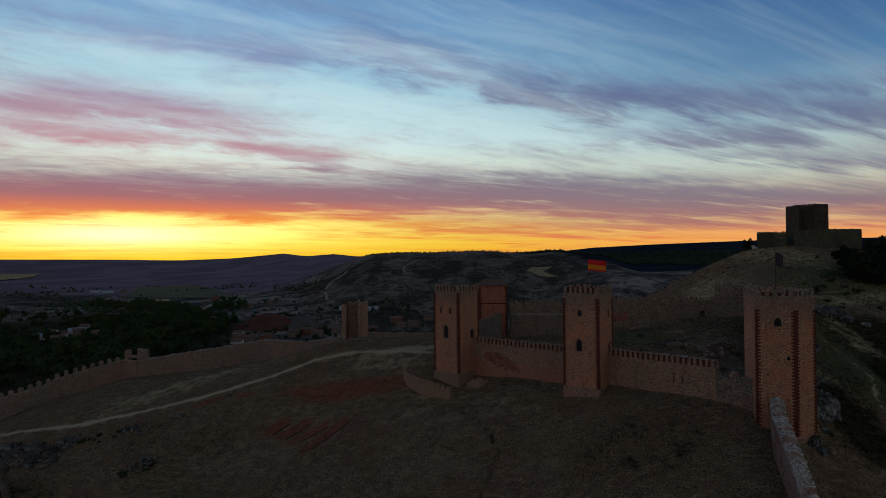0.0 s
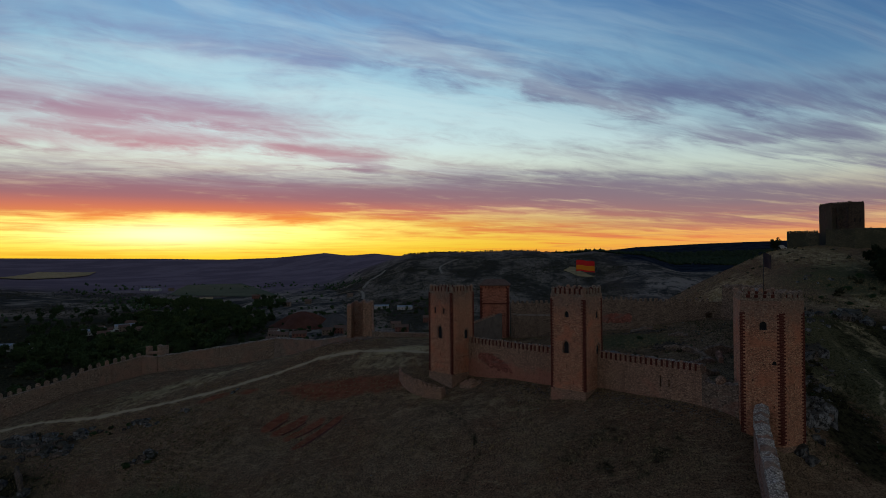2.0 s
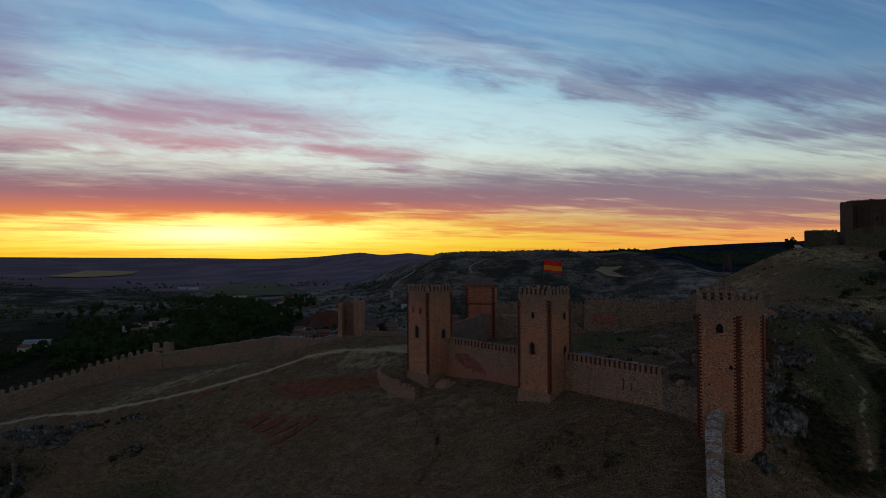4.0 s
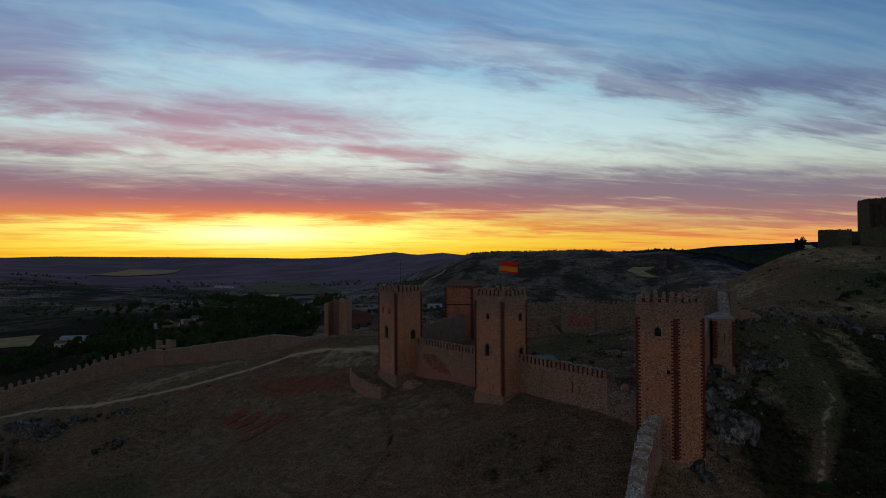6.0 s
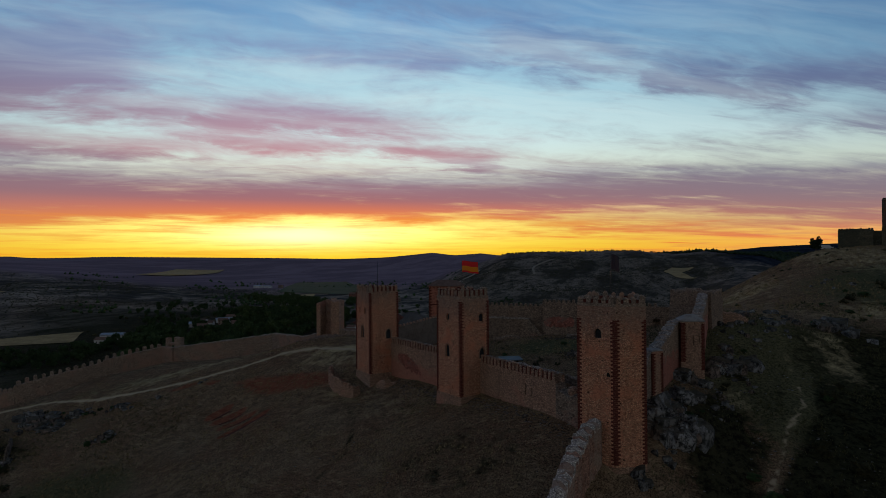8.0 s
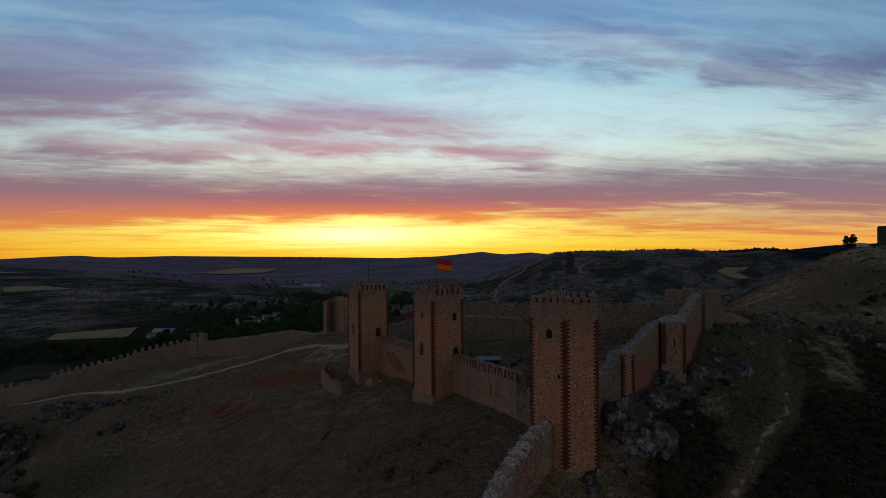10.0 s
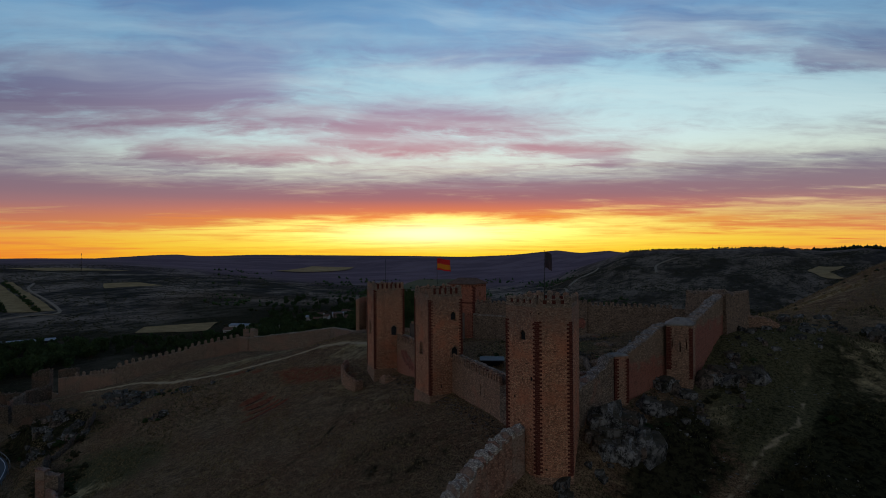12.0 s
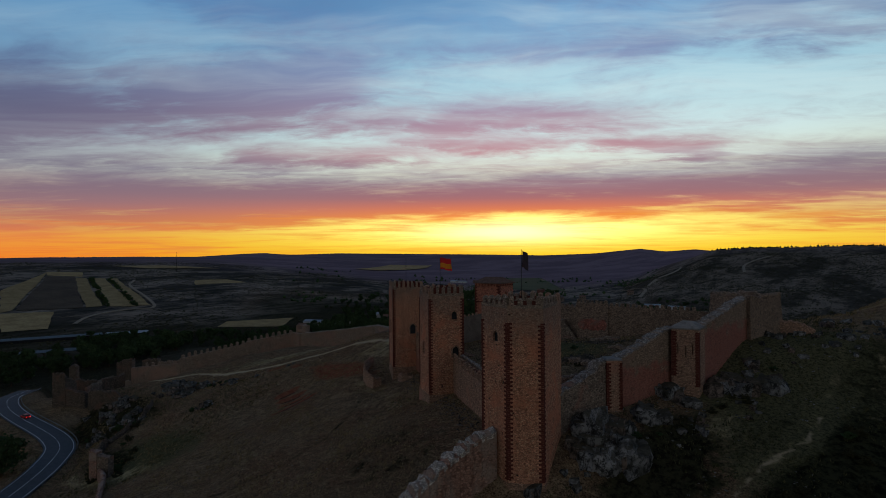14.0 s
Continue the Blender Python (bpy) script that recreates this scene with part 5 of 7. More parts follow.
# low ruins and stores in the yard
for k, (line, z, m) in enumerate((([(20, 137), (24, 139)], 1.2, M_BACK), ([(50, 131), (55, 128.5), (57, 124)], 1.5, M_BACK), ([(54, 141), (58, 139.5)], 0.8, M_BACK),
                                   ([(47, 118), (52, 114), (56, 116)], 1.6, M_BACK), ([(30, 150), (36, 152)], 1.0, M_BACK), ([(57, 126.4), (61, 128.2), (64.6, 129.6)], 2.2, M_BACK), ([(59.4, 122.6), (60.4, 127.4)], 1.8, M_REDWALL), ([(53, 120.6), (58, 123.2)], 1.2, M_GREYWALL), ([(47.6, 148.6), (53.4, 150.4)], 0.7, M_GREYWALL))):
    t = thing("ruined_wall", "low broken rubble wall in the dry yard", "wall", "yard ruins", (line[0][0], line[0][1], gz(*line[0])))
    bm = bmesh.new()
    zg = [gz(*p) for p in line]
    ragged(bm, line, 0.9, lerp((0, min(zg) - 1.0), (1, min(zg) - 1.0)), lerp((0, zg[0] + z * 0.7), (0.5, sum(zg) / len(zg) + z), (1, zg[-1] + z * 0.5)), 0.7, 0.35, 30 + k)
    part("masonry", bm, m, t)
zs = gz(37.4, 126.4) - 0.2
t = thing("shelter", "low shelter with a pale flat sheet roof in the yard", "shed", "", (37.4, 126.4, zs), 24)
bm = bmesh.new()
prism(bm, [(-2.4, -1.6), (2.4, -1.6), (2.4, 1.6), (-2.4, 1.6)], 2.0, [2.15, 2.15, 2.4, 2.4])
rf = part("roof", bm, M_SHEDGREY, None)
rf.parent = t
for x in (-2.2, 2.2):
    for y in (-1.4, 1.4):
        bm = bmesh.new()
        prism(bm, [(x - 0.07, y - 0.07), (x + 0.07, y - 0.07), (x + 0.07, y + 0.07), (x - 0.07, y + 0.07)], -0.4, 2.1)
        part("post", bm, M_WOOD).parent = t
bm = bmesh.new()
prism(bm, [(-2.2, 1.35), (2.2, 1.35), (2.2, 1.42), (-2.2, 1.42)], -0.3, 2.1)
part("back_wall", bm, M_SHEDDARK).parent = t
# wooden guard rail along the stepped wall
t = thing("fence", "dark wooden guard rail along the ruined wall", "fence", "", (58, 112, gz(58, 112)))
prev = None
for i in range(9):
    x, y = 57.5 + i * 0.45, 105.5 + i * 1.15
    z = gz(x, y)
    bm = bmesh.new()
    prism(bm, [(x - 0.06, y - 0.06), (x + 0.06, y - 0.06), (x + 0.06, y + 0.06), (x - 0.06, y + 0.06)], z - 0.3, z + 1.1)
    part("post", bm, M_WOOD, t)
    if prev:
        for h in (0.55, 1.0):
            bm = bmesh.new()
            q = strip(prev[:2], (x, y), 0.06)
            prism(bm, q, [prev[2] + h - 0.05, z + h - 0.05, z + h - 0.05, prev[2] + h - 0.05], [prev[2] + h + 0.05, z + h + 0.05, z + h + 0.05, prev[2] + h + 0.05])
            part("rail", bm, M_WOOD, t)
    prev = (x, y, z)


# ---- flags ----
def pole_with(x, y, z0, z1, name, label, cloth=None, size=(2.6, 1.5), mat=None, droop=0.0):
    t = thing(name, label, "flag" if cloth else "pole", "flagpoles", (x, y, z0))
    bm = bmesh.new()
    bmesh.ops.create_cone(bm, cap_ends=True, segments=8, radius1=0.06, radius2=0.04, depth=z1 - z0, matrix=pose(x, y, (z0 + z1) / 2))
    part("pole", bm, M_IRON, t, "thin dark metal pole", True)
    if cloth:
        n, k = 16, 8
        bm = bmesh.new()
        uv = bm.loops.layers.uv.new("UVMap")
        grid = {}
        for i in range(n + 1):
            for j in range(k + 1):
                u, v = i / n, j / k
                if droop:
                    px, pz = u * size[0] * 0.42, z1 - 0.15 - (1 - v) * size[1] - u * u * 0.5
                    py = 0.16 * math.sin(u * 7 + v * 2)
                else:
                    px, pz = u * size[0], z1 - 0.1 - (1 - v) * size[1] - 0.35 * u * u + 0.06 * math.sin(u * 8)
                    py = 0.18 * u * math.sin(u * 9 + v * 1.5)
                a = radians(-18)
                grid[i, j] = bm.verts.new((x + 0.05 + px * math.cos(a) - py * math.sin(a), y + px * math.sin(a) + py * math.cos(a), pz))
        for i in range(n):
            for j in range(k):
                f = bm.faces.new((grid[i, j], grid[i + 1, j], grid[i + 1, j + 1], grid[i, j + 1]))
                for lp, (du, dv) in zip(f.loops, ((0, 0), (1, 0), (1, 1), (0, 1))):
                    lp[uv].uv = ((i + du) / n, (j + dv) / k)
        part("cloth", bm, mat, t, cloth, True)


pole_with(29.4, 118.6, 90.6, 98.8, "flag", "red and yellow striped flag flying on a pole", "red cloth with a broad yellow stripe", (3.6, 2.2), M_FLAG)
pole_with(56.8, 99.6, 91.3, 100.0, "flag", "dark limp banner hanging from a tall pole", "dark hanging banner", (2.7, 2.3), M_BANNER, 1.0)
pole_with(3.3, 140.5, 90.0, 98.5, "flagpole", "bare thin metal pole on a tower roof")


# ---- outworks ----
# barbican at the foot of the western tower
t = thing("barbican_wall", "low curved reddish wall with slit embrasures", "wall", "", (-6, 136, 69.5))
arc = [(-9.9, 142.5), (-9.7, 140.5), (-8.2, 137.4), (-5.4, 134.2), (-2.0, 131.8), (1.3, 130.4), (2.2, 132.3)]
bm = bmesh.new()
ragged(bm, arc, 0.6, lerp((0, 66), (1, 64)), lerp((0, 71.9), (0.35, 71.3), (0.8, 70.0), (0.88, 69.6), (1, 69.6)), 0.6, 0.12, 41)
part("masonry", bm, M_CURTAIN, t)
MER_F = merlon_mesh(M_CURTAIN, 0.75, 0.45, 0.9, 0.12)
for (a, b), za, zb, n in zip(zip(arc, arc[1:]), (71.9, 71.7, 71.4, 71.0, 70.5, 69.6), (71.7, 71.4, 71.0, 70.5, 69.7, 69.6), (2, 3, 4, 4, 3, 2)):
    merlons(t, a, b, za - 0.25, zb - 0.25, MER_F, n, 0.45, rng=random.Random(5))
t = thing("ruined_wall", "tumbled reddish stub beside the tower foot", "wall", "", (7, 134, 70))
bm = bmesh.new()
ragged(bm, [(5.2, 134.6), (8.0, 132.8), (10.2, 134.0)], 1.0, lerp((0, 66), (1, 66)), lerp((0, 70.6), (0.5, 71.6), (1, 71.0)), 0.4, 0.5, 44)
part("masonry", bm, M_CURTAIN, t)

# the long ruin that runs down from the five-sided tower
t = thing("ruined_wall", "long broken spur wall of pale rubble running downhill", "wall", "", (50, 84, 69))
bm = bmesh.new()
ragged(bm, [(53.6, 96.0), (51.5, 91.8), (49.9, 86.2), (48.3, 80.2), (46.5, 73.5), (42.1, 67.2)], 1.9, lerp((0, 60), (0.5, 56), (1, 46)), lerp((0, 75.9), (0.06, 75.7), (0.12, 75.0), (0.3, 72.8), (0.5, 69.6), (0.75, 64.0), (1, 58.0)), 0.4, 0.5, 47)
part("masonry", bm, M_REDWALL, t)
bm = bmesh.new()
spur_top = lerp((0, 76.0), (0.06, 75.8), (0.12, 75.1), (0.3, 72.9), (0.5, 69.7), (0.75, 64.1), (1, 58.1))
ragged(bm, [(53.5, 96.0), (51.4, 91.8), (49.8, 86.2), (48.2, 80.2), (46.4, 73.5), (42.0, 67.2)], 2.05, lambda f: spur_top(f) - 0.9, spur_top, 0.35, 0.5, 48)
part("crest", bm, M_SPUR, t, "pale broken rubble crest")

# the open-backed tower on the brow
t = thing("ruined_tower", "open-backed ruined tower of reddish rubble", "tower", "outwork ruins", (-27, 177, 75))
for nm, pts, z1, m in (("wall", [(-30.5, 174.6), (-29.2, 174.6), (-29.2, 179.4), (-30.5, 179.4)], 85.4, M_CURTAIN), ("wall", [(-29.2, 178.2), (-25.6, 178.2), (-25.6, 179.4), (-29.2, 179.4)], 86.0, M_REDWALL),
                       ("wall", [(-25.6, 174.4), (-22.9, 174.6), (-22.9, 179.2), (-25.6, 179.2)], 86.3, M_CURTAIN)):
    bm = bmesh.new()
    ragged(bm, [pts[0], pts[1]], pts[2][1] - pts[1][1], lerp((0, 70), (1, 70)), lerp((0, z1), (0.5, z1 - 0.5), (1, z1 + 0.1)), 0.5, 0.5, int(abs(pts[0][0]) * 7))
    part(nm, bm, m, t)
t = thing("low_wall", "low tawny wall along the brow of the hill", "wall", "outwork ruins", (-15, 176, 75))
bm = bmesh.new()
ragged(bm, [(-25.5, 175.3), (-16, 174.2), (-6, 172.8), (6, 168)], 0.9, lerp((0, 70), (1, 70)), lerp((0, 77.0), (0.5, 76.8), (1, 77.2)), 0.9, 0.15, 53)
part("masonry", bm, M_OUTER, t)


# ---- the outer wall ----
MER_G = merlon_mesh(M_OUTER, 1.35, 0.55, 1.95, 0.55)
OUT = [(-166, 154.3), (-146.5, 169.5), (-124.9, 186.8), (-111.0, 203.2)]


def outer(label, a, b, za, zb, fa, fb, n=0, skip=(), wear=0.12, seed=60, thick=1.5):
    t = thing("outer_wall", label, "wall", "outer wall", ((a[0] + b[0]) / 2, (a[1] + b[1]) / 2, (fa + fb) / 2))
    bm = bmesh.new()
    ragged(bm, [a, b], thick, lerp((0, fa - 5), (1, fb - 5)), lerp((0, za), (1, zb)), 1.2, wear, seed)
    part("masonry", bm, M_OUTER, t)
    if not n:
        crest(t, [a, b], thick, lerp((0, za), (1, zb)), seed + 40, 0.3, 0.05, 0.3, 0.9)
    if n:
        rng = random.Random(seed)
        u = (V2(b) - V2(a)) / np.linalg.norm(V2(b) - V2(a))
        off = np.array([-u[1], u[0]]) * (thick - 0.6)
        merlons(t, tuple(V2(a) + off), tuple(V2(b) + off), za - 0.25, zb - 0.25, MER_G, n, 0.55, skip, rng=rng)
    return t


outer("tawny rubble wall with few worn merlons", (-170.0, 159.6), (-142.0, 166.6), 49.4, 53.2, 43.0, 48.2, 16, (0, 1, 2, 3, 5, 7), seed=61)
outer("tawny rubble wall with rounded merlons stepping uphill", (-142.2, 166.2), (-124.9, 186.8), 55.2, 60.4, 47.7, 54.4, 11, (), seed=62)
outer("tawny rubble wall with rounded merlons stepping uphill", (-124.9, 186.8), (-111.2, 202.0), 61.2, 64.6, 54.4, 58.6, 8, (), seed=63)
t = thing("gate_turret", "ruined square wall turret with a broken arch", "tower", "outer wall", (-108, 203, 59))
for pts, z1 in (([(-111.6, 201.6), (-105.4, 200.2), (-104.8, 202.2), (-111.0, 203.6)], 64.6), ([(-111.4, 203.6), (-110.0, 203.3), (-109.2, 206.9), (-110.6, 207.2)], 67.8), ([(-106.4, 202.6), (-103.2, 202.0), (-102.6, 204.6), (-105.8, 205.2)], 68.3)):
    bm = bmesh.new()
    ragged(bm, [pts[0], pts[1]], 2.0, lerp((0, 54), (1, 54)), lerp((0, z1), (0.6, z1 - 0.3), (1, z1)), 0.7, 0.25, int(z1 * 10))
    part("wall", bm, M_OUTER, t)
bm = bmesh.new()
prism(bm, [(-110.6, 203.4), (-104.0, 202.4), (-103.8, 203.6), (-110.4, 204.6)], 65.0, 65.9)
part("lintel", bm, M_OUTER, t, "bridging band of stone over the gap")
outer("smooth tawny wall without merlons", (-105.2, 200.6), (-83.5, 203.6), 64.6, 67.6, 58.5, 60.6, wear=0.1, seed=65)
outer("smooth tawny wall without merlons on the brow", (-83.5, 203.0), (-64, 203.5), 67.6, 70.6, 60.6, 65.0, wear=0.12, seed=66)
outer("low tawny wall following the brow", (-64, 203.5), (-46, 193.5), 70.9, 71.6, 65.0, 69.0, wear=0.15, seed=67)
outer("low tawny wall following the brow", (-46, 193.5), (-30.5, 177.5), 71.5, 75.6, 69.0, 74.0, wear=0.2, seed=68)


# ---- gate ruins above the road ----
def ruin(name, label, category, pieces, group="outwork ruins"):
    """A ruin of several broken wall pieces: plan line, thickness, foot, crest heights along it, stone."""
    x, y = pieces[0][0][0]
    t = thing(name, label, category, group, (x, y, gz(x, y)))
    for k, (line, thick, z0, tops, m) in enumerate(pieces):
        bm = bmesh.new()
        ragged(bm, line, thick, lerp((0, z0), (1, z0)), lerp(*tops), 0.45, 0.5, int(abs(x)) + 7 * k)
        part("wall", bm, m, t)
    return t


t = ruin("gatehouse_ruin", "tall broken gatehouse of dark rubble above the road", "ruin", [
    ([(-164.8, 127.3), (-163.0, 128.4), (-161.2, 129.4)], 1.4, 30, ((0, 53.0), (0.3, 53.4), (0.7, 52.8), (1, 52.2)), M_RUIN), ([(-161.2, 129.4), (-163.5, 134.6)], 1.2, 32, ((0, 52.2), (0.3, 51.0), (0.6, 50.4), (1, 48.6)), M_RUIN),
    ([(-164.8, 127.3), (-167.4, 132.0)], 1.2, 32, ((0, 53.0), (0.5, 52.4), (1, 51.0)), M_RUIN),
    ([(-161.2, 129.6), (-157.0, 131.6), (-153.4, 133.2)], 1.5, 32, ((0, 47.4), (0.3, 46.8), (0.6, 46.2), (1, 45.8)), M_RUIN), ([(-151.6, 133.8), (-147.5, 135.4), (-143.0, 137.0), (-139.4, 140.2)], 1.5, 32, ((0, 46.4), (0.3, 47.2), (0.6, 46.6), (0.85, 47.0), (1, 44.8)), M_RUIN)])
MER_H = merlon_mesh(M_RUIN, 0.8, 0.5, 1.2, 0.25)
merlons(t, (-164.8, 127.3), (-161.2, 129.4), 52.7, 52.0, MER_H, 3, 0.5, rng=random.Random(4))
ruin("ruined_wall", "thick low rubble wall edging a grassy terrace", "wall", [([(-165.4, 145.3), (-166.2, 150.5), (-167.0, 155.5)], 1.6, 36, ((0, 47.2), (0.3, 47.8), (0.7, 47.4), (1, 47.9)), M_RUIN),
     ([(-176.0, 139.0), (-171.0, 142.0), (-165.4, 145.3)], 1.2, 36, ((0, 47.6), (0.4, 46.8), (1, 47.2)), M_RUIN), ([(-160.0, 137.0), (-163.0, 141.0), (-165.4, 145.3)], 1.0, 36, ((0, 46.0), (0.5, 46.6), (1, 47.0)), M_GREYWALL)])
ruin("ruined_tower", "slender broken pillar of pale rubble", "tower", [([(-221.5, 155.2), (-218.8, 157.4)], 2.6, 26, ((0, 45.2), (0.5, 46.2), (1, 45.4)), M_RUIN)])
ruin("ruined_house", "broken roofless walls among valley trees", "ruin", [([(-259.5, 197.0), (-254.4, 202.0)], 1.2, 10, ((0, 36.8), (0.5, 38.4), (1, 38.8)), M_RUIN), ([(-254.4, 202.0), (-258.0, 206.0)], 1.2, 10, ((0, 38.8), (0.5, 37.0), (1, 37.6)), M_RUIN), ([(-259.5, 197.0), (-264, 202)], 1.2, 10, ((0, 36.8), (1, 34.0)), M_RUIN)])
ruin("ruined_house", "broken roofless walls among valley trees", "ruin", [([(-293.0, 228.0), (-285.6, 234.4)], 1.4, 6, ((0, 29.6), (0.4, 30.8), (1, 30.8)), M_RUIN), ([(-285.6, 234.4), (-291.0, 240.0)], 1.4, 6, ((0, 30.8), (1, 29.4)), M_RUIN)])
t = thing("ruined_wall", "broken rubble wall snaking down a crag", "wall", "outwork ruins", (-86, 115, 45))
bm = bmesh.new()
ragged(bm, [(-100, 131), (-92, 123), (-88, 116), (-86, 110), (-78, 103)], 1.0, lerp((0, 40), (1, 36)), lerp((0, 50.6), (0.2, 49.6), (0.32, 47.4), (0.45, 48.0), (0.6, 45.6), (0.8, 45.8), (1, 43.6)), 0.6, 1.0, 77)
part("masonry", bm, M_RUIN, t)
t = thing("ruined_tower", "narrow ruined tower stump with a red brick edge", "tower", "outwork ruins", (-68, 99.6, 41))
for pts, z1, m in (([(-69.8, 98.6), (-67.6, 99.4)], 48.8, M_REDWALL), ([(-67.6, 99.6), (-64.6, 101.0)], 47.6, M_GREYWALL)):
    bm = bmesh.new()
    ragged(bm, pts, 2.2, lerp((0, 34), (1, 34)), lerp((0, z1), (0.5, z1 - 0.2), (1, z1 - 0.6)), 0.6, 0.3, int(z1 * 3))
    part("wall", bm, m, t)
t = thing("ruined_wall", "low broken wall crossing the grassy slope", "wall", "outwork ruins", (-54, 95, 44))
bm = bmesh.new()
ragged(bm, [(-66.5, 99.2), (-60, 97.2), (-50, 92), (-38, 86), (-20, 78)], 1.1, lerp((0, 36), (1, 40)), lerp((0, 44.4), (0.3, 45.6), (0.6, 47.5), (1, 51)), 0.7, 0.4, 79)
part("masonry", bm, M_REDWALL, t)


# ---- the upper keep on its hill ----
UT = [(163.6, 268.4), (168.0, 262.6), (175.2, 264.4), (176.5, 277), (164.4, 279)]
MER_U = merlon_mesh(M_DARKKEEP, 0.75, 0.5, 0.7, 0.12)
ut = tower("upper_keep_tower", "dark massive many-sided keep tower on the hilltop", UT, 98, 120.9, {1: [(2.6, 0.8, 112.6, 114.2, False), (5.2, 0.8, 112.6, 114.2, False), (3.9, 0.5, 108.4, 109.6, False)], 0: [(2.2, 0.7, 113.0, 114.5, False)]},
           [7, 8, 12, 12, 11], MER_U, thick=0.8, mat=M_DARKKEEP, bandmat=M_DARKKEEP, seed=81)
for f in (0.12, 0.45, 0.98):
    a, b = V2(UT[0]), V2(UT[1])
    p = a + (b - a) * f
    bm = bmesh.new()
    prism(bm, [(p[0] - 0.9, p[1] - 0.9), (p[0] + 0.5, p[1] - 1.0), (p[0] + 0.9, p[1] + 0.6), (p[0] - 0.6, p[1] + 0.9)], 98, 119.0)
    part("buttress", bm, M_DARKKEEP, ut, "dark upright wall buttress")
MER_V = merlon_mesh(M_UPWALL, 0.8, 0.5, 0.9, 0.15)
UW = [(146.1, 271.1), (154.8, 262.4), (156.6, 260.0), (164.5, 253.6), (186.9, 259.8), (196, 290), (158, 292)]
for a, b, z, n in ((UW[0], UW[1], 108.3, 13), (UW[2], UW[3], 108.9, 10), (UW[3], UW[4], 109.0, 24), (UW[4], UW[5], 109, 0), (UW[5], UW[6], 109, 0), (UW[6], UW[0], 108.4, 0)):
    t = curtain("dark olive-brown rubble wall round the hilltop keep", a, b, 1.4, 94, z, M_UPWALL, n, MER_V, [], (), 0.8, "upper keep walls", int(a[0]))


# ---- rocks ----
def rock_mesh(seed, mat, squash=0.95):
    """A broken block of about unit radius: the hull of a few corners, split along its edges and roughened."""
    rng = random.Random(seed)
    bm = bmesh.new()
    for sx in (-1, 1):
        for sy in (-1, 1):
            for sz in (-1, 1):
                bm.verts.new((sx * rng.uniform(0.45, 0.95), sy * rng.uniform(0.4, 0.85), sz * rng.uniform(0.5, 0.95)))
    for _ in range(5):
        v = Vector((rng.gauss(0, 1), rng.gauss(0, 1), rng.gauss(0, 1))).normalized()
        bm.verts.new(v * rng.uniform(0.85, 1.1))
    hull = bmesh.ops.convex_hull(bm, input=bm.verts)
    bmesh.ops.delete(bm, geom=[v for v in bm.verts if not v.link_faces], context="VERTS")
    bmesh.ops.bevel(bm, geom=bm.edges[:], offset=0.03, segments=1, affect="EDGES", clamp_overlap=True)
    bmesh.ops.triangulate(bm, faces=bm.faces[:])
    bmesh.ops.subdivide_edges(bm, edges=[e for e in bm.edges if e.calc_length() > 0.3], cuts=2, use_grid_fill=True)
    bmesh.ops.triangulate(bm, faces=bm.faces[:])
    off = Vector((seed * 3.7, seed * 1.3, 0))
    for v in bm.verts:
        p = v.co.copy()
        p *= 1 + 0.12 * noise.noise(p * 1.3 + off) + 0.07 * noise.noise(p * 3.7 + off) - 0.16 * max(0.0, 0.10 - abs(noise.noise(p * 1.1 - off))) * 10
        p.z *= squash
        v.co = p
    return mesh_of("rock", bm, mat)


ROCKS = [rock_mesh(i, M_ROCK if i % 3 else M_ROCK2) for i in range(1, 11)]
CRAGS = [
    # x, y, spread, how many, least and greatest size
    (65.5, 107.0, 2.0, 8, 2.2, 3.4), (68.6, 106.4, 1.8, 8, 1.6, 2.9), (66.6, 104.0, 1.8, 5, 1.2, 2.2), (63.3, 103.0, 1.6, 5, 0.9, 1.8), (60.5, 95.2, 1.4, 5, 0.8, 1.5), (67.0, 111.5, 1.3, 4, 1.3, 2.0), (69.4, 116.4, 1.3, 5, 1.4, 2.3),
    (70.6, 124.2, 1.2, 5, 1.3, 2.4), (73.6, 124.8, 1.2, 5, 0.8, 1.5), (77.3, 130.5, 2.0, 6, 1.2, 2.5), (80.5, 132.5, 2.0, 6, 1.2, 2.6), (83.5, 134.0, 1.6, 4, 1.0, 2.2), (79.5, 138.0, 1.8, 5, 0.7, 1.4),
    (75.5, 119.5, 2.2, 4, 0.5, 1.1), (82.5, 150.5, 1.8, 5, 0.7, 1.3), (87.0, 153.0, 2.5, 5, 0.6, 1.2), (92.0, 150.0, 3.0, 5, 0.5, 1.1), (106.0, 160.5, 2.4, 8, 1.2, 2.6), (110.0, 158.0, 2.2, 5, 0.9, 1.8), (98.0, 163.0, 4.0, 7, 0.5, 1.1),
    (-67.0, 130.3, 1.6, 6, 0.7, 1.5), (-70.0, 129.6, 1.0, 3, 0.5, 1.0), (-80.0, 148.5, 2.2, 7, 0.6, 1.3), (-76.0, 145.0, 2.0, 5, 0.4, 0.9), (-68.0, 149.5, 1.5, 4, 0.4, 0.9), (-101.0, 144.0, 4.5, 16, 1.0, 2.4), (-108.0, 145.0, 4.0, 14, 1.0, 2.2), (-97.0, 139.0, 3.4, 9, 0.7, 1.6), (-105.0, 138.5, 3.4, 9, 0.7, 1.6), (-114.0, 148.5, 2.6, 6, 0.7, 1.4),
]
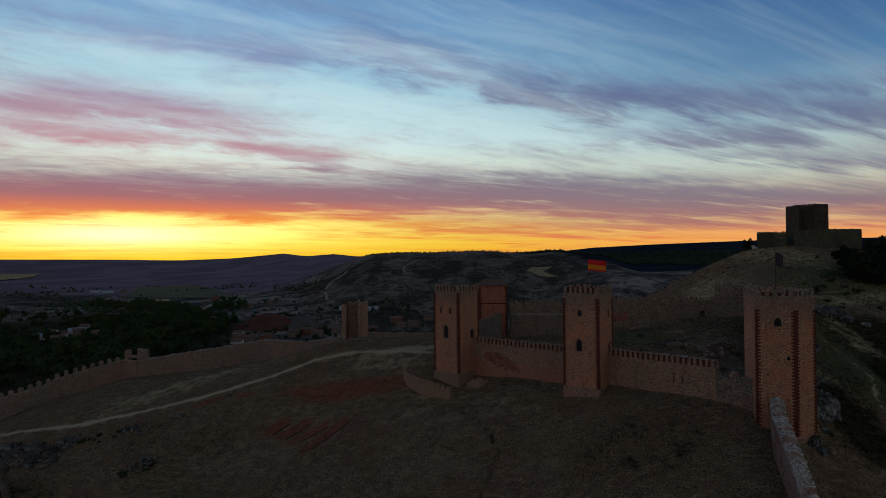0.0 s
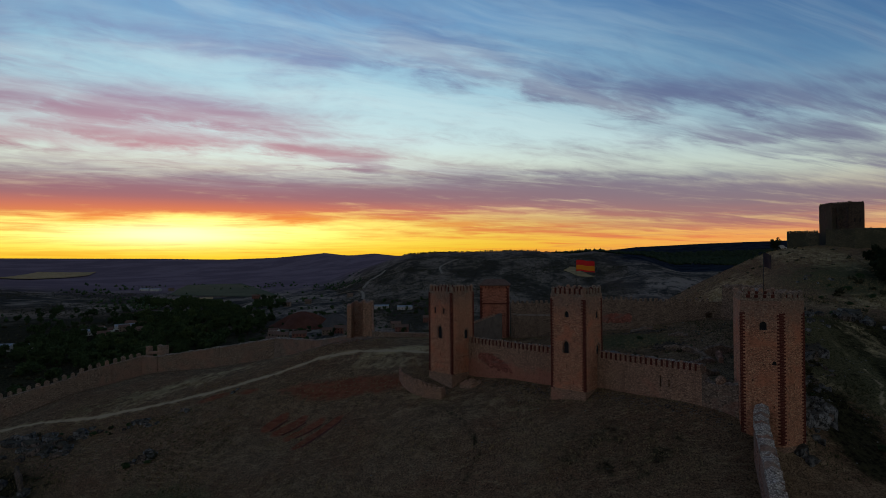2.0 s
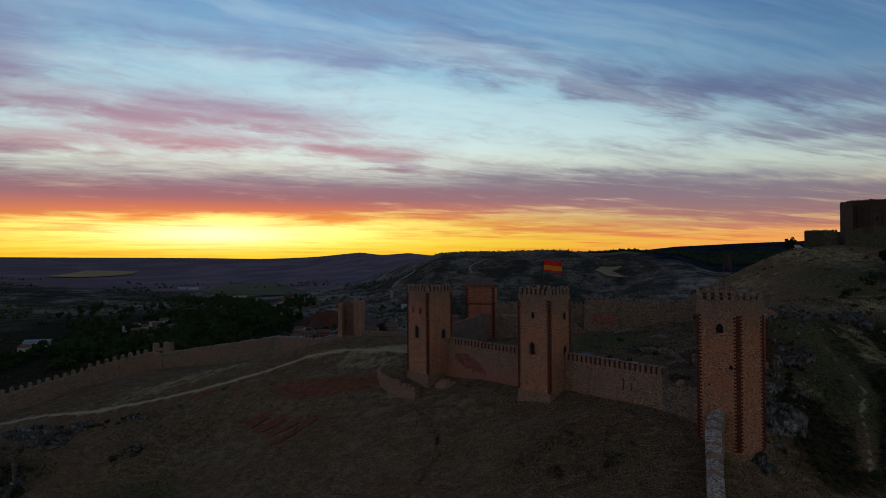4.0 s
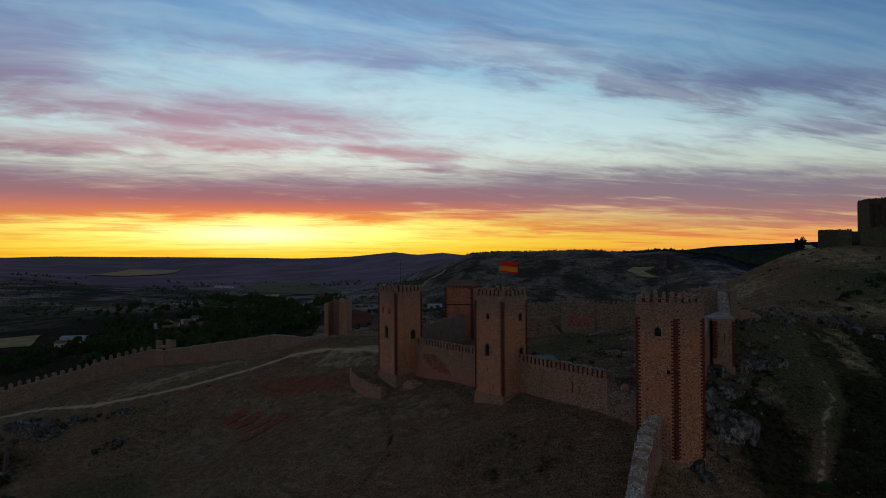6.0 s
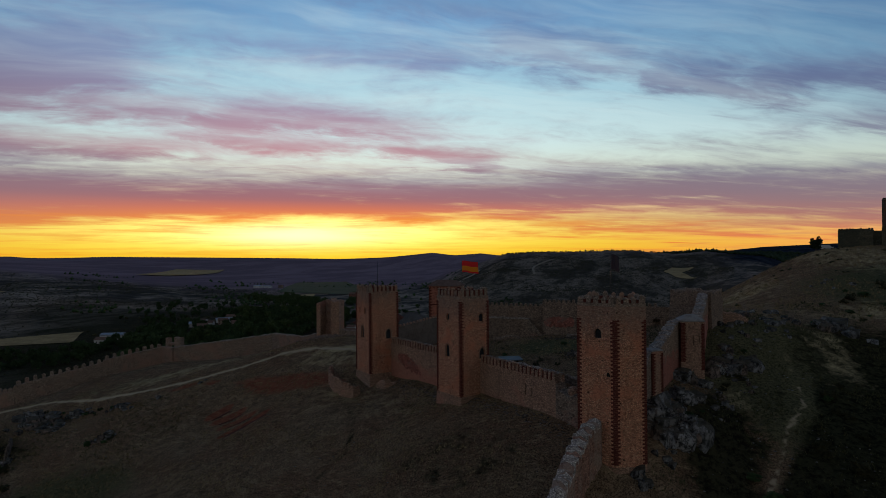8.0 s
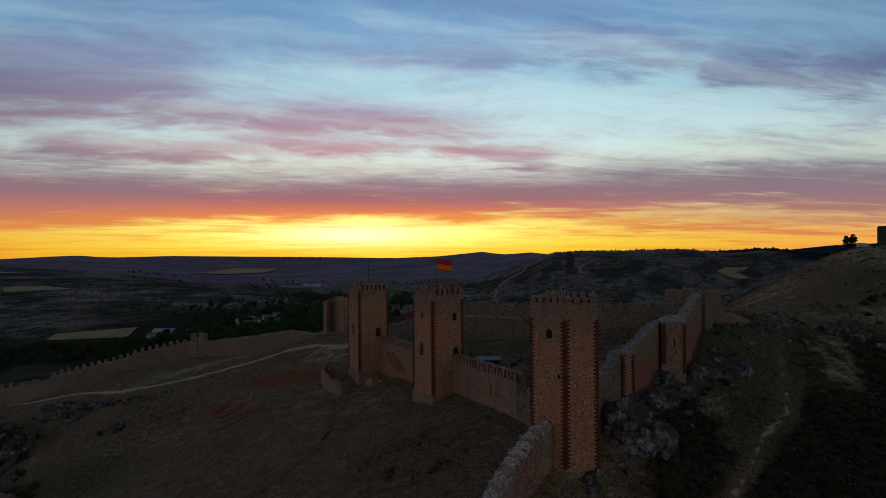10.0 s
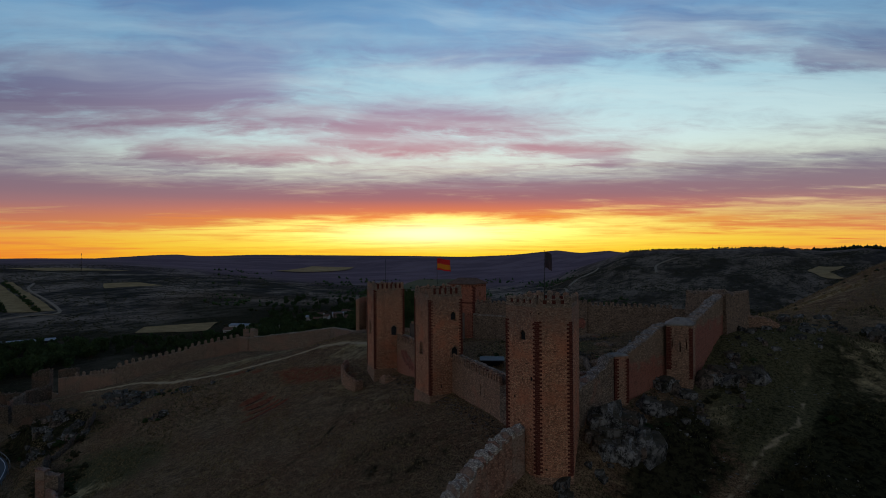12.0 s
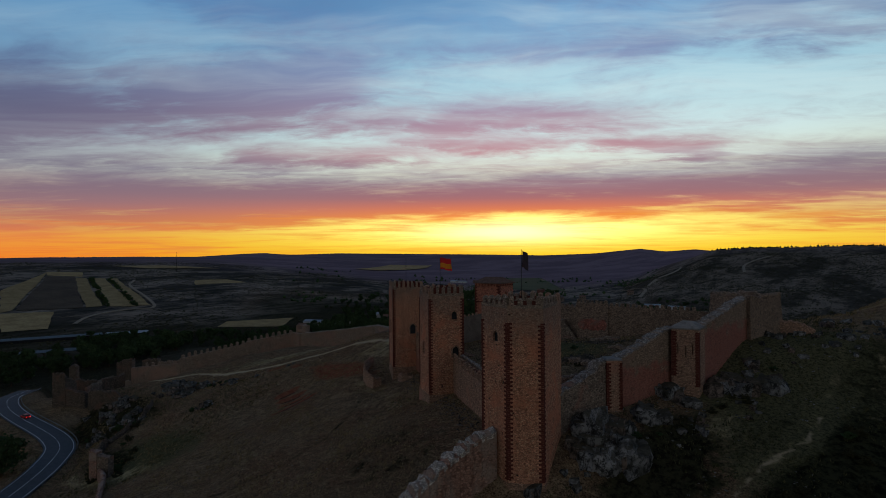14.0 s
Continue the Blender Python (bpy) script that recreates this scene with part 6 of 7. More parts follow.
CRAGS += [
    (-56.5, 154.6, 0.8, 4, 0.3, 0.7), (-95.0, 149.5, 2.2, 5, 0.5, 1.1), (-92.0, 121.5, 3.0, 8, 0.9, 1.9), (-100.0, 124.0, 3.5, 9, 1.0, 2.2), (-109.0, 128.0, 3.5, 9, 1.0, 2.2), (-118.0, 130.0, 3.5, 8, 1.0, 2.0),
    (-104.0, 117.0, 3.0, 8, 0.9, 1.9), (-113.0, 121.0, 3.0, 7, 0.8, 1.8), (-96.0, 114.0, 2.0, 5, 0.7, 1.4), (-128.0, 128.0, 3.5, 7, 0.9, 1.9), (-139.0, 129.5, 3.0, 7, 0.9, 1.8), (120.0, 205.0, 6.0, 6, 0.5, 1.1), (64.0, 99.5, 1.5, 4, 0.5, 1.0), (92.0, 156.0, 2.6, 8, 0.8, 1.7), (90.5, 171.0, 3.0, 7, 0.7, 1.5), (97.0, 172.0, 3.0, 5, 0.6, 1.2), (74.5, 116.0, 3.0, 6, 0.3, 0.8), (81.0, 127.0, 3.0, 6, 0.3, 0.8), (85.5, 143.0, 3.0, 6, 0.4, 0.9),
]
_rng = random.Random(17)
for cx, cy, spread, count, lo, hi in CRAGS:
    for _ in range(count):
        x, y, s = cx + _rng.gauss(0, spread * 0.6), cy + _rng.gauss(0, spread * 0.6), _rng.uniform(lo, hi)
        ob = new("rock", ROCKS[_rng.randrange(len(ROCKS))])
        ob.matrix_basis = pose(x, y, gz(x, y) - s * 0.12, _rng.uniform(-18, 18), _rng.uniform(-18, 18), _rng.uniform(0, 360)) @ Matrix.Diagonal((s, s * _rng.uniform(0.75, 1.15), s * _rng.uniform(0.8, 1.25), 1))
        tagged(ob, "weathered grey limestone boulder with lichen" if s > 0.8 else "small grey limestone rock in dry grass", "rock", "rocks")


# ---- trees and bushes ----
def crown(seed, clumps, radius, leaves, size, mat, height=0.0, tall=1.0, lift=0.0):
    """A crown of many small leaves in clumps: clumps (x, y, z, r) are strewn in an uneven body."""
    rng = np.random.RandomState(seed)
    d = rng.normal(size=(clumps, 3))
    d /= np.linalg.norm(d, axis=1)[:, None]
    cen = d * (rng.uniform(0.35, 1.0, (clumps, 1)) ** 0.6) * radius * np.array([1, 1, tall])
    cen[:, 2] += height
    cen[:, 2] = np.maximum(cen[:, 2], lift)
    rad = rng.uniform(0.22, 0.42, clumps) * radius
    n = clumps * leaves
    which = np.repeat(np.arange(clumps), leaves)
    e = rng.normal(size=(n, 3))
    e /= np.linalg.norm(e, axis=1)[:, None]
    mid = cen[which] + e * rad[which][:, None] * rng.uniform(0.6, 1.05, (n, 1)) * np.array([1, 1, 0.8])
    a, b = rng.normal(size=(n, 3)), rng.normal(size=(n, 3))
    a, b = a / np.linalg.norm(a, axis=1)[:, None] * size, b / np.linalg.norm(b, axis=1)[:, None] * size
    v = np.stack([mid - a * 0.6, mid + a * 0.6, mid + b, mid - b], 1).reshape(-1, 3)
    i = np.arange(n) * 4
    f = np.concatenate([np.stack([i, i + 1, i + 2], 1), np.stack([i, i + 3, i + 1], 1)])
    return tri_mesh("crown", v, f, mat)


def trunk(bm, height, r, limbs, seed, spread):
    rng = random.Random(seed)

    def limb(p, q, r0, r1):
        d = (q - p)
        m = Matrix.Translation((p + q) / 2) @ d.to_track_quat("Z", "Y").to_matrix().to_4x4()
        bmesh.ops.create_cone(bm, cap_ends=True, segments=7, radius1=r0, radius2=r1, depth=d.length * 1.04, matrix=m)

    base, fork = Vector((0, 0, -0.5)), Vector((0.1 * r, 0, height * 0.45))
    limb(base, fork, r, r * 0.7)
    for i in range(limbs):
        a = 6.283 * i / limbs + rng.uniform(-0.4, 0.4)
        k = fork + Vector((math.cos(a) * spread * 0.5, math.sin(a) * spread * 0.5, height * rng.uniform(0.15, 0.3)))
        limb(fork * 0.95, k, r * 0.5, r * 0.3)
        limb(k, k + Vector((math.cos(a) * spread * 0.35, math.sin(a) * spread * 0.35, height * 0.18)), r * 0.3, r * 0.1)


def tree(kind, label, group, seed, height, radius, mat, tall, clumps, leaves, size, at=(0, 0, 0)):
    t = thing(kind, label, "tree", group, at)
    bm = bmesh.new()
    trunk(bm, height, radius * 0.07 + 0.08, 5, seed, radius)
    ob = part("trunk", bm, M_BARK, None, "", True)
    ob.parent = t
    c = new("crown", crown(seed, clumps, radius, leaves, size, mat, height * 0.62, tall, height * 0.22))
    c.parent = t
    return t


KINDS = [tree("tree", "dark broad-leaved tree in the river wood", "valley trees", 1, 9, 4.2, M_LEAF, 0.85, 34, 40, 0.8, (-300, 520, gz(-300, 520))),
         tree("tree", "rounded dark green tree in the river wood", "valley trees", 2, 8, 3.6, M_LEAF, 0.95, 30, 40, 0.75, (-280, 540, gz(-280, 540))),
         tree("tree", "tall green poplar in the river wood", "valley trees", 3, 14, 2.6, M_POPLAR, 2.1, 34, 40, 0.7, (-310, 560, gz(-310, 560))),
         tree("pine_tree", "dark pine on the shoulder of the hill", "hill pines", 4, 7, 3.2, M_PINE, 0.9, 28, 40, 0.6, (150, 214, gz(150, 214)))]


def inside(x, y, poly):
    hit = False
    for (ax, ay), (bx, by) in zip(poly, poly[1:] + poly[:1]):
        if (ay > y) != (by > y) and x < (bx - ax) * (y - ay) / (by - ay) + ax:
            hit = not hit
    return hit


def plant(poly, count, kinds, seed, lo=0.75, hi=1.3):
    rng = random.Random(seed)
    xs, ys = [p[0] for p in poly], [p[1] for p in poly]
    done = 0
    while done < count:
        x, y = rng.uniform(min(xs), max(xs)), rng.uniform(min(ys), max(ys))
        if inside(x, y, poly):
            s = rng.uniform(lo, hi)
            copy_thing(rng.choice(kinds), pose(x, y, gz(x, y) - 0.2, 0, 0, rng.uniform(0, 360)) @ Matrix.Diagonal((s, s, s * rng.uniform(0.9, 1.15), 1)))
            done += 1


WOOD = [(-250, 420), (-236, 600), (-270, 760), (-400, 900), (-480, 760), (-440, 690), (-330, 620), (-352, 440)]
plant(WOOD, 160, KINDS[:3], 5, 0.9, 1.5)
plant([(-330, 620), (-352, 440), (-400, 470), (-470, 600), (-440, 640)], 40, KINDS[:2], 9, 0.8, 1.3)
plant([(-372, 165), (-470, 195), (-510, 310), (-450, 360), (-380, 290)], 90, KINDS[:2], 6, 0.8, 1.4)


def wood(name, label, poly, count, seed, mat, lo, hi):
    """A closed stand of trees too far off to tell apart, as one sheet of crowns."""
    rng = random.Random(seed)
    base = [crown(60 + i, 18, 4.0, 26, 1.0, mat, 5.0, 0.9, 1.5) for i in range(3)]
    cos = []
    for me in base:
        v = np.zeros(len(me.vertices) * 3, np.float32)
        me.vertices.foreach_get("co", v)
        cos.append(v.reshape(-1, 3).astype(float))
        bpy.data.meshes.remove(me)
    xs, ys, vs = [p[0] for p in poly], [p[1] for p in poly], []
    while len(vs) < count:
        x, y = rng.uniform(min(xs), max(xs)), rng.uniform(min(ys), max(ys))
        if inside(x, y, poly):
            s, a = rng.uniform(lo, hi), rng.uniform(0, 6.283)
            c = cos[rng.randrange(3)] * s
            vs.append(np.stack([c[:, 0] * math.cos(a) - c[:, 1] * math.sin(a) + x, c[:, 0] * math.sin(a) + c[:, 1] * math.cos(a) + y, c[:, 2] * rng.uniform(0.8, 1.3) + gz(x, y) - 0.5], 1))
    v = np.concatenate(vs)
    i = np.arange(len(v) // 4) * 4
    f = np.concatenate([np.stack([i, i + 1, i + 2], 1), np.stack([i, i + 3, i + 1], 1)])
    return tagged(new(name, tri_mesh(name, v, f, mat)), label, "wood", kind="stuff")


wood("river_wood", "dense dark green wood along the river", WOOD, 190, 31, M_LEAF, 0.9, 1.5)
wood("river_wood", "poplar stand in the bend of the river", [(-420, 880), (-620, 1010), (-650, 1090), (-540, 1100), (-400, 990)], 90, 32, M_POPLAR, 0.9, 1.6)
wood("river_wood", "dark trees lining the valley road", [(-300, 900), (-420, 1180), (-470, 1200), (-360, 900)], 50, 33, M_LEAF, 0.7, 1.2)
wood("river_wood", "dark trees below the outer wall", [(-560, 300), (-500, 345), (-440, 430), (-420, 500), (-380, 470), (-360, 360), (-480, 270)], 110, 37, M_LEAF, 0.6, 1.2)
wood("river_wood", "dark wood on the valley side", [(-560, 640), (-640, 820), (-560, 900), (-470, 800), (-440, 700), (-480, 600)], 60, 38, M_LEAF, 0.5, 1.1)
wood("river_wood", "dark trees filling the river bend", [(-352, 440), (-420, 500), (-470, 590), (-430, 610), (-330, 600), (-250, 420), (-200, 330), (-300, 330)], 130, 39, M_LEAF, 0.7, 1.3)
wood("garden_trees", "scattered dark trees between the town gardens", [(-300, 560), (-150, 560), (-60, 640), (-90, 760), (-250, 690), (-330, 640)], 70, 40, M_LEAF, 0.35, 0.8)
wood("garden_trees", "dark trees along the foot of the far hill", [(-330, 760), (-180, 800), (-60, 780), (20, 860), (-60, 960), (-260, 980)], 90, 41, M_LEAF, 0.3, 0.75)
wood("field_hedge", "dark row of trees between stubble strips", [(-1022, 510), (-1018, 516), (-734, 412), (-742, 407)], 70, 34, M_LEAF, 0.3, 0.6)
wood("field_hedge", "dark row of trees between stubble strips", [(-1004, 532), (-998, 538), (-712, 440), (-715, 434)], 70, 35, M_LEAF, 0.3, 0.6)
plant([(140, 200), (150, 192), (205, 215), (215, 245), (178, 243), (152, 226)], 46, KINDS[3:], 8, 0.8, 1.35)
copy_thing(KINDS[3], pose(133.2, 254.3, gz(133.2, 254.3) - 0.1, 0, 0, 40) @ Matrix.Diagonal((0.62, 0.62, 0.72, 1)))
big = tree("roadside_tree", "large dark spreading tree beside the road bend", "", 9, 11, 6.2, M_LEAF, 0.75, 44, 40, 0.6, (-103, 90, gz(-103, 90)))

BUSH = []
for i in range(3):
    b = thing("bush", "dense dark green bush on the dry slope", "bush", "bushes", (78 + i * 3, 98 + i, gz(78 + i * 3, 98 + i)))
    c = new("foliage", crown(40 + i, 14, 1.1, 40, 0.2, M_SCRUB if i else M_LEAF, 0.55, 0.75, 0.1))
    c.parent = b
    BUSH.append(b)
for poly, count, seed, lo, hi in (([(70, 98), (110, 95), (115, 135), (96, 140), (92, 120), (80, 104)], 26, 21, 0.5, 1.5), ([(-75, 98), (-58, 98), (-62, 108), (-82, 116)], 16, 22, 0.6, 1.7), ([(-130, 118), (-90, 112), (-86, 124), (-140, 134)], 34, 23, 0.6, 1.6),
                                  ([(-115, 140), (-95, 140), (-78, 150), (-112, 152)], 14, 24, 0.4, 0.9), ([(64, 104), (80, 122), (84, 140), (78, 136), (68, 116)], 16, 25, 0.4, 1.0), ([(100, 150), (130, 165), (140, 210), (105, 190)], 22, 26, 0.5, 1.4), ([(20, 128), (56, 118), (62, 146), (30, 150)], 12, 27, 0.3, 0.7),
                                  ([(-72, 128), (-64, 128), (-64, 132), (-72, 132)], 6, 28, 0.6, 1.1), ([(-135, 180), (-110, 205), (-60, 210), (-60, 230), (-140, 200)], 16, 29, 0.8, 1.8)):
    rng = random.Random(seed)
    xs, ys, done = [p[0] for p in poly], [p[1] for p in poly], 0
    while done < count:
        x, y = rng.uniform(min(xs), max(xs)), rng.uniform(min(ys), max(ys))
        if inside(x, y, poly):
            s = rng.uniform(lo, hi)
            copy_thing(rng.choice(BUSH), pose(x, y, gz(x, y), 0, 0, rng.uniform(0, 360)) @ Matrix.Diagonal((s, s, s * rng.uniform(0.6, 1.0), 1)))
            done += 1


# ---- grass, stones and scrub that nobody could count ----
def many_gz(x, y):
    i = np.clip(np.searchsorted(GX, x) - 1, 0, len(GX) - 2)
    j = np.clip(np.searchsorted(GY, y) - 1, 0, len(GY) - 2)
    u, v = (x - GX[i]) / (GX[i + 1] - GX[i]), (y - GY[j]) / (GY[j + 1] - GY[j])
    return (GZ[j, i] * (1 - u) + GZ[j, i + 1] * u) * (1 - v) + (GZ[j + 1, i] * (1 - u) + GZ[j + 1, i + 1] * u) * v


def grass(name, label, x, y, mat, seed, lo, hi, blades=4):
    rng = np.random.RandomState(seed)
    n = len(x) * blades
    px, py = np.repeat(x, blades) + rng.normal(0, 0.14, n), np.repeat(y, blades) + rng.normal(0, 0.14, n)
    pz = many_gz(px, py)
    h, a = rng.uniform(lo, hi, n), rng.uniform(0, 6.283, n)
    w = rng.uniform(0.05, 0.12, n)
    lean = rng.normal(0, 0.16, (n, 2))
    dx, dy = np.cos(a) * w, np.sin(a) * w
    v = np.stack([np.stack([px - dx, py - dy, pz - 0.05], 1), np.stack([px + dx, py + dy, pz - 0.05], 1), np.stack([px + lean[:, 0], py + lean[:, 1], pz + h], 1)], 1).reshape(-1, 3)
    ob = new(name, tri_mesh(name, v, np.arange(n * 3).reshape(-1, 3), mat))
    return tagged(ob, label, "grass", kind="stuff")


def strewn(seed, n, x0, x1, y0, y1, scale, cut):
    """Places in patches, clear of the walls' plan and the paths."""
    rng = np.random.RandomState(seed)
    x, y = rng.uniform(x0, x1, n), rng.uniform(y0, y1, n)
    keep = roll_noise(x, y, scale, seed) + rng.normal(0, 0.25, n) > cut
    keep &= near_line(x, y, PATH_WEST) > 1.8
    keep &= near_line(x, y, PATH_EAST) > 0.9
    return x[keep], y[keep]


grass("dry_grass", "straw-coloured dry grass tufts over the slope", *strewn(101, 30000, -112, 56, 84, 172, 0.22, 0.05), M_STALK, 1, 0.12, 0.34)
grass("dry_grass", "straw-coloured dry grass tufts on the east slope", *strewn(102, 14000, 62, 135, 92, 185, 0.2, 0.1), M_STALKG, 2, 0.15, 0.5)
grass("dry_grass", "dry grass tufts in the castle yard", *strewn(103, 5000, 12, 72, 112, 156, 0.25, 0.2), M_STALKG, 3, 0.1, 0.3)
grass("dry_grass", "dry tufts on the hill of the upper keep", *strewn(104, 9000, 85, 200, 170, 262, 0.12, 0.0), M_STALK, 4, 0.25, 0.7)
grass("rank_grass", "greenish rank grass near the road ruins", *strewn(105, 9000, -160, -48, 84, 150, 0.15, 0.0), M_STALKG, 5, 0.15, 0.5)

UNIT = np.array([(1, 0, 0), (-1, 0, 0), (0, 1, 0), (0, -1, 0), (0, 0, 1), (0, 0, -0.6)], float)
OCT = np.array([(0, 2, 4), (2, 1, 4), (1, 3, 4), (3, 0, 4), (2, 0, 5), (1, 2, 5), (3, 1, 5), (0, 3, 5)])


def lumps(name, label, x, y, mat, seed, lo, hi, category, flat=0.8, each=1):
    rng = np.random.RandomState(seed)
    x, y = np.repeat(x, each), np.repeat(y, each)
    n = len(x)
    s = rng.uniform(lo, hi, n)
    if each > 1:
        x, y = x + rng.normal(0, 0.5, n) * s, y + rng.normal(0, 0.5, n) * s
    z = many_gz(x, y)
    v = UNIT[None] * s[:, None, None] * rng.uniform(0.6, 1.3, (n, 6, 1))
    v[:, :, 2] *= flat
    v += rng.normal(0, 0.12, v.shape) * s[:, None, None]
    v += np.stack([x, y, z + s * 0.35 * flat], 1)[:, None]
    f = OCT[None] + (np.arange(n) * 6)[:, None, None]
    ob = new(name, tri_mesh(name, v.reshape(-1, 3), f.reshape(-1, 3), mat))
    return tagged(ob, label, category, kind="stuff")


lumps("loose_stones", "loose pale stones strewn on the slope", *strewn(111, 2600, -105, 60, 86, 165, 0.3, 0.25), M_ROCK, 11, 0.06, 0.22, "stones", 0.6)
lumps("loose_stones", "loose stones under the east wall", *strewn(112, 900, 60, 95, 96, 158, 0.4, 0.1), M_ROCK, 12, 0.06, 0.3, "stones", 0.7)
_rng2 = np.random.RandomState(7)
_f = _rng2.uniform(0, 1, 700)
lumps("rubble", "fallen rubble along the curtain foot", 8 + 43 * _f + _rng2.normal(0, 0.9, 700), 137 - 37 * _f - 1.2 + _rng2.normal(0, 0.9, 700), M_ROCK2, 13, 0.06, 0.28, "stones", 0.7)
lumps("rubble", "heap of fallen stones in the yard", 51.8 + _rng2.normal(0, 1.5, 320), 132.5 + _rng2.normal(0, 1.1, 320), M_ROCK2, 16, 0.12, 0.5, "stones", 0.8)
lumps("rubble", "low stony bank in the yard", 50.5 + _rng2.normal(0, 2.4, 260), 147.5 + _rng2.normal(0, 0.8, 260), M_ROCK2, 17, 0.1, 0.4, "stones", 0.7)
_x, _y = -27 + _rng2.normal(0, 3.2, 420), 173 + _rng2.normal(0, 1.8, 420)
lumps("rubble", "scree of rubble below the ruined tower", _x, _y, M_GREYWALL, 14, 0.12, 0.5, "stones", 0.7)


FIELDS = [[(-1140, 440), (-1080, 560), (-690, 470), (-610, 280), (-660, 240), (-960, 340)], [(-500, 415), (-535, 450), (-505, 540), (-440, 475)], [(-825, 595), (-895, 630), (-890, 700), (-825, 710)]]


def far_scatter(seed, n, r0, r1, a0, a1, cut=-9.0, scale=0.02):
    rng = np.random.RandomState(seed)
    r, a = np.sqrt(rng.uniform(r0 * r0, r1 * r1, n)), np.radians(rng.uniform(a0, a1, n))
    x, y = 45 + r * np.sin(a), 10 + r * np.cos(a)
    k = roll_noise(x, y, scale, seed) + rng.normal(0, 0.25, n) > cut
    for poly in FIELDS:
        k &= ~np.array([inside(p, q, poly) for p, q in zip(x, y)])
    return x[k], y[k]


lumps("scrub", "dark low scrub dotted over the far hillsides", *far_scatter(121, 24000, 420, 1600, -16, 12, -0.1), M_SCRUB, 21, 0.35, 1.15, "scrub", 0.8, 2)
lumps("scrub", "dark low scrub dotted over the western plateau", *far_scatter(122, 24000, 520, 1500, -74, -30, -0.1), M_SCRUB, 22, 0.35, 1.2, "scrub", 0.8, 2)
lumps("scrub", "holm oak scrub on the valley flanks", *far_scatter(123, 1800, 330, 900, -48, 8, 0.25), M_SCRUB, 23, 0.9, 2.6, "scrub", 0.9, 3)
lumps("scrub", "dark scrub on the hill of the upper keep", *far_scatter(124, 500, 190, 380, 8, 34, 0.0, 0.05), M_SCRUB, 24, 0.3, 0.9, "scrub", 0.6, 2)
lumps("far_wood", "dark far pinewood covering the distant ridges", *far_scatter(125, 9000, 1900, 3400, 6, 32, -0.4, 0.004), M_PINE, 25, 4.0, 9.0, "wood", 0.9)
lumps("far_wood", "dark lines of trees across the valley floor", *far_scatter(126, 5200, 850, 1900, -48, -13, 0.5, 0.012), M_LEAF, 26, 2.0, 4.5, "wood", 1.1)


lumps("far_wood", "low dark trees along the crest of the far hill", *far_scatter(127, 260, 1770, 1880, -9, 8, -0.3, 0.02), M_PINE, 27, 2.0, 4.2, "wood", 0.9)


# ---- fields, tracks and road ----
def drape(name, label, corners, mat, lift=0.8, n=14, category="field", kind="structure"):
    """A sheet laid over the ground between four plan corners."""
    u, v = np.meshgrid(np.linspace(0, 1, n), np.linspace(0, 1, n))
    c = np.array(corners, float)
    x = c[0, 0] * (1 - u) * (1 - v) + c[1, 0] * u * (1 - v) + c[2, 0] * u * v + c[3, 0] * (1 - u) * v
    y = c[0, 1] * (1 - u) * (1 - v) + c[1, 1] * u * (1 - v) + c[2, 1] * u * v + c[3, 1] * (1 - u) * v
    x, y = x + roll_noise(x, y, 0.05, 3) * 3, y + roll_noise(x, y, 0.05, 4) * 3
    z = many_gz(x.ravel(), y.ravel()).reshape(x.shape) + lift
    ob = new(name, grid_mesh(name, x, y, z))
    ob.data.materials.append(mat)
    return tagged(ob, label, category, kind=kind)


STUB = "pale straw-coloured stubble field on the plateau"
drape("field", STUB, [(-954, 357), (-1125, 484), (-786, 317), (-775, 300)], M_STRAW)
drape("field", "dark ploughed field beside stubble strips", [(-1075, 463), (-1054, 501), (-747, 384), (-781, 319)], M_PLOUGH)
drape("field", STUB, [(-1036, 492), (-1024, 506), (-742, 407), (-747, 388)], M_STRAW)
drape("field", STUB, [(-1018, 516), (-1006, 530), (-711, 435), (-734, 413)], M_STRAW)
drape("field", STUB, [(-999, 536), (-994, 546), (-706, 453), (-714, 440)], M_STRAW)
drape("field", STUB, [(-1125, 484), (-1095, 530), (-1044, 510), (-1085, 467)], M_STRAW)
drape("field", STUB, [(-767, 298), (-742, 347), (-627, 298), (-641, 258)], M_STRAW)
drape("field", STUB, [(-1177, 624), (-1154, 722), (-1073, 808), (-1102, 657)], M_STRAW, 1.5)
drape("field", STUB, [(-833, 599), (-890, 633), (-882, 692), (-830, 705)], M_STRAW)
drape("field", "dull straw field on the valley floor", [(-503, 423), (-529, 452), (-498, 530), (-451, 473)], M_STRAW)
drape("field", "pale straw field in a hollow of the hills", [(181, 1267), (204, 1337), (243, 1296), (210, 1219)], M_STRAW, 1.5)
drape("field", "pale straw field in a hollow of the hills", [(181, 1267), (210, 1219), (224, 1114), (190, 1186)], M_STRAW, 1.5)
drape("field", "flat green crop field in the valley", [(-678, 1228), (-871, 1681), (-732, 1738), (-417, 1213)], M_GREEN, 1.2)
drape("field", "pale mown strip beside the river wood", [(-640, 1093), (-566, 1206), (-541, 1151), (-609, 1056)], M_STRAW, 1.2)
drape("field", "pale straw field far down the valley", [(-1471, 1934), (-1669, 2195), (-1737, 2509), (-1625, 2315)], M_STRAW, 3)
drape("field", "pale straw field far down the valley", [(-1404, 1577), (-1802, 2245), (-1717, 2480), (-1377, 1697)], M_STRAW, 3)


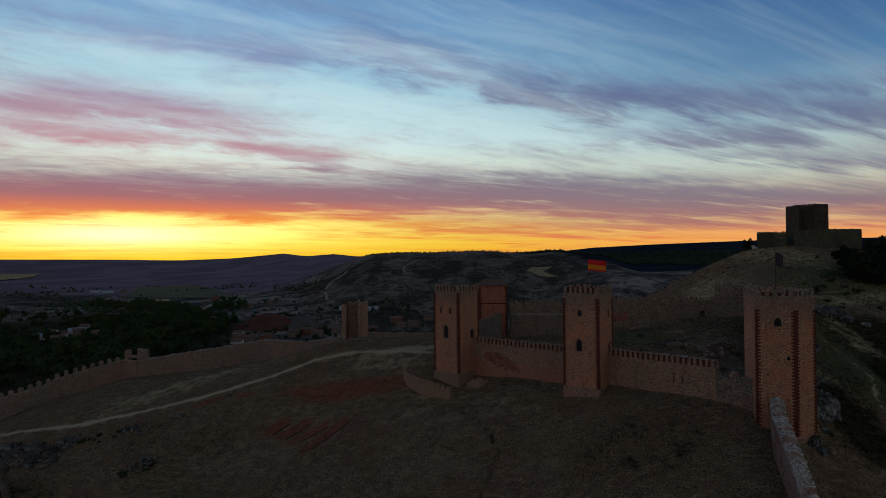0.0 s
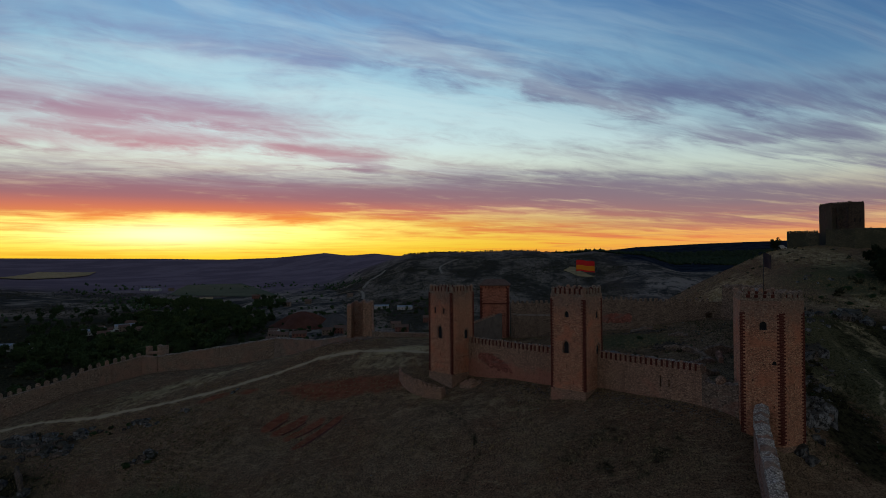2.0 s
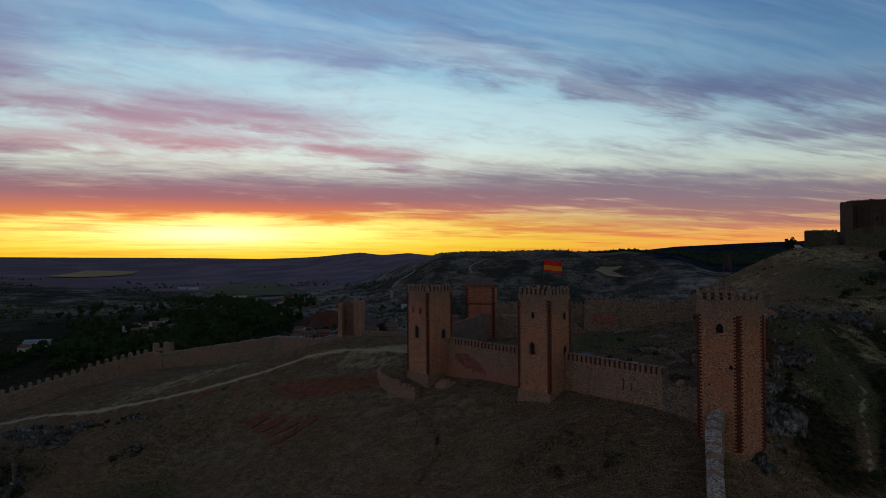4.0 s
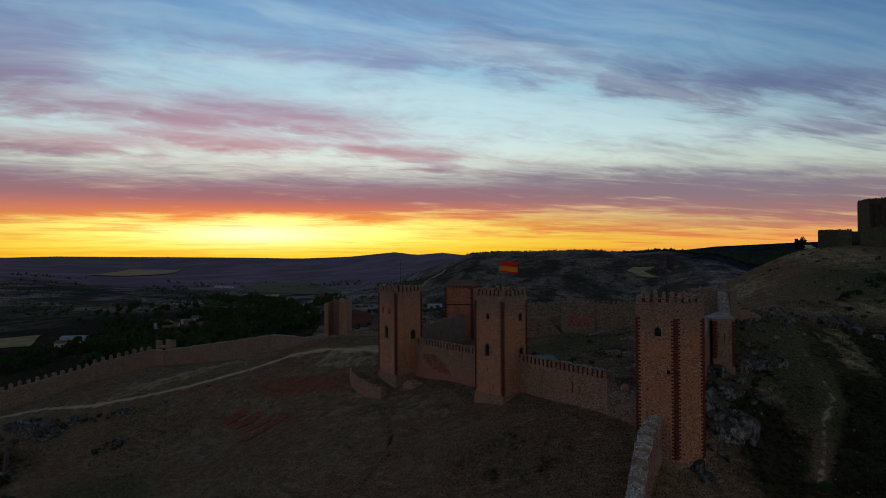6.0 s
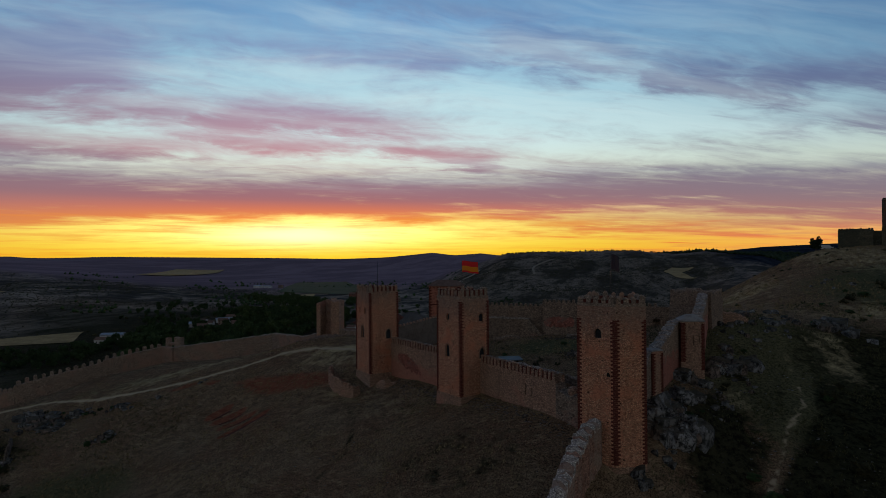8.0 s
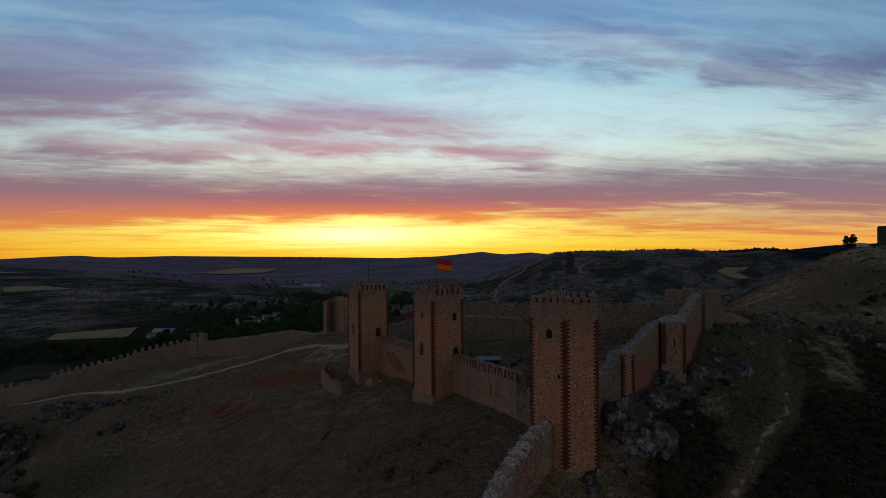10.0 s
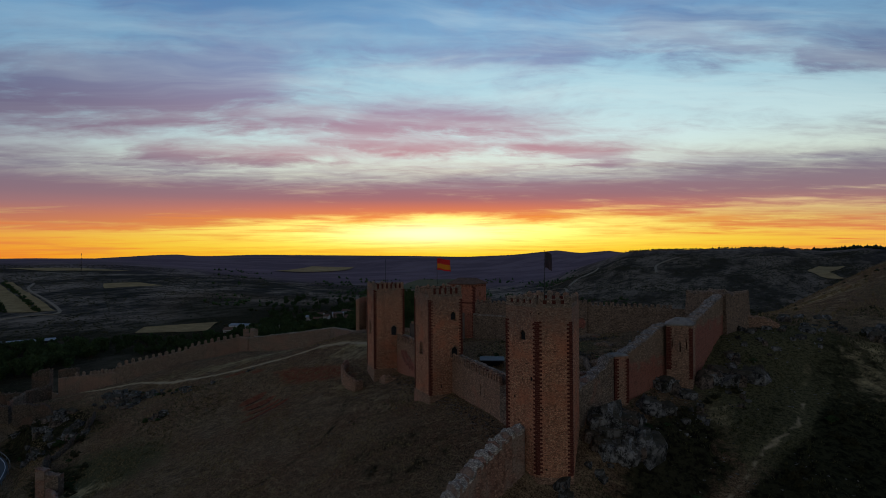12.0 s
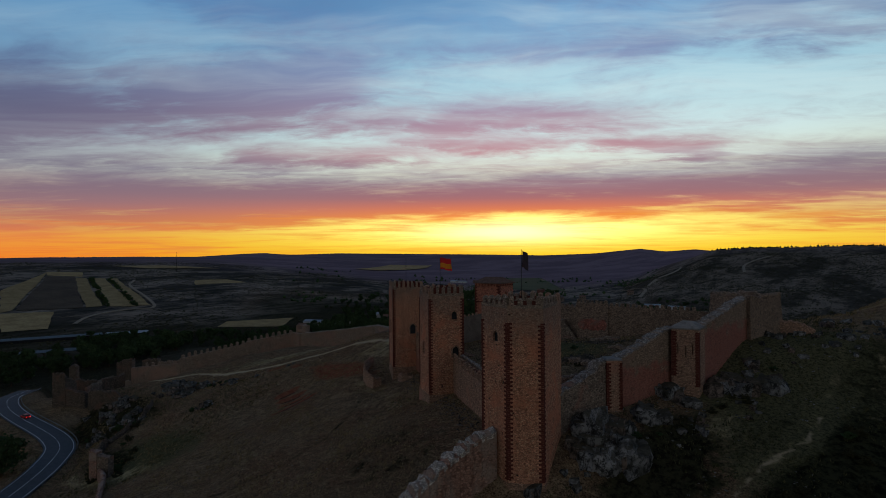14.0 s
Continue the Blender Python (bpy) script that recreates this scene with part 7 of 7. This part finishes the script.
def ribbon(name, label, line, width, mat, lift=0.12, step=3.0, category="road", parent=None, shift=0.0, dash=None, kind="structure"):
    """A strip of that width along a plan line, rounded at its bends, laid on the ground."""
    pts = [V2(p) for p in line]
    for _ in range(3):
        out = [pts[0]]
        for a, b in zip(pts, pts[1:]):
            out += [a * 0.75 + b * 0.25, a * 0.25 + b * 0.75]
        pts = out + [pts[-1]]
    fine = []
    for a, b in zip(pts, pts[1:]):
        n = max(1, int(np.linalg.norm(b - a) / step))
        fine += [a + (b - a) * i / n for i in range(n)]
    fine.append(pts[-1])
    P = np.array(fine)
    T = np.gradient(P, axis=0)
    T /= np.linalg.norm(T, axis=1)[:, None]
    N = np.stack([-T[:, 1], T[:, 0]], 1)
    P = P + N * shift
    zc = many_gz(P[:, 0], P[:, 1])
    for _ in range(3):
        zc[1:-1] = (zc[:-2] + zc[1:-1] + zc[2:]) / 3
    bm = bmesh.new()
    rows = []
    for p, q, z in zip(P, N, zc):
        rows.append([bm.verts.new((*(p + q * w), z + lift + dz)) for w, dz in ((-width / 2 - 0.05, -0.8), (-width / 2, 0), (width / 2, 0), (width / 2 + 0.05, -0.8))])
    for i, (a, b) in enumerate(zip(rows, rows[1:])):
        if dash and i % dash[1] >= dash[0]:
            continue
        for k in range(3):
            bm.faces.new((a[k], b[k], b[k + 1], a[k + 1]))
    ob = part(name, bm, mat, parent)
    if parent is None:
        tagged(ob, label, category, kind=kind)
    return ob, P, N, zc + lift


road, RP, RN, RZ = ribbon("road", "grey asphalt road bending round the hill foot", ROAD, 8.8, M_ASPHALT, 0.35, 1.5)
for s in (-3.8, 3.8):
    ribbon("edge_line", "", ROAD, 0.16, M_PAINT, 0.37, 1.5, parent=road, shift=s)
ribbon("centre_line", "", ROAD, 0.13, M_PAINT, 0.37, 1.5, parent=road, dash=(5, 6))
rail = thing("guard_rail", "galvanised steel guard rail along the road bend", "rail", "", (-104, 110, gz(-104, 110)))
post_bm = bmesh.new()
prism(post_bm, [(-0.06, -0.06), (0.06, -0.06), (0.06, 0.06), (-0.06, 0.06)], -0.6, 0.75)
POST = mesh_of("post", post_bm, M_GALV)
bm = bmesh.new()
prev = None
for i, (p, q, z) in enumerate(zip(RP, RN, RZ)):
    c = p + q * -4.9
    row = [bm.verts.new((c[0] + q[0] * d, c[1] + q[1] * d, z + h)) for d, h in ((0, 0.45), (0.05, 0.52), (0, 0.6), (0.05, 0.68), (0, 0.75), (-0.04, 0.75), (-0.04, 0.45))]
    if prev:
        for k in range(7):
            j = (k + 1) % 7
            bm.faces.new((prev[k], row[k], row[j], prev[j]))
    prev = row
    if i % 3 == 0:
        share("post", POST, rail, pose(c[0] - q[0] * 0.12, c[1] - q[1] * 0.12, z))
part("beam", bm, M_GALV, rail, "corrugated steel beam")

ribbon("dirt_track", "pale dirt track climbing the far hill", [(-82, 1287), (-96, 1371), (-86, 1426), (-56, 1495)], 5, M_TRACK, 1.2, 10)
ribbon("dirt_track", "pale road forking below the far hill", [(-311, 1261), (-243, 1211), (-205, 1026)], 6, M_TRACK, 1.0, 10)
ribbon("dirt_track", "pale road forking below the far hill", [(-243, 1211), (-249, 1356), (-243, 1481)], 6, M_TRACK, 1.0, 10)
ribbon("dirt_track", "pale straight road through the town edge", [(-332, 721), (-363, 851), (-423, 1058), (-444, 1192), (-440, 1282)], 7, M_TRACK, 1.0, 10)
ribbon("dirt_track", "pale farm track round the stubble fields", [(-640, 330), (-687, 364), (-702, 420), (-675, 447), (-753, 477), (-904, 519), (-960, 560)], 4, M_TRACK, 0.9, 8)


def spoil(label, cx, cy, rx, ry, rise, mat, seed, turn=0.0):
    """A bare heap of earth with gullied flanks, laid into the ground."""
    n, k = 44, 16
    rng = np.random.RandomState(seed)
    ang = np.linspace(0, 2 * np.pi, n, endpoint=False)
    ripple = 1 + 0.10 * np.sin(ang * 7 + 1) + 0.07 * np.sin(ang * 13 + 2) + 0.05 * rng.normal(size=n)
    verts, faces = [], []
    c, s = math.cos(radians(turn)), math.sin(radians(turn))
    for j in range(k + 1):
        f = j / k
        for a, w in zip(ang, ripple):
            u, v = math.cos(a) * rx * (1 - f) * (w if 0 < j < k else 1), math.sin(a) * ry * (1 - f) * (w if 0 < j < k else 1)
            x, y = cx + u * c - v * s, cy + u * s + v * c
            verts.append((x, y, gz(x, y) - 1.5 + (rise + 1.5) * (math.sin(f * math.pi / 2) ** 1.3) * (1 + 0.05 * math.sin(a * 5 + seed))))
    for j in range(k):
        for i in range(n):
            p, q = j * n + i, j * n + (i + 1) % n
            faces += [(p, q, q + n), (p, q + n, p + n)]
    ob = new("spoil_heap", tri_mesh("spoil_heap", verts, faces, mat))
    return tagged(ob, label, "mound", kind="structure")


spoil("dark red bare earth mound by the town", -212, 706, 46, 34, 17, M_REDEARTH, 1, -12)
spoil("grey spoil slope beside the red mound", -176, 712, 34, 30, 14, M_GREYSPOIL, 2)

# gullies of bare red clay in the slope
for (x0, y0), (x1, y1) in SCARS:
    ribbon("clay_scar", "bare red clay gully in the dry slope", [(x0 + 1.2, y0 - 1.0), ((x0 + x1) / 2 + 1.0, (y0 + y1) / 2 - 1.3), (x1 + 1.2, y1 - 1.0)], 0.8, M_REDEARTH, 0.05, 0.6, "scar")

# ---- buildings in the valley ----
def house(w, d, h, pitch, wall, roof, windows=2):
    t = thing("house", "small town house with a tiled gable roof", "house", "town houses")
    bm = bmesh.new()
    x, y = w / 2, d / 2
    prism(bm, [(-x, -y), (x, -y), (x, y), (-x, y)], -2.5, h)
    v = [bm.verts.new(p) for p in ((-x, -y, h), (-x, y, h), (-x, 0, h + pitch), (x, -y, h), (x, y, h), (x, 0, h + pitch))]
    bm.faces.new((v[0], v[2], v[1]))
    bm.faces.new((v[3], v[4], v[5]))
    part("wall", bm, wall).parent = t
    bm = bmesh.new()
    e, k = 0.5, 0.22
    for s in (-1, 1):
        lo, hi = (s * (y + e), h - e * pitch / y), (0, h + pitch)
        q = [bm.verts.new(p) for p in ((-x - e, lo[0], lo[1]), (x + e, lo[0], lo[1]), (x + e, hi[0], hi[1]), (-x - e, hi[0], hi[1]),
                                       (-x - e, lo[0], lo[1] + k), (x + e, lo[0], lo[1] + k), (x + e, hi[0], hi[1] + k), (-x - e, hi[0], hi[1] + k))]
        for f in ((0, 1, 2, 3), (4, 5, 6, 7), (0, 1, 5, 4), (1, 2, 6, 5), (2, 3, 7, 6), (3, 0, 4, 7)):
            bm.faces.new([q[i] for i in f])
    part("roof", bm, roof).parent = t
    for i in range(windows):
        for z in (1.0, 3.8) if h > 5 else (1.0,):
            bm = bmesh.new()
            cx = -x + w * (i + 0.5) / windows
            prism(bm, [(cx - 0.5, -y - 0.04), (cx + 0.5, -y - 0.04), (cx + 0.5, -y + 0.1), (cx - 0.5, -y + 0.1)], z, z + 1.3)
            part("window", bm, M_GLASS).parent = t
    return t


HOUSES = [house(11, 8, 5.6, 2.2, M_OCHRE, M_TILE, 3), house(14, 9, 6.2, 2.4, M_HOUSERED, M_TILE, 4), house(10, 9, 4.0, 2.0, M_WHITE, M_TILE, 2), house(22, 12, 4.5, 1.6, M_WHITE, M_SHED, 4)]
SITES = [(-183, 600, 1, 10), (-198, 592, 0, 10), (-137, 631, 0, -5), (-425, 622, 3, 30), (-418, 639, 2, 20), (-422, 676, 3, 40), (-203, 574, 2, 0), (-458, 1169, 1, 0), (-162, 631, 0, 15),
         (-82, 652, 1, 0), (-37, 706, 0, 10), (-396, 597, 0, 35), (-436, 508, 3, 20), (-403, 520, 3, 20), (-120, 655, 0, 0), (-50, 690, 0, 0), (-95, 690, 0, 20), (-410, 655, 0, 30), (-440, 655, 2, 10), (-380, 640, 0, 50), (-405, 690, 0, 15), (-430, 700, 0, 0)]
SITES += [(-808, 1356, 3, 0), (-781, 1356, 3, 0), (-750, 1370, 0, 0), (-250, 1120, 0, 10), (-424, 481, 2, 15), (-60, 740, 1, 0), (-150, 905, 3, 5), (-20, 760, 0, 0), (-300, 1010, 0, 20), (-320, 960, 0, 0)]
for h0, (x, y, k, a) in zip(HOUSES, ((-210, 600, 0, 0), (-150, 645, 1, 0), (-225, 640, 2, 0), (-110, 880, 3, 0))):
    h0.matrix_basis = pose(x, y, gz(x, y), 0, 0, a)
for x, y, k, a in SITES:
    copy_thing(HOUSES[k], pose(x, y, gz(x, y), 0, 0, a))

# the long shed beyond the river
for (ax, ay), (bx, by), h, wall in (((-572, 236), (-539, 314), 7.0, M_SHEDDARK), ((-537, 317), (-520, 352), 6.6, M_SHEDDARK), ((-505, 222), (-484, 268), 4.5, M_SHEDDARK)):
    a, b = V2((ax, ay)), V2((bx, by))
    z = min(gz(ax, ay), gz(bx, by)) - 4.5
    t = thing("long_shed", "long dark shed with a pale sheet roof", "shed", "sheds", ((ax + bx) / 2, (ay + by) / 2, z))
    q = strip(tuple(b), tuple(a), -14.0)[::-1]
    bm = bmesh.new()
    prism(bm, q, z - 6, z + h)
    part("wall", bm, wall, t)
    bm = bmesh.new()
    prism(bm, inset(q, -0.6), z + h, z + h + 0.3)
    mid = [((q[0][0] + q[3][0]) / 2, (q[0][1] + q[3][1]) / 2), ((q[1][0] + q[2][0]) / 2, (q[1][1] + q[2][1]) / 2)]
    prism(bm, inset(q, -0.6), z + h + 0.3, z + h + 1.8, [mid[0], mid[1], (mid[1][0] + 0.1, mid[1][1] + 0.1), (mid[0][0] + 0.1, mid[0][1] + 0.1)])
    part("roof", bm, M_SHED if h == 6.6 else M_SHEDGREY, t, "corrugated sheet roof")
t = thing("house", "broken roofless house behind the wall end", "house", "town houses", (-186, 168, gz(-186, 168)))
for line, z1, sd in (([(-192, 164), (-184, 170)], 6.5, 91), ([(-184, 170), (-190, 177)], 5.5, 92)):
    bm = bmesh.new()
    z = gz(*line[0])
    ragged(bm, line, 0.8, lerp((0, z - 3), (1, z - 3)), lerp((0, z + z1), (0.5, z + z1 + 1.5), (1, z + z1 - 1)), 0.8, 0.4, sd)
    part("wall", bm, M_WHITE if sd == 92 else M_OCHRE, t)
z = gz(-212, 182)
t = thing("house", "low white-roofed shed behind the outer wall", "house", "town houses", (-212, 182, z))
bm = bmesh.new()
prism(bm, [(-218, 178), (-207, 180), (-208, 187), (-219, 185)], z - 4, z + 6.5)
part("wall", bm, M_OCHRE, t)
bm = bmesh.new()
prism(bm, [(-218.5, 177.5), (-206.5, 179.5), (-207.5, 187.5), (-219.5, 185.5)], z + 6.5, [z + 6.8, z + 6.8, z + 8.2, z + 8.2])
part("roof", bm, M_SHED, t)

# radio mast on the plateau
x, y = -1031, 680
z = gz(x, y)
t = thing("mast", "thin lattice radio mast on the plateau", "mast", "", (x, y, z))
bm = bmesh.new()
for dx, dy in ((-0.5, -0.3), (0.5, -0.3), (0, 0.55)):
    bmesh.ops.create_cone(bm, cap_ends=True, segments=5, radius1=0.16, radius2=0.1, depth=106 - z, matrix=pose(x + dx, y + dy, (106 + z) / 2))
part("frame", bm, M_IRON, t)
bm = bmesh.new()
for i in range(14):
    h = z + (106 - z) * i / 14
    box(bm, pose(x, y, h), -0.5, 0.5, -0.05, 0.05, 0, 0.12)
part("bracing", bm, M_IRON, t)

# ---- red car on the bend ----
t = thing("car", "small red car with lit tail lamps on the road", "car", "", (-163, 116.6, gz(-163, 116.6) + 0.36), 186)
M_CAR = simple("red_car_paint", (0.45, 0.02, 0.02), (0.5, 0.03, 0.03), 2.0, 0.3, 0.0)
M_TYRE = simple("tyre_rubber", (0.015, 0.015, 0.015), (0.025, 0.025, 0.025), 3.0)
M_LAMP, _n = material("tail_lamp")
_n.bsdf.inputs["Base Color"].default_value = (0.5, 0.01, 0.01, 1)
_n.bsdf.inputs["Emission Color"].default_value = (1.0, 0.05, 0.05, 1)
_n.bsdf.inputs["Emission Strength"].default_value = 2.5
bm = bmesh.new()
prism(bm, [(-2.1, -0.85), (2.1, -0.85), (2.1, 0.85), (-2.1, 0.85)], 0.3, 0.85, [(-2.05, -0.8), (2.0, -0.8), (2.0, 0.8), (-2.05, 0.8)])
part("body", bm, M_CAR).parent = t
bm = bmesh.new()
prism(bm, [(-1.7, -0.78), (1.1, -0.78), (1.1, 0.78), (-1.7, 0.78)], 0.85, 1.42, [(-1.3, -0.62), (0.5, -0.62), (0.5, 0.62), (-1.3, 0.62)])
part("cabin", bm, M_GLASS).parent = t
bm = bmesh.new()
prism(bm, [(-1.35, -0.64), (0.55, -0.64), (0.55, 0.64), (-1.35, 0.64)], 1.42, 1.47)
part("roof", bm, M_CAR).parent = t
for x in (-1.35, 1.35):
    for y in (-0.82, 0.82):
        bm = bmesh.new()
        bmesh.ops.create_cone(bm, cap_ends=True, segments=14, radius1=0.32, radius2=0.32, depth=0.22, matrix=pose(x, y, 0.32, 90))
        part("wheel", bm, M_TYRE).parent = t
for y in (-0.62, 0.62):
    bm = bmesh.new()
    box(bm, pose(-2.1, y, 0.72), -0.05, 0.05, -0.18, 0.18, -0.1, 0.1)
    part("tail_lamp", bm, M_LAMP, None, "glowing red tail lamp").parent = t
z = gz(139, 262)
t = thing("car", "pale parked van below the upper keep", "car", "", (139, 262, z), 20)
bm = bmesh.new()
prism(bm, [(-2.3, -0.95), (2.3, -0.95), (2.3, 0.95), (-2.3, 0.95)], 0.35, 1.1)
prism(bm, [(-2.2, -0.9), (1.4, -0.9), (1.4, 0.9), (-2.2, 0.9)], 1.1, 1.9, [(-2.0, -0.8), (0.8, -0.8), (0.8, 0.8), (-2.0, 0.8)])
part("body", bm, M_WHITE).parent = t
for x in (-1.4, 1.4):
    for y in (-0.9, 0.9):
        bm = bmesh.new()
        bmesh.ops.create_cone(bm, cap_ends=True, segments=12, radius1=0.35, radius2=0.35, depth=0.22, matrix=pose(x, y, 0.35, 90))
        part("wheel", bm, M_TYRE).parent = t
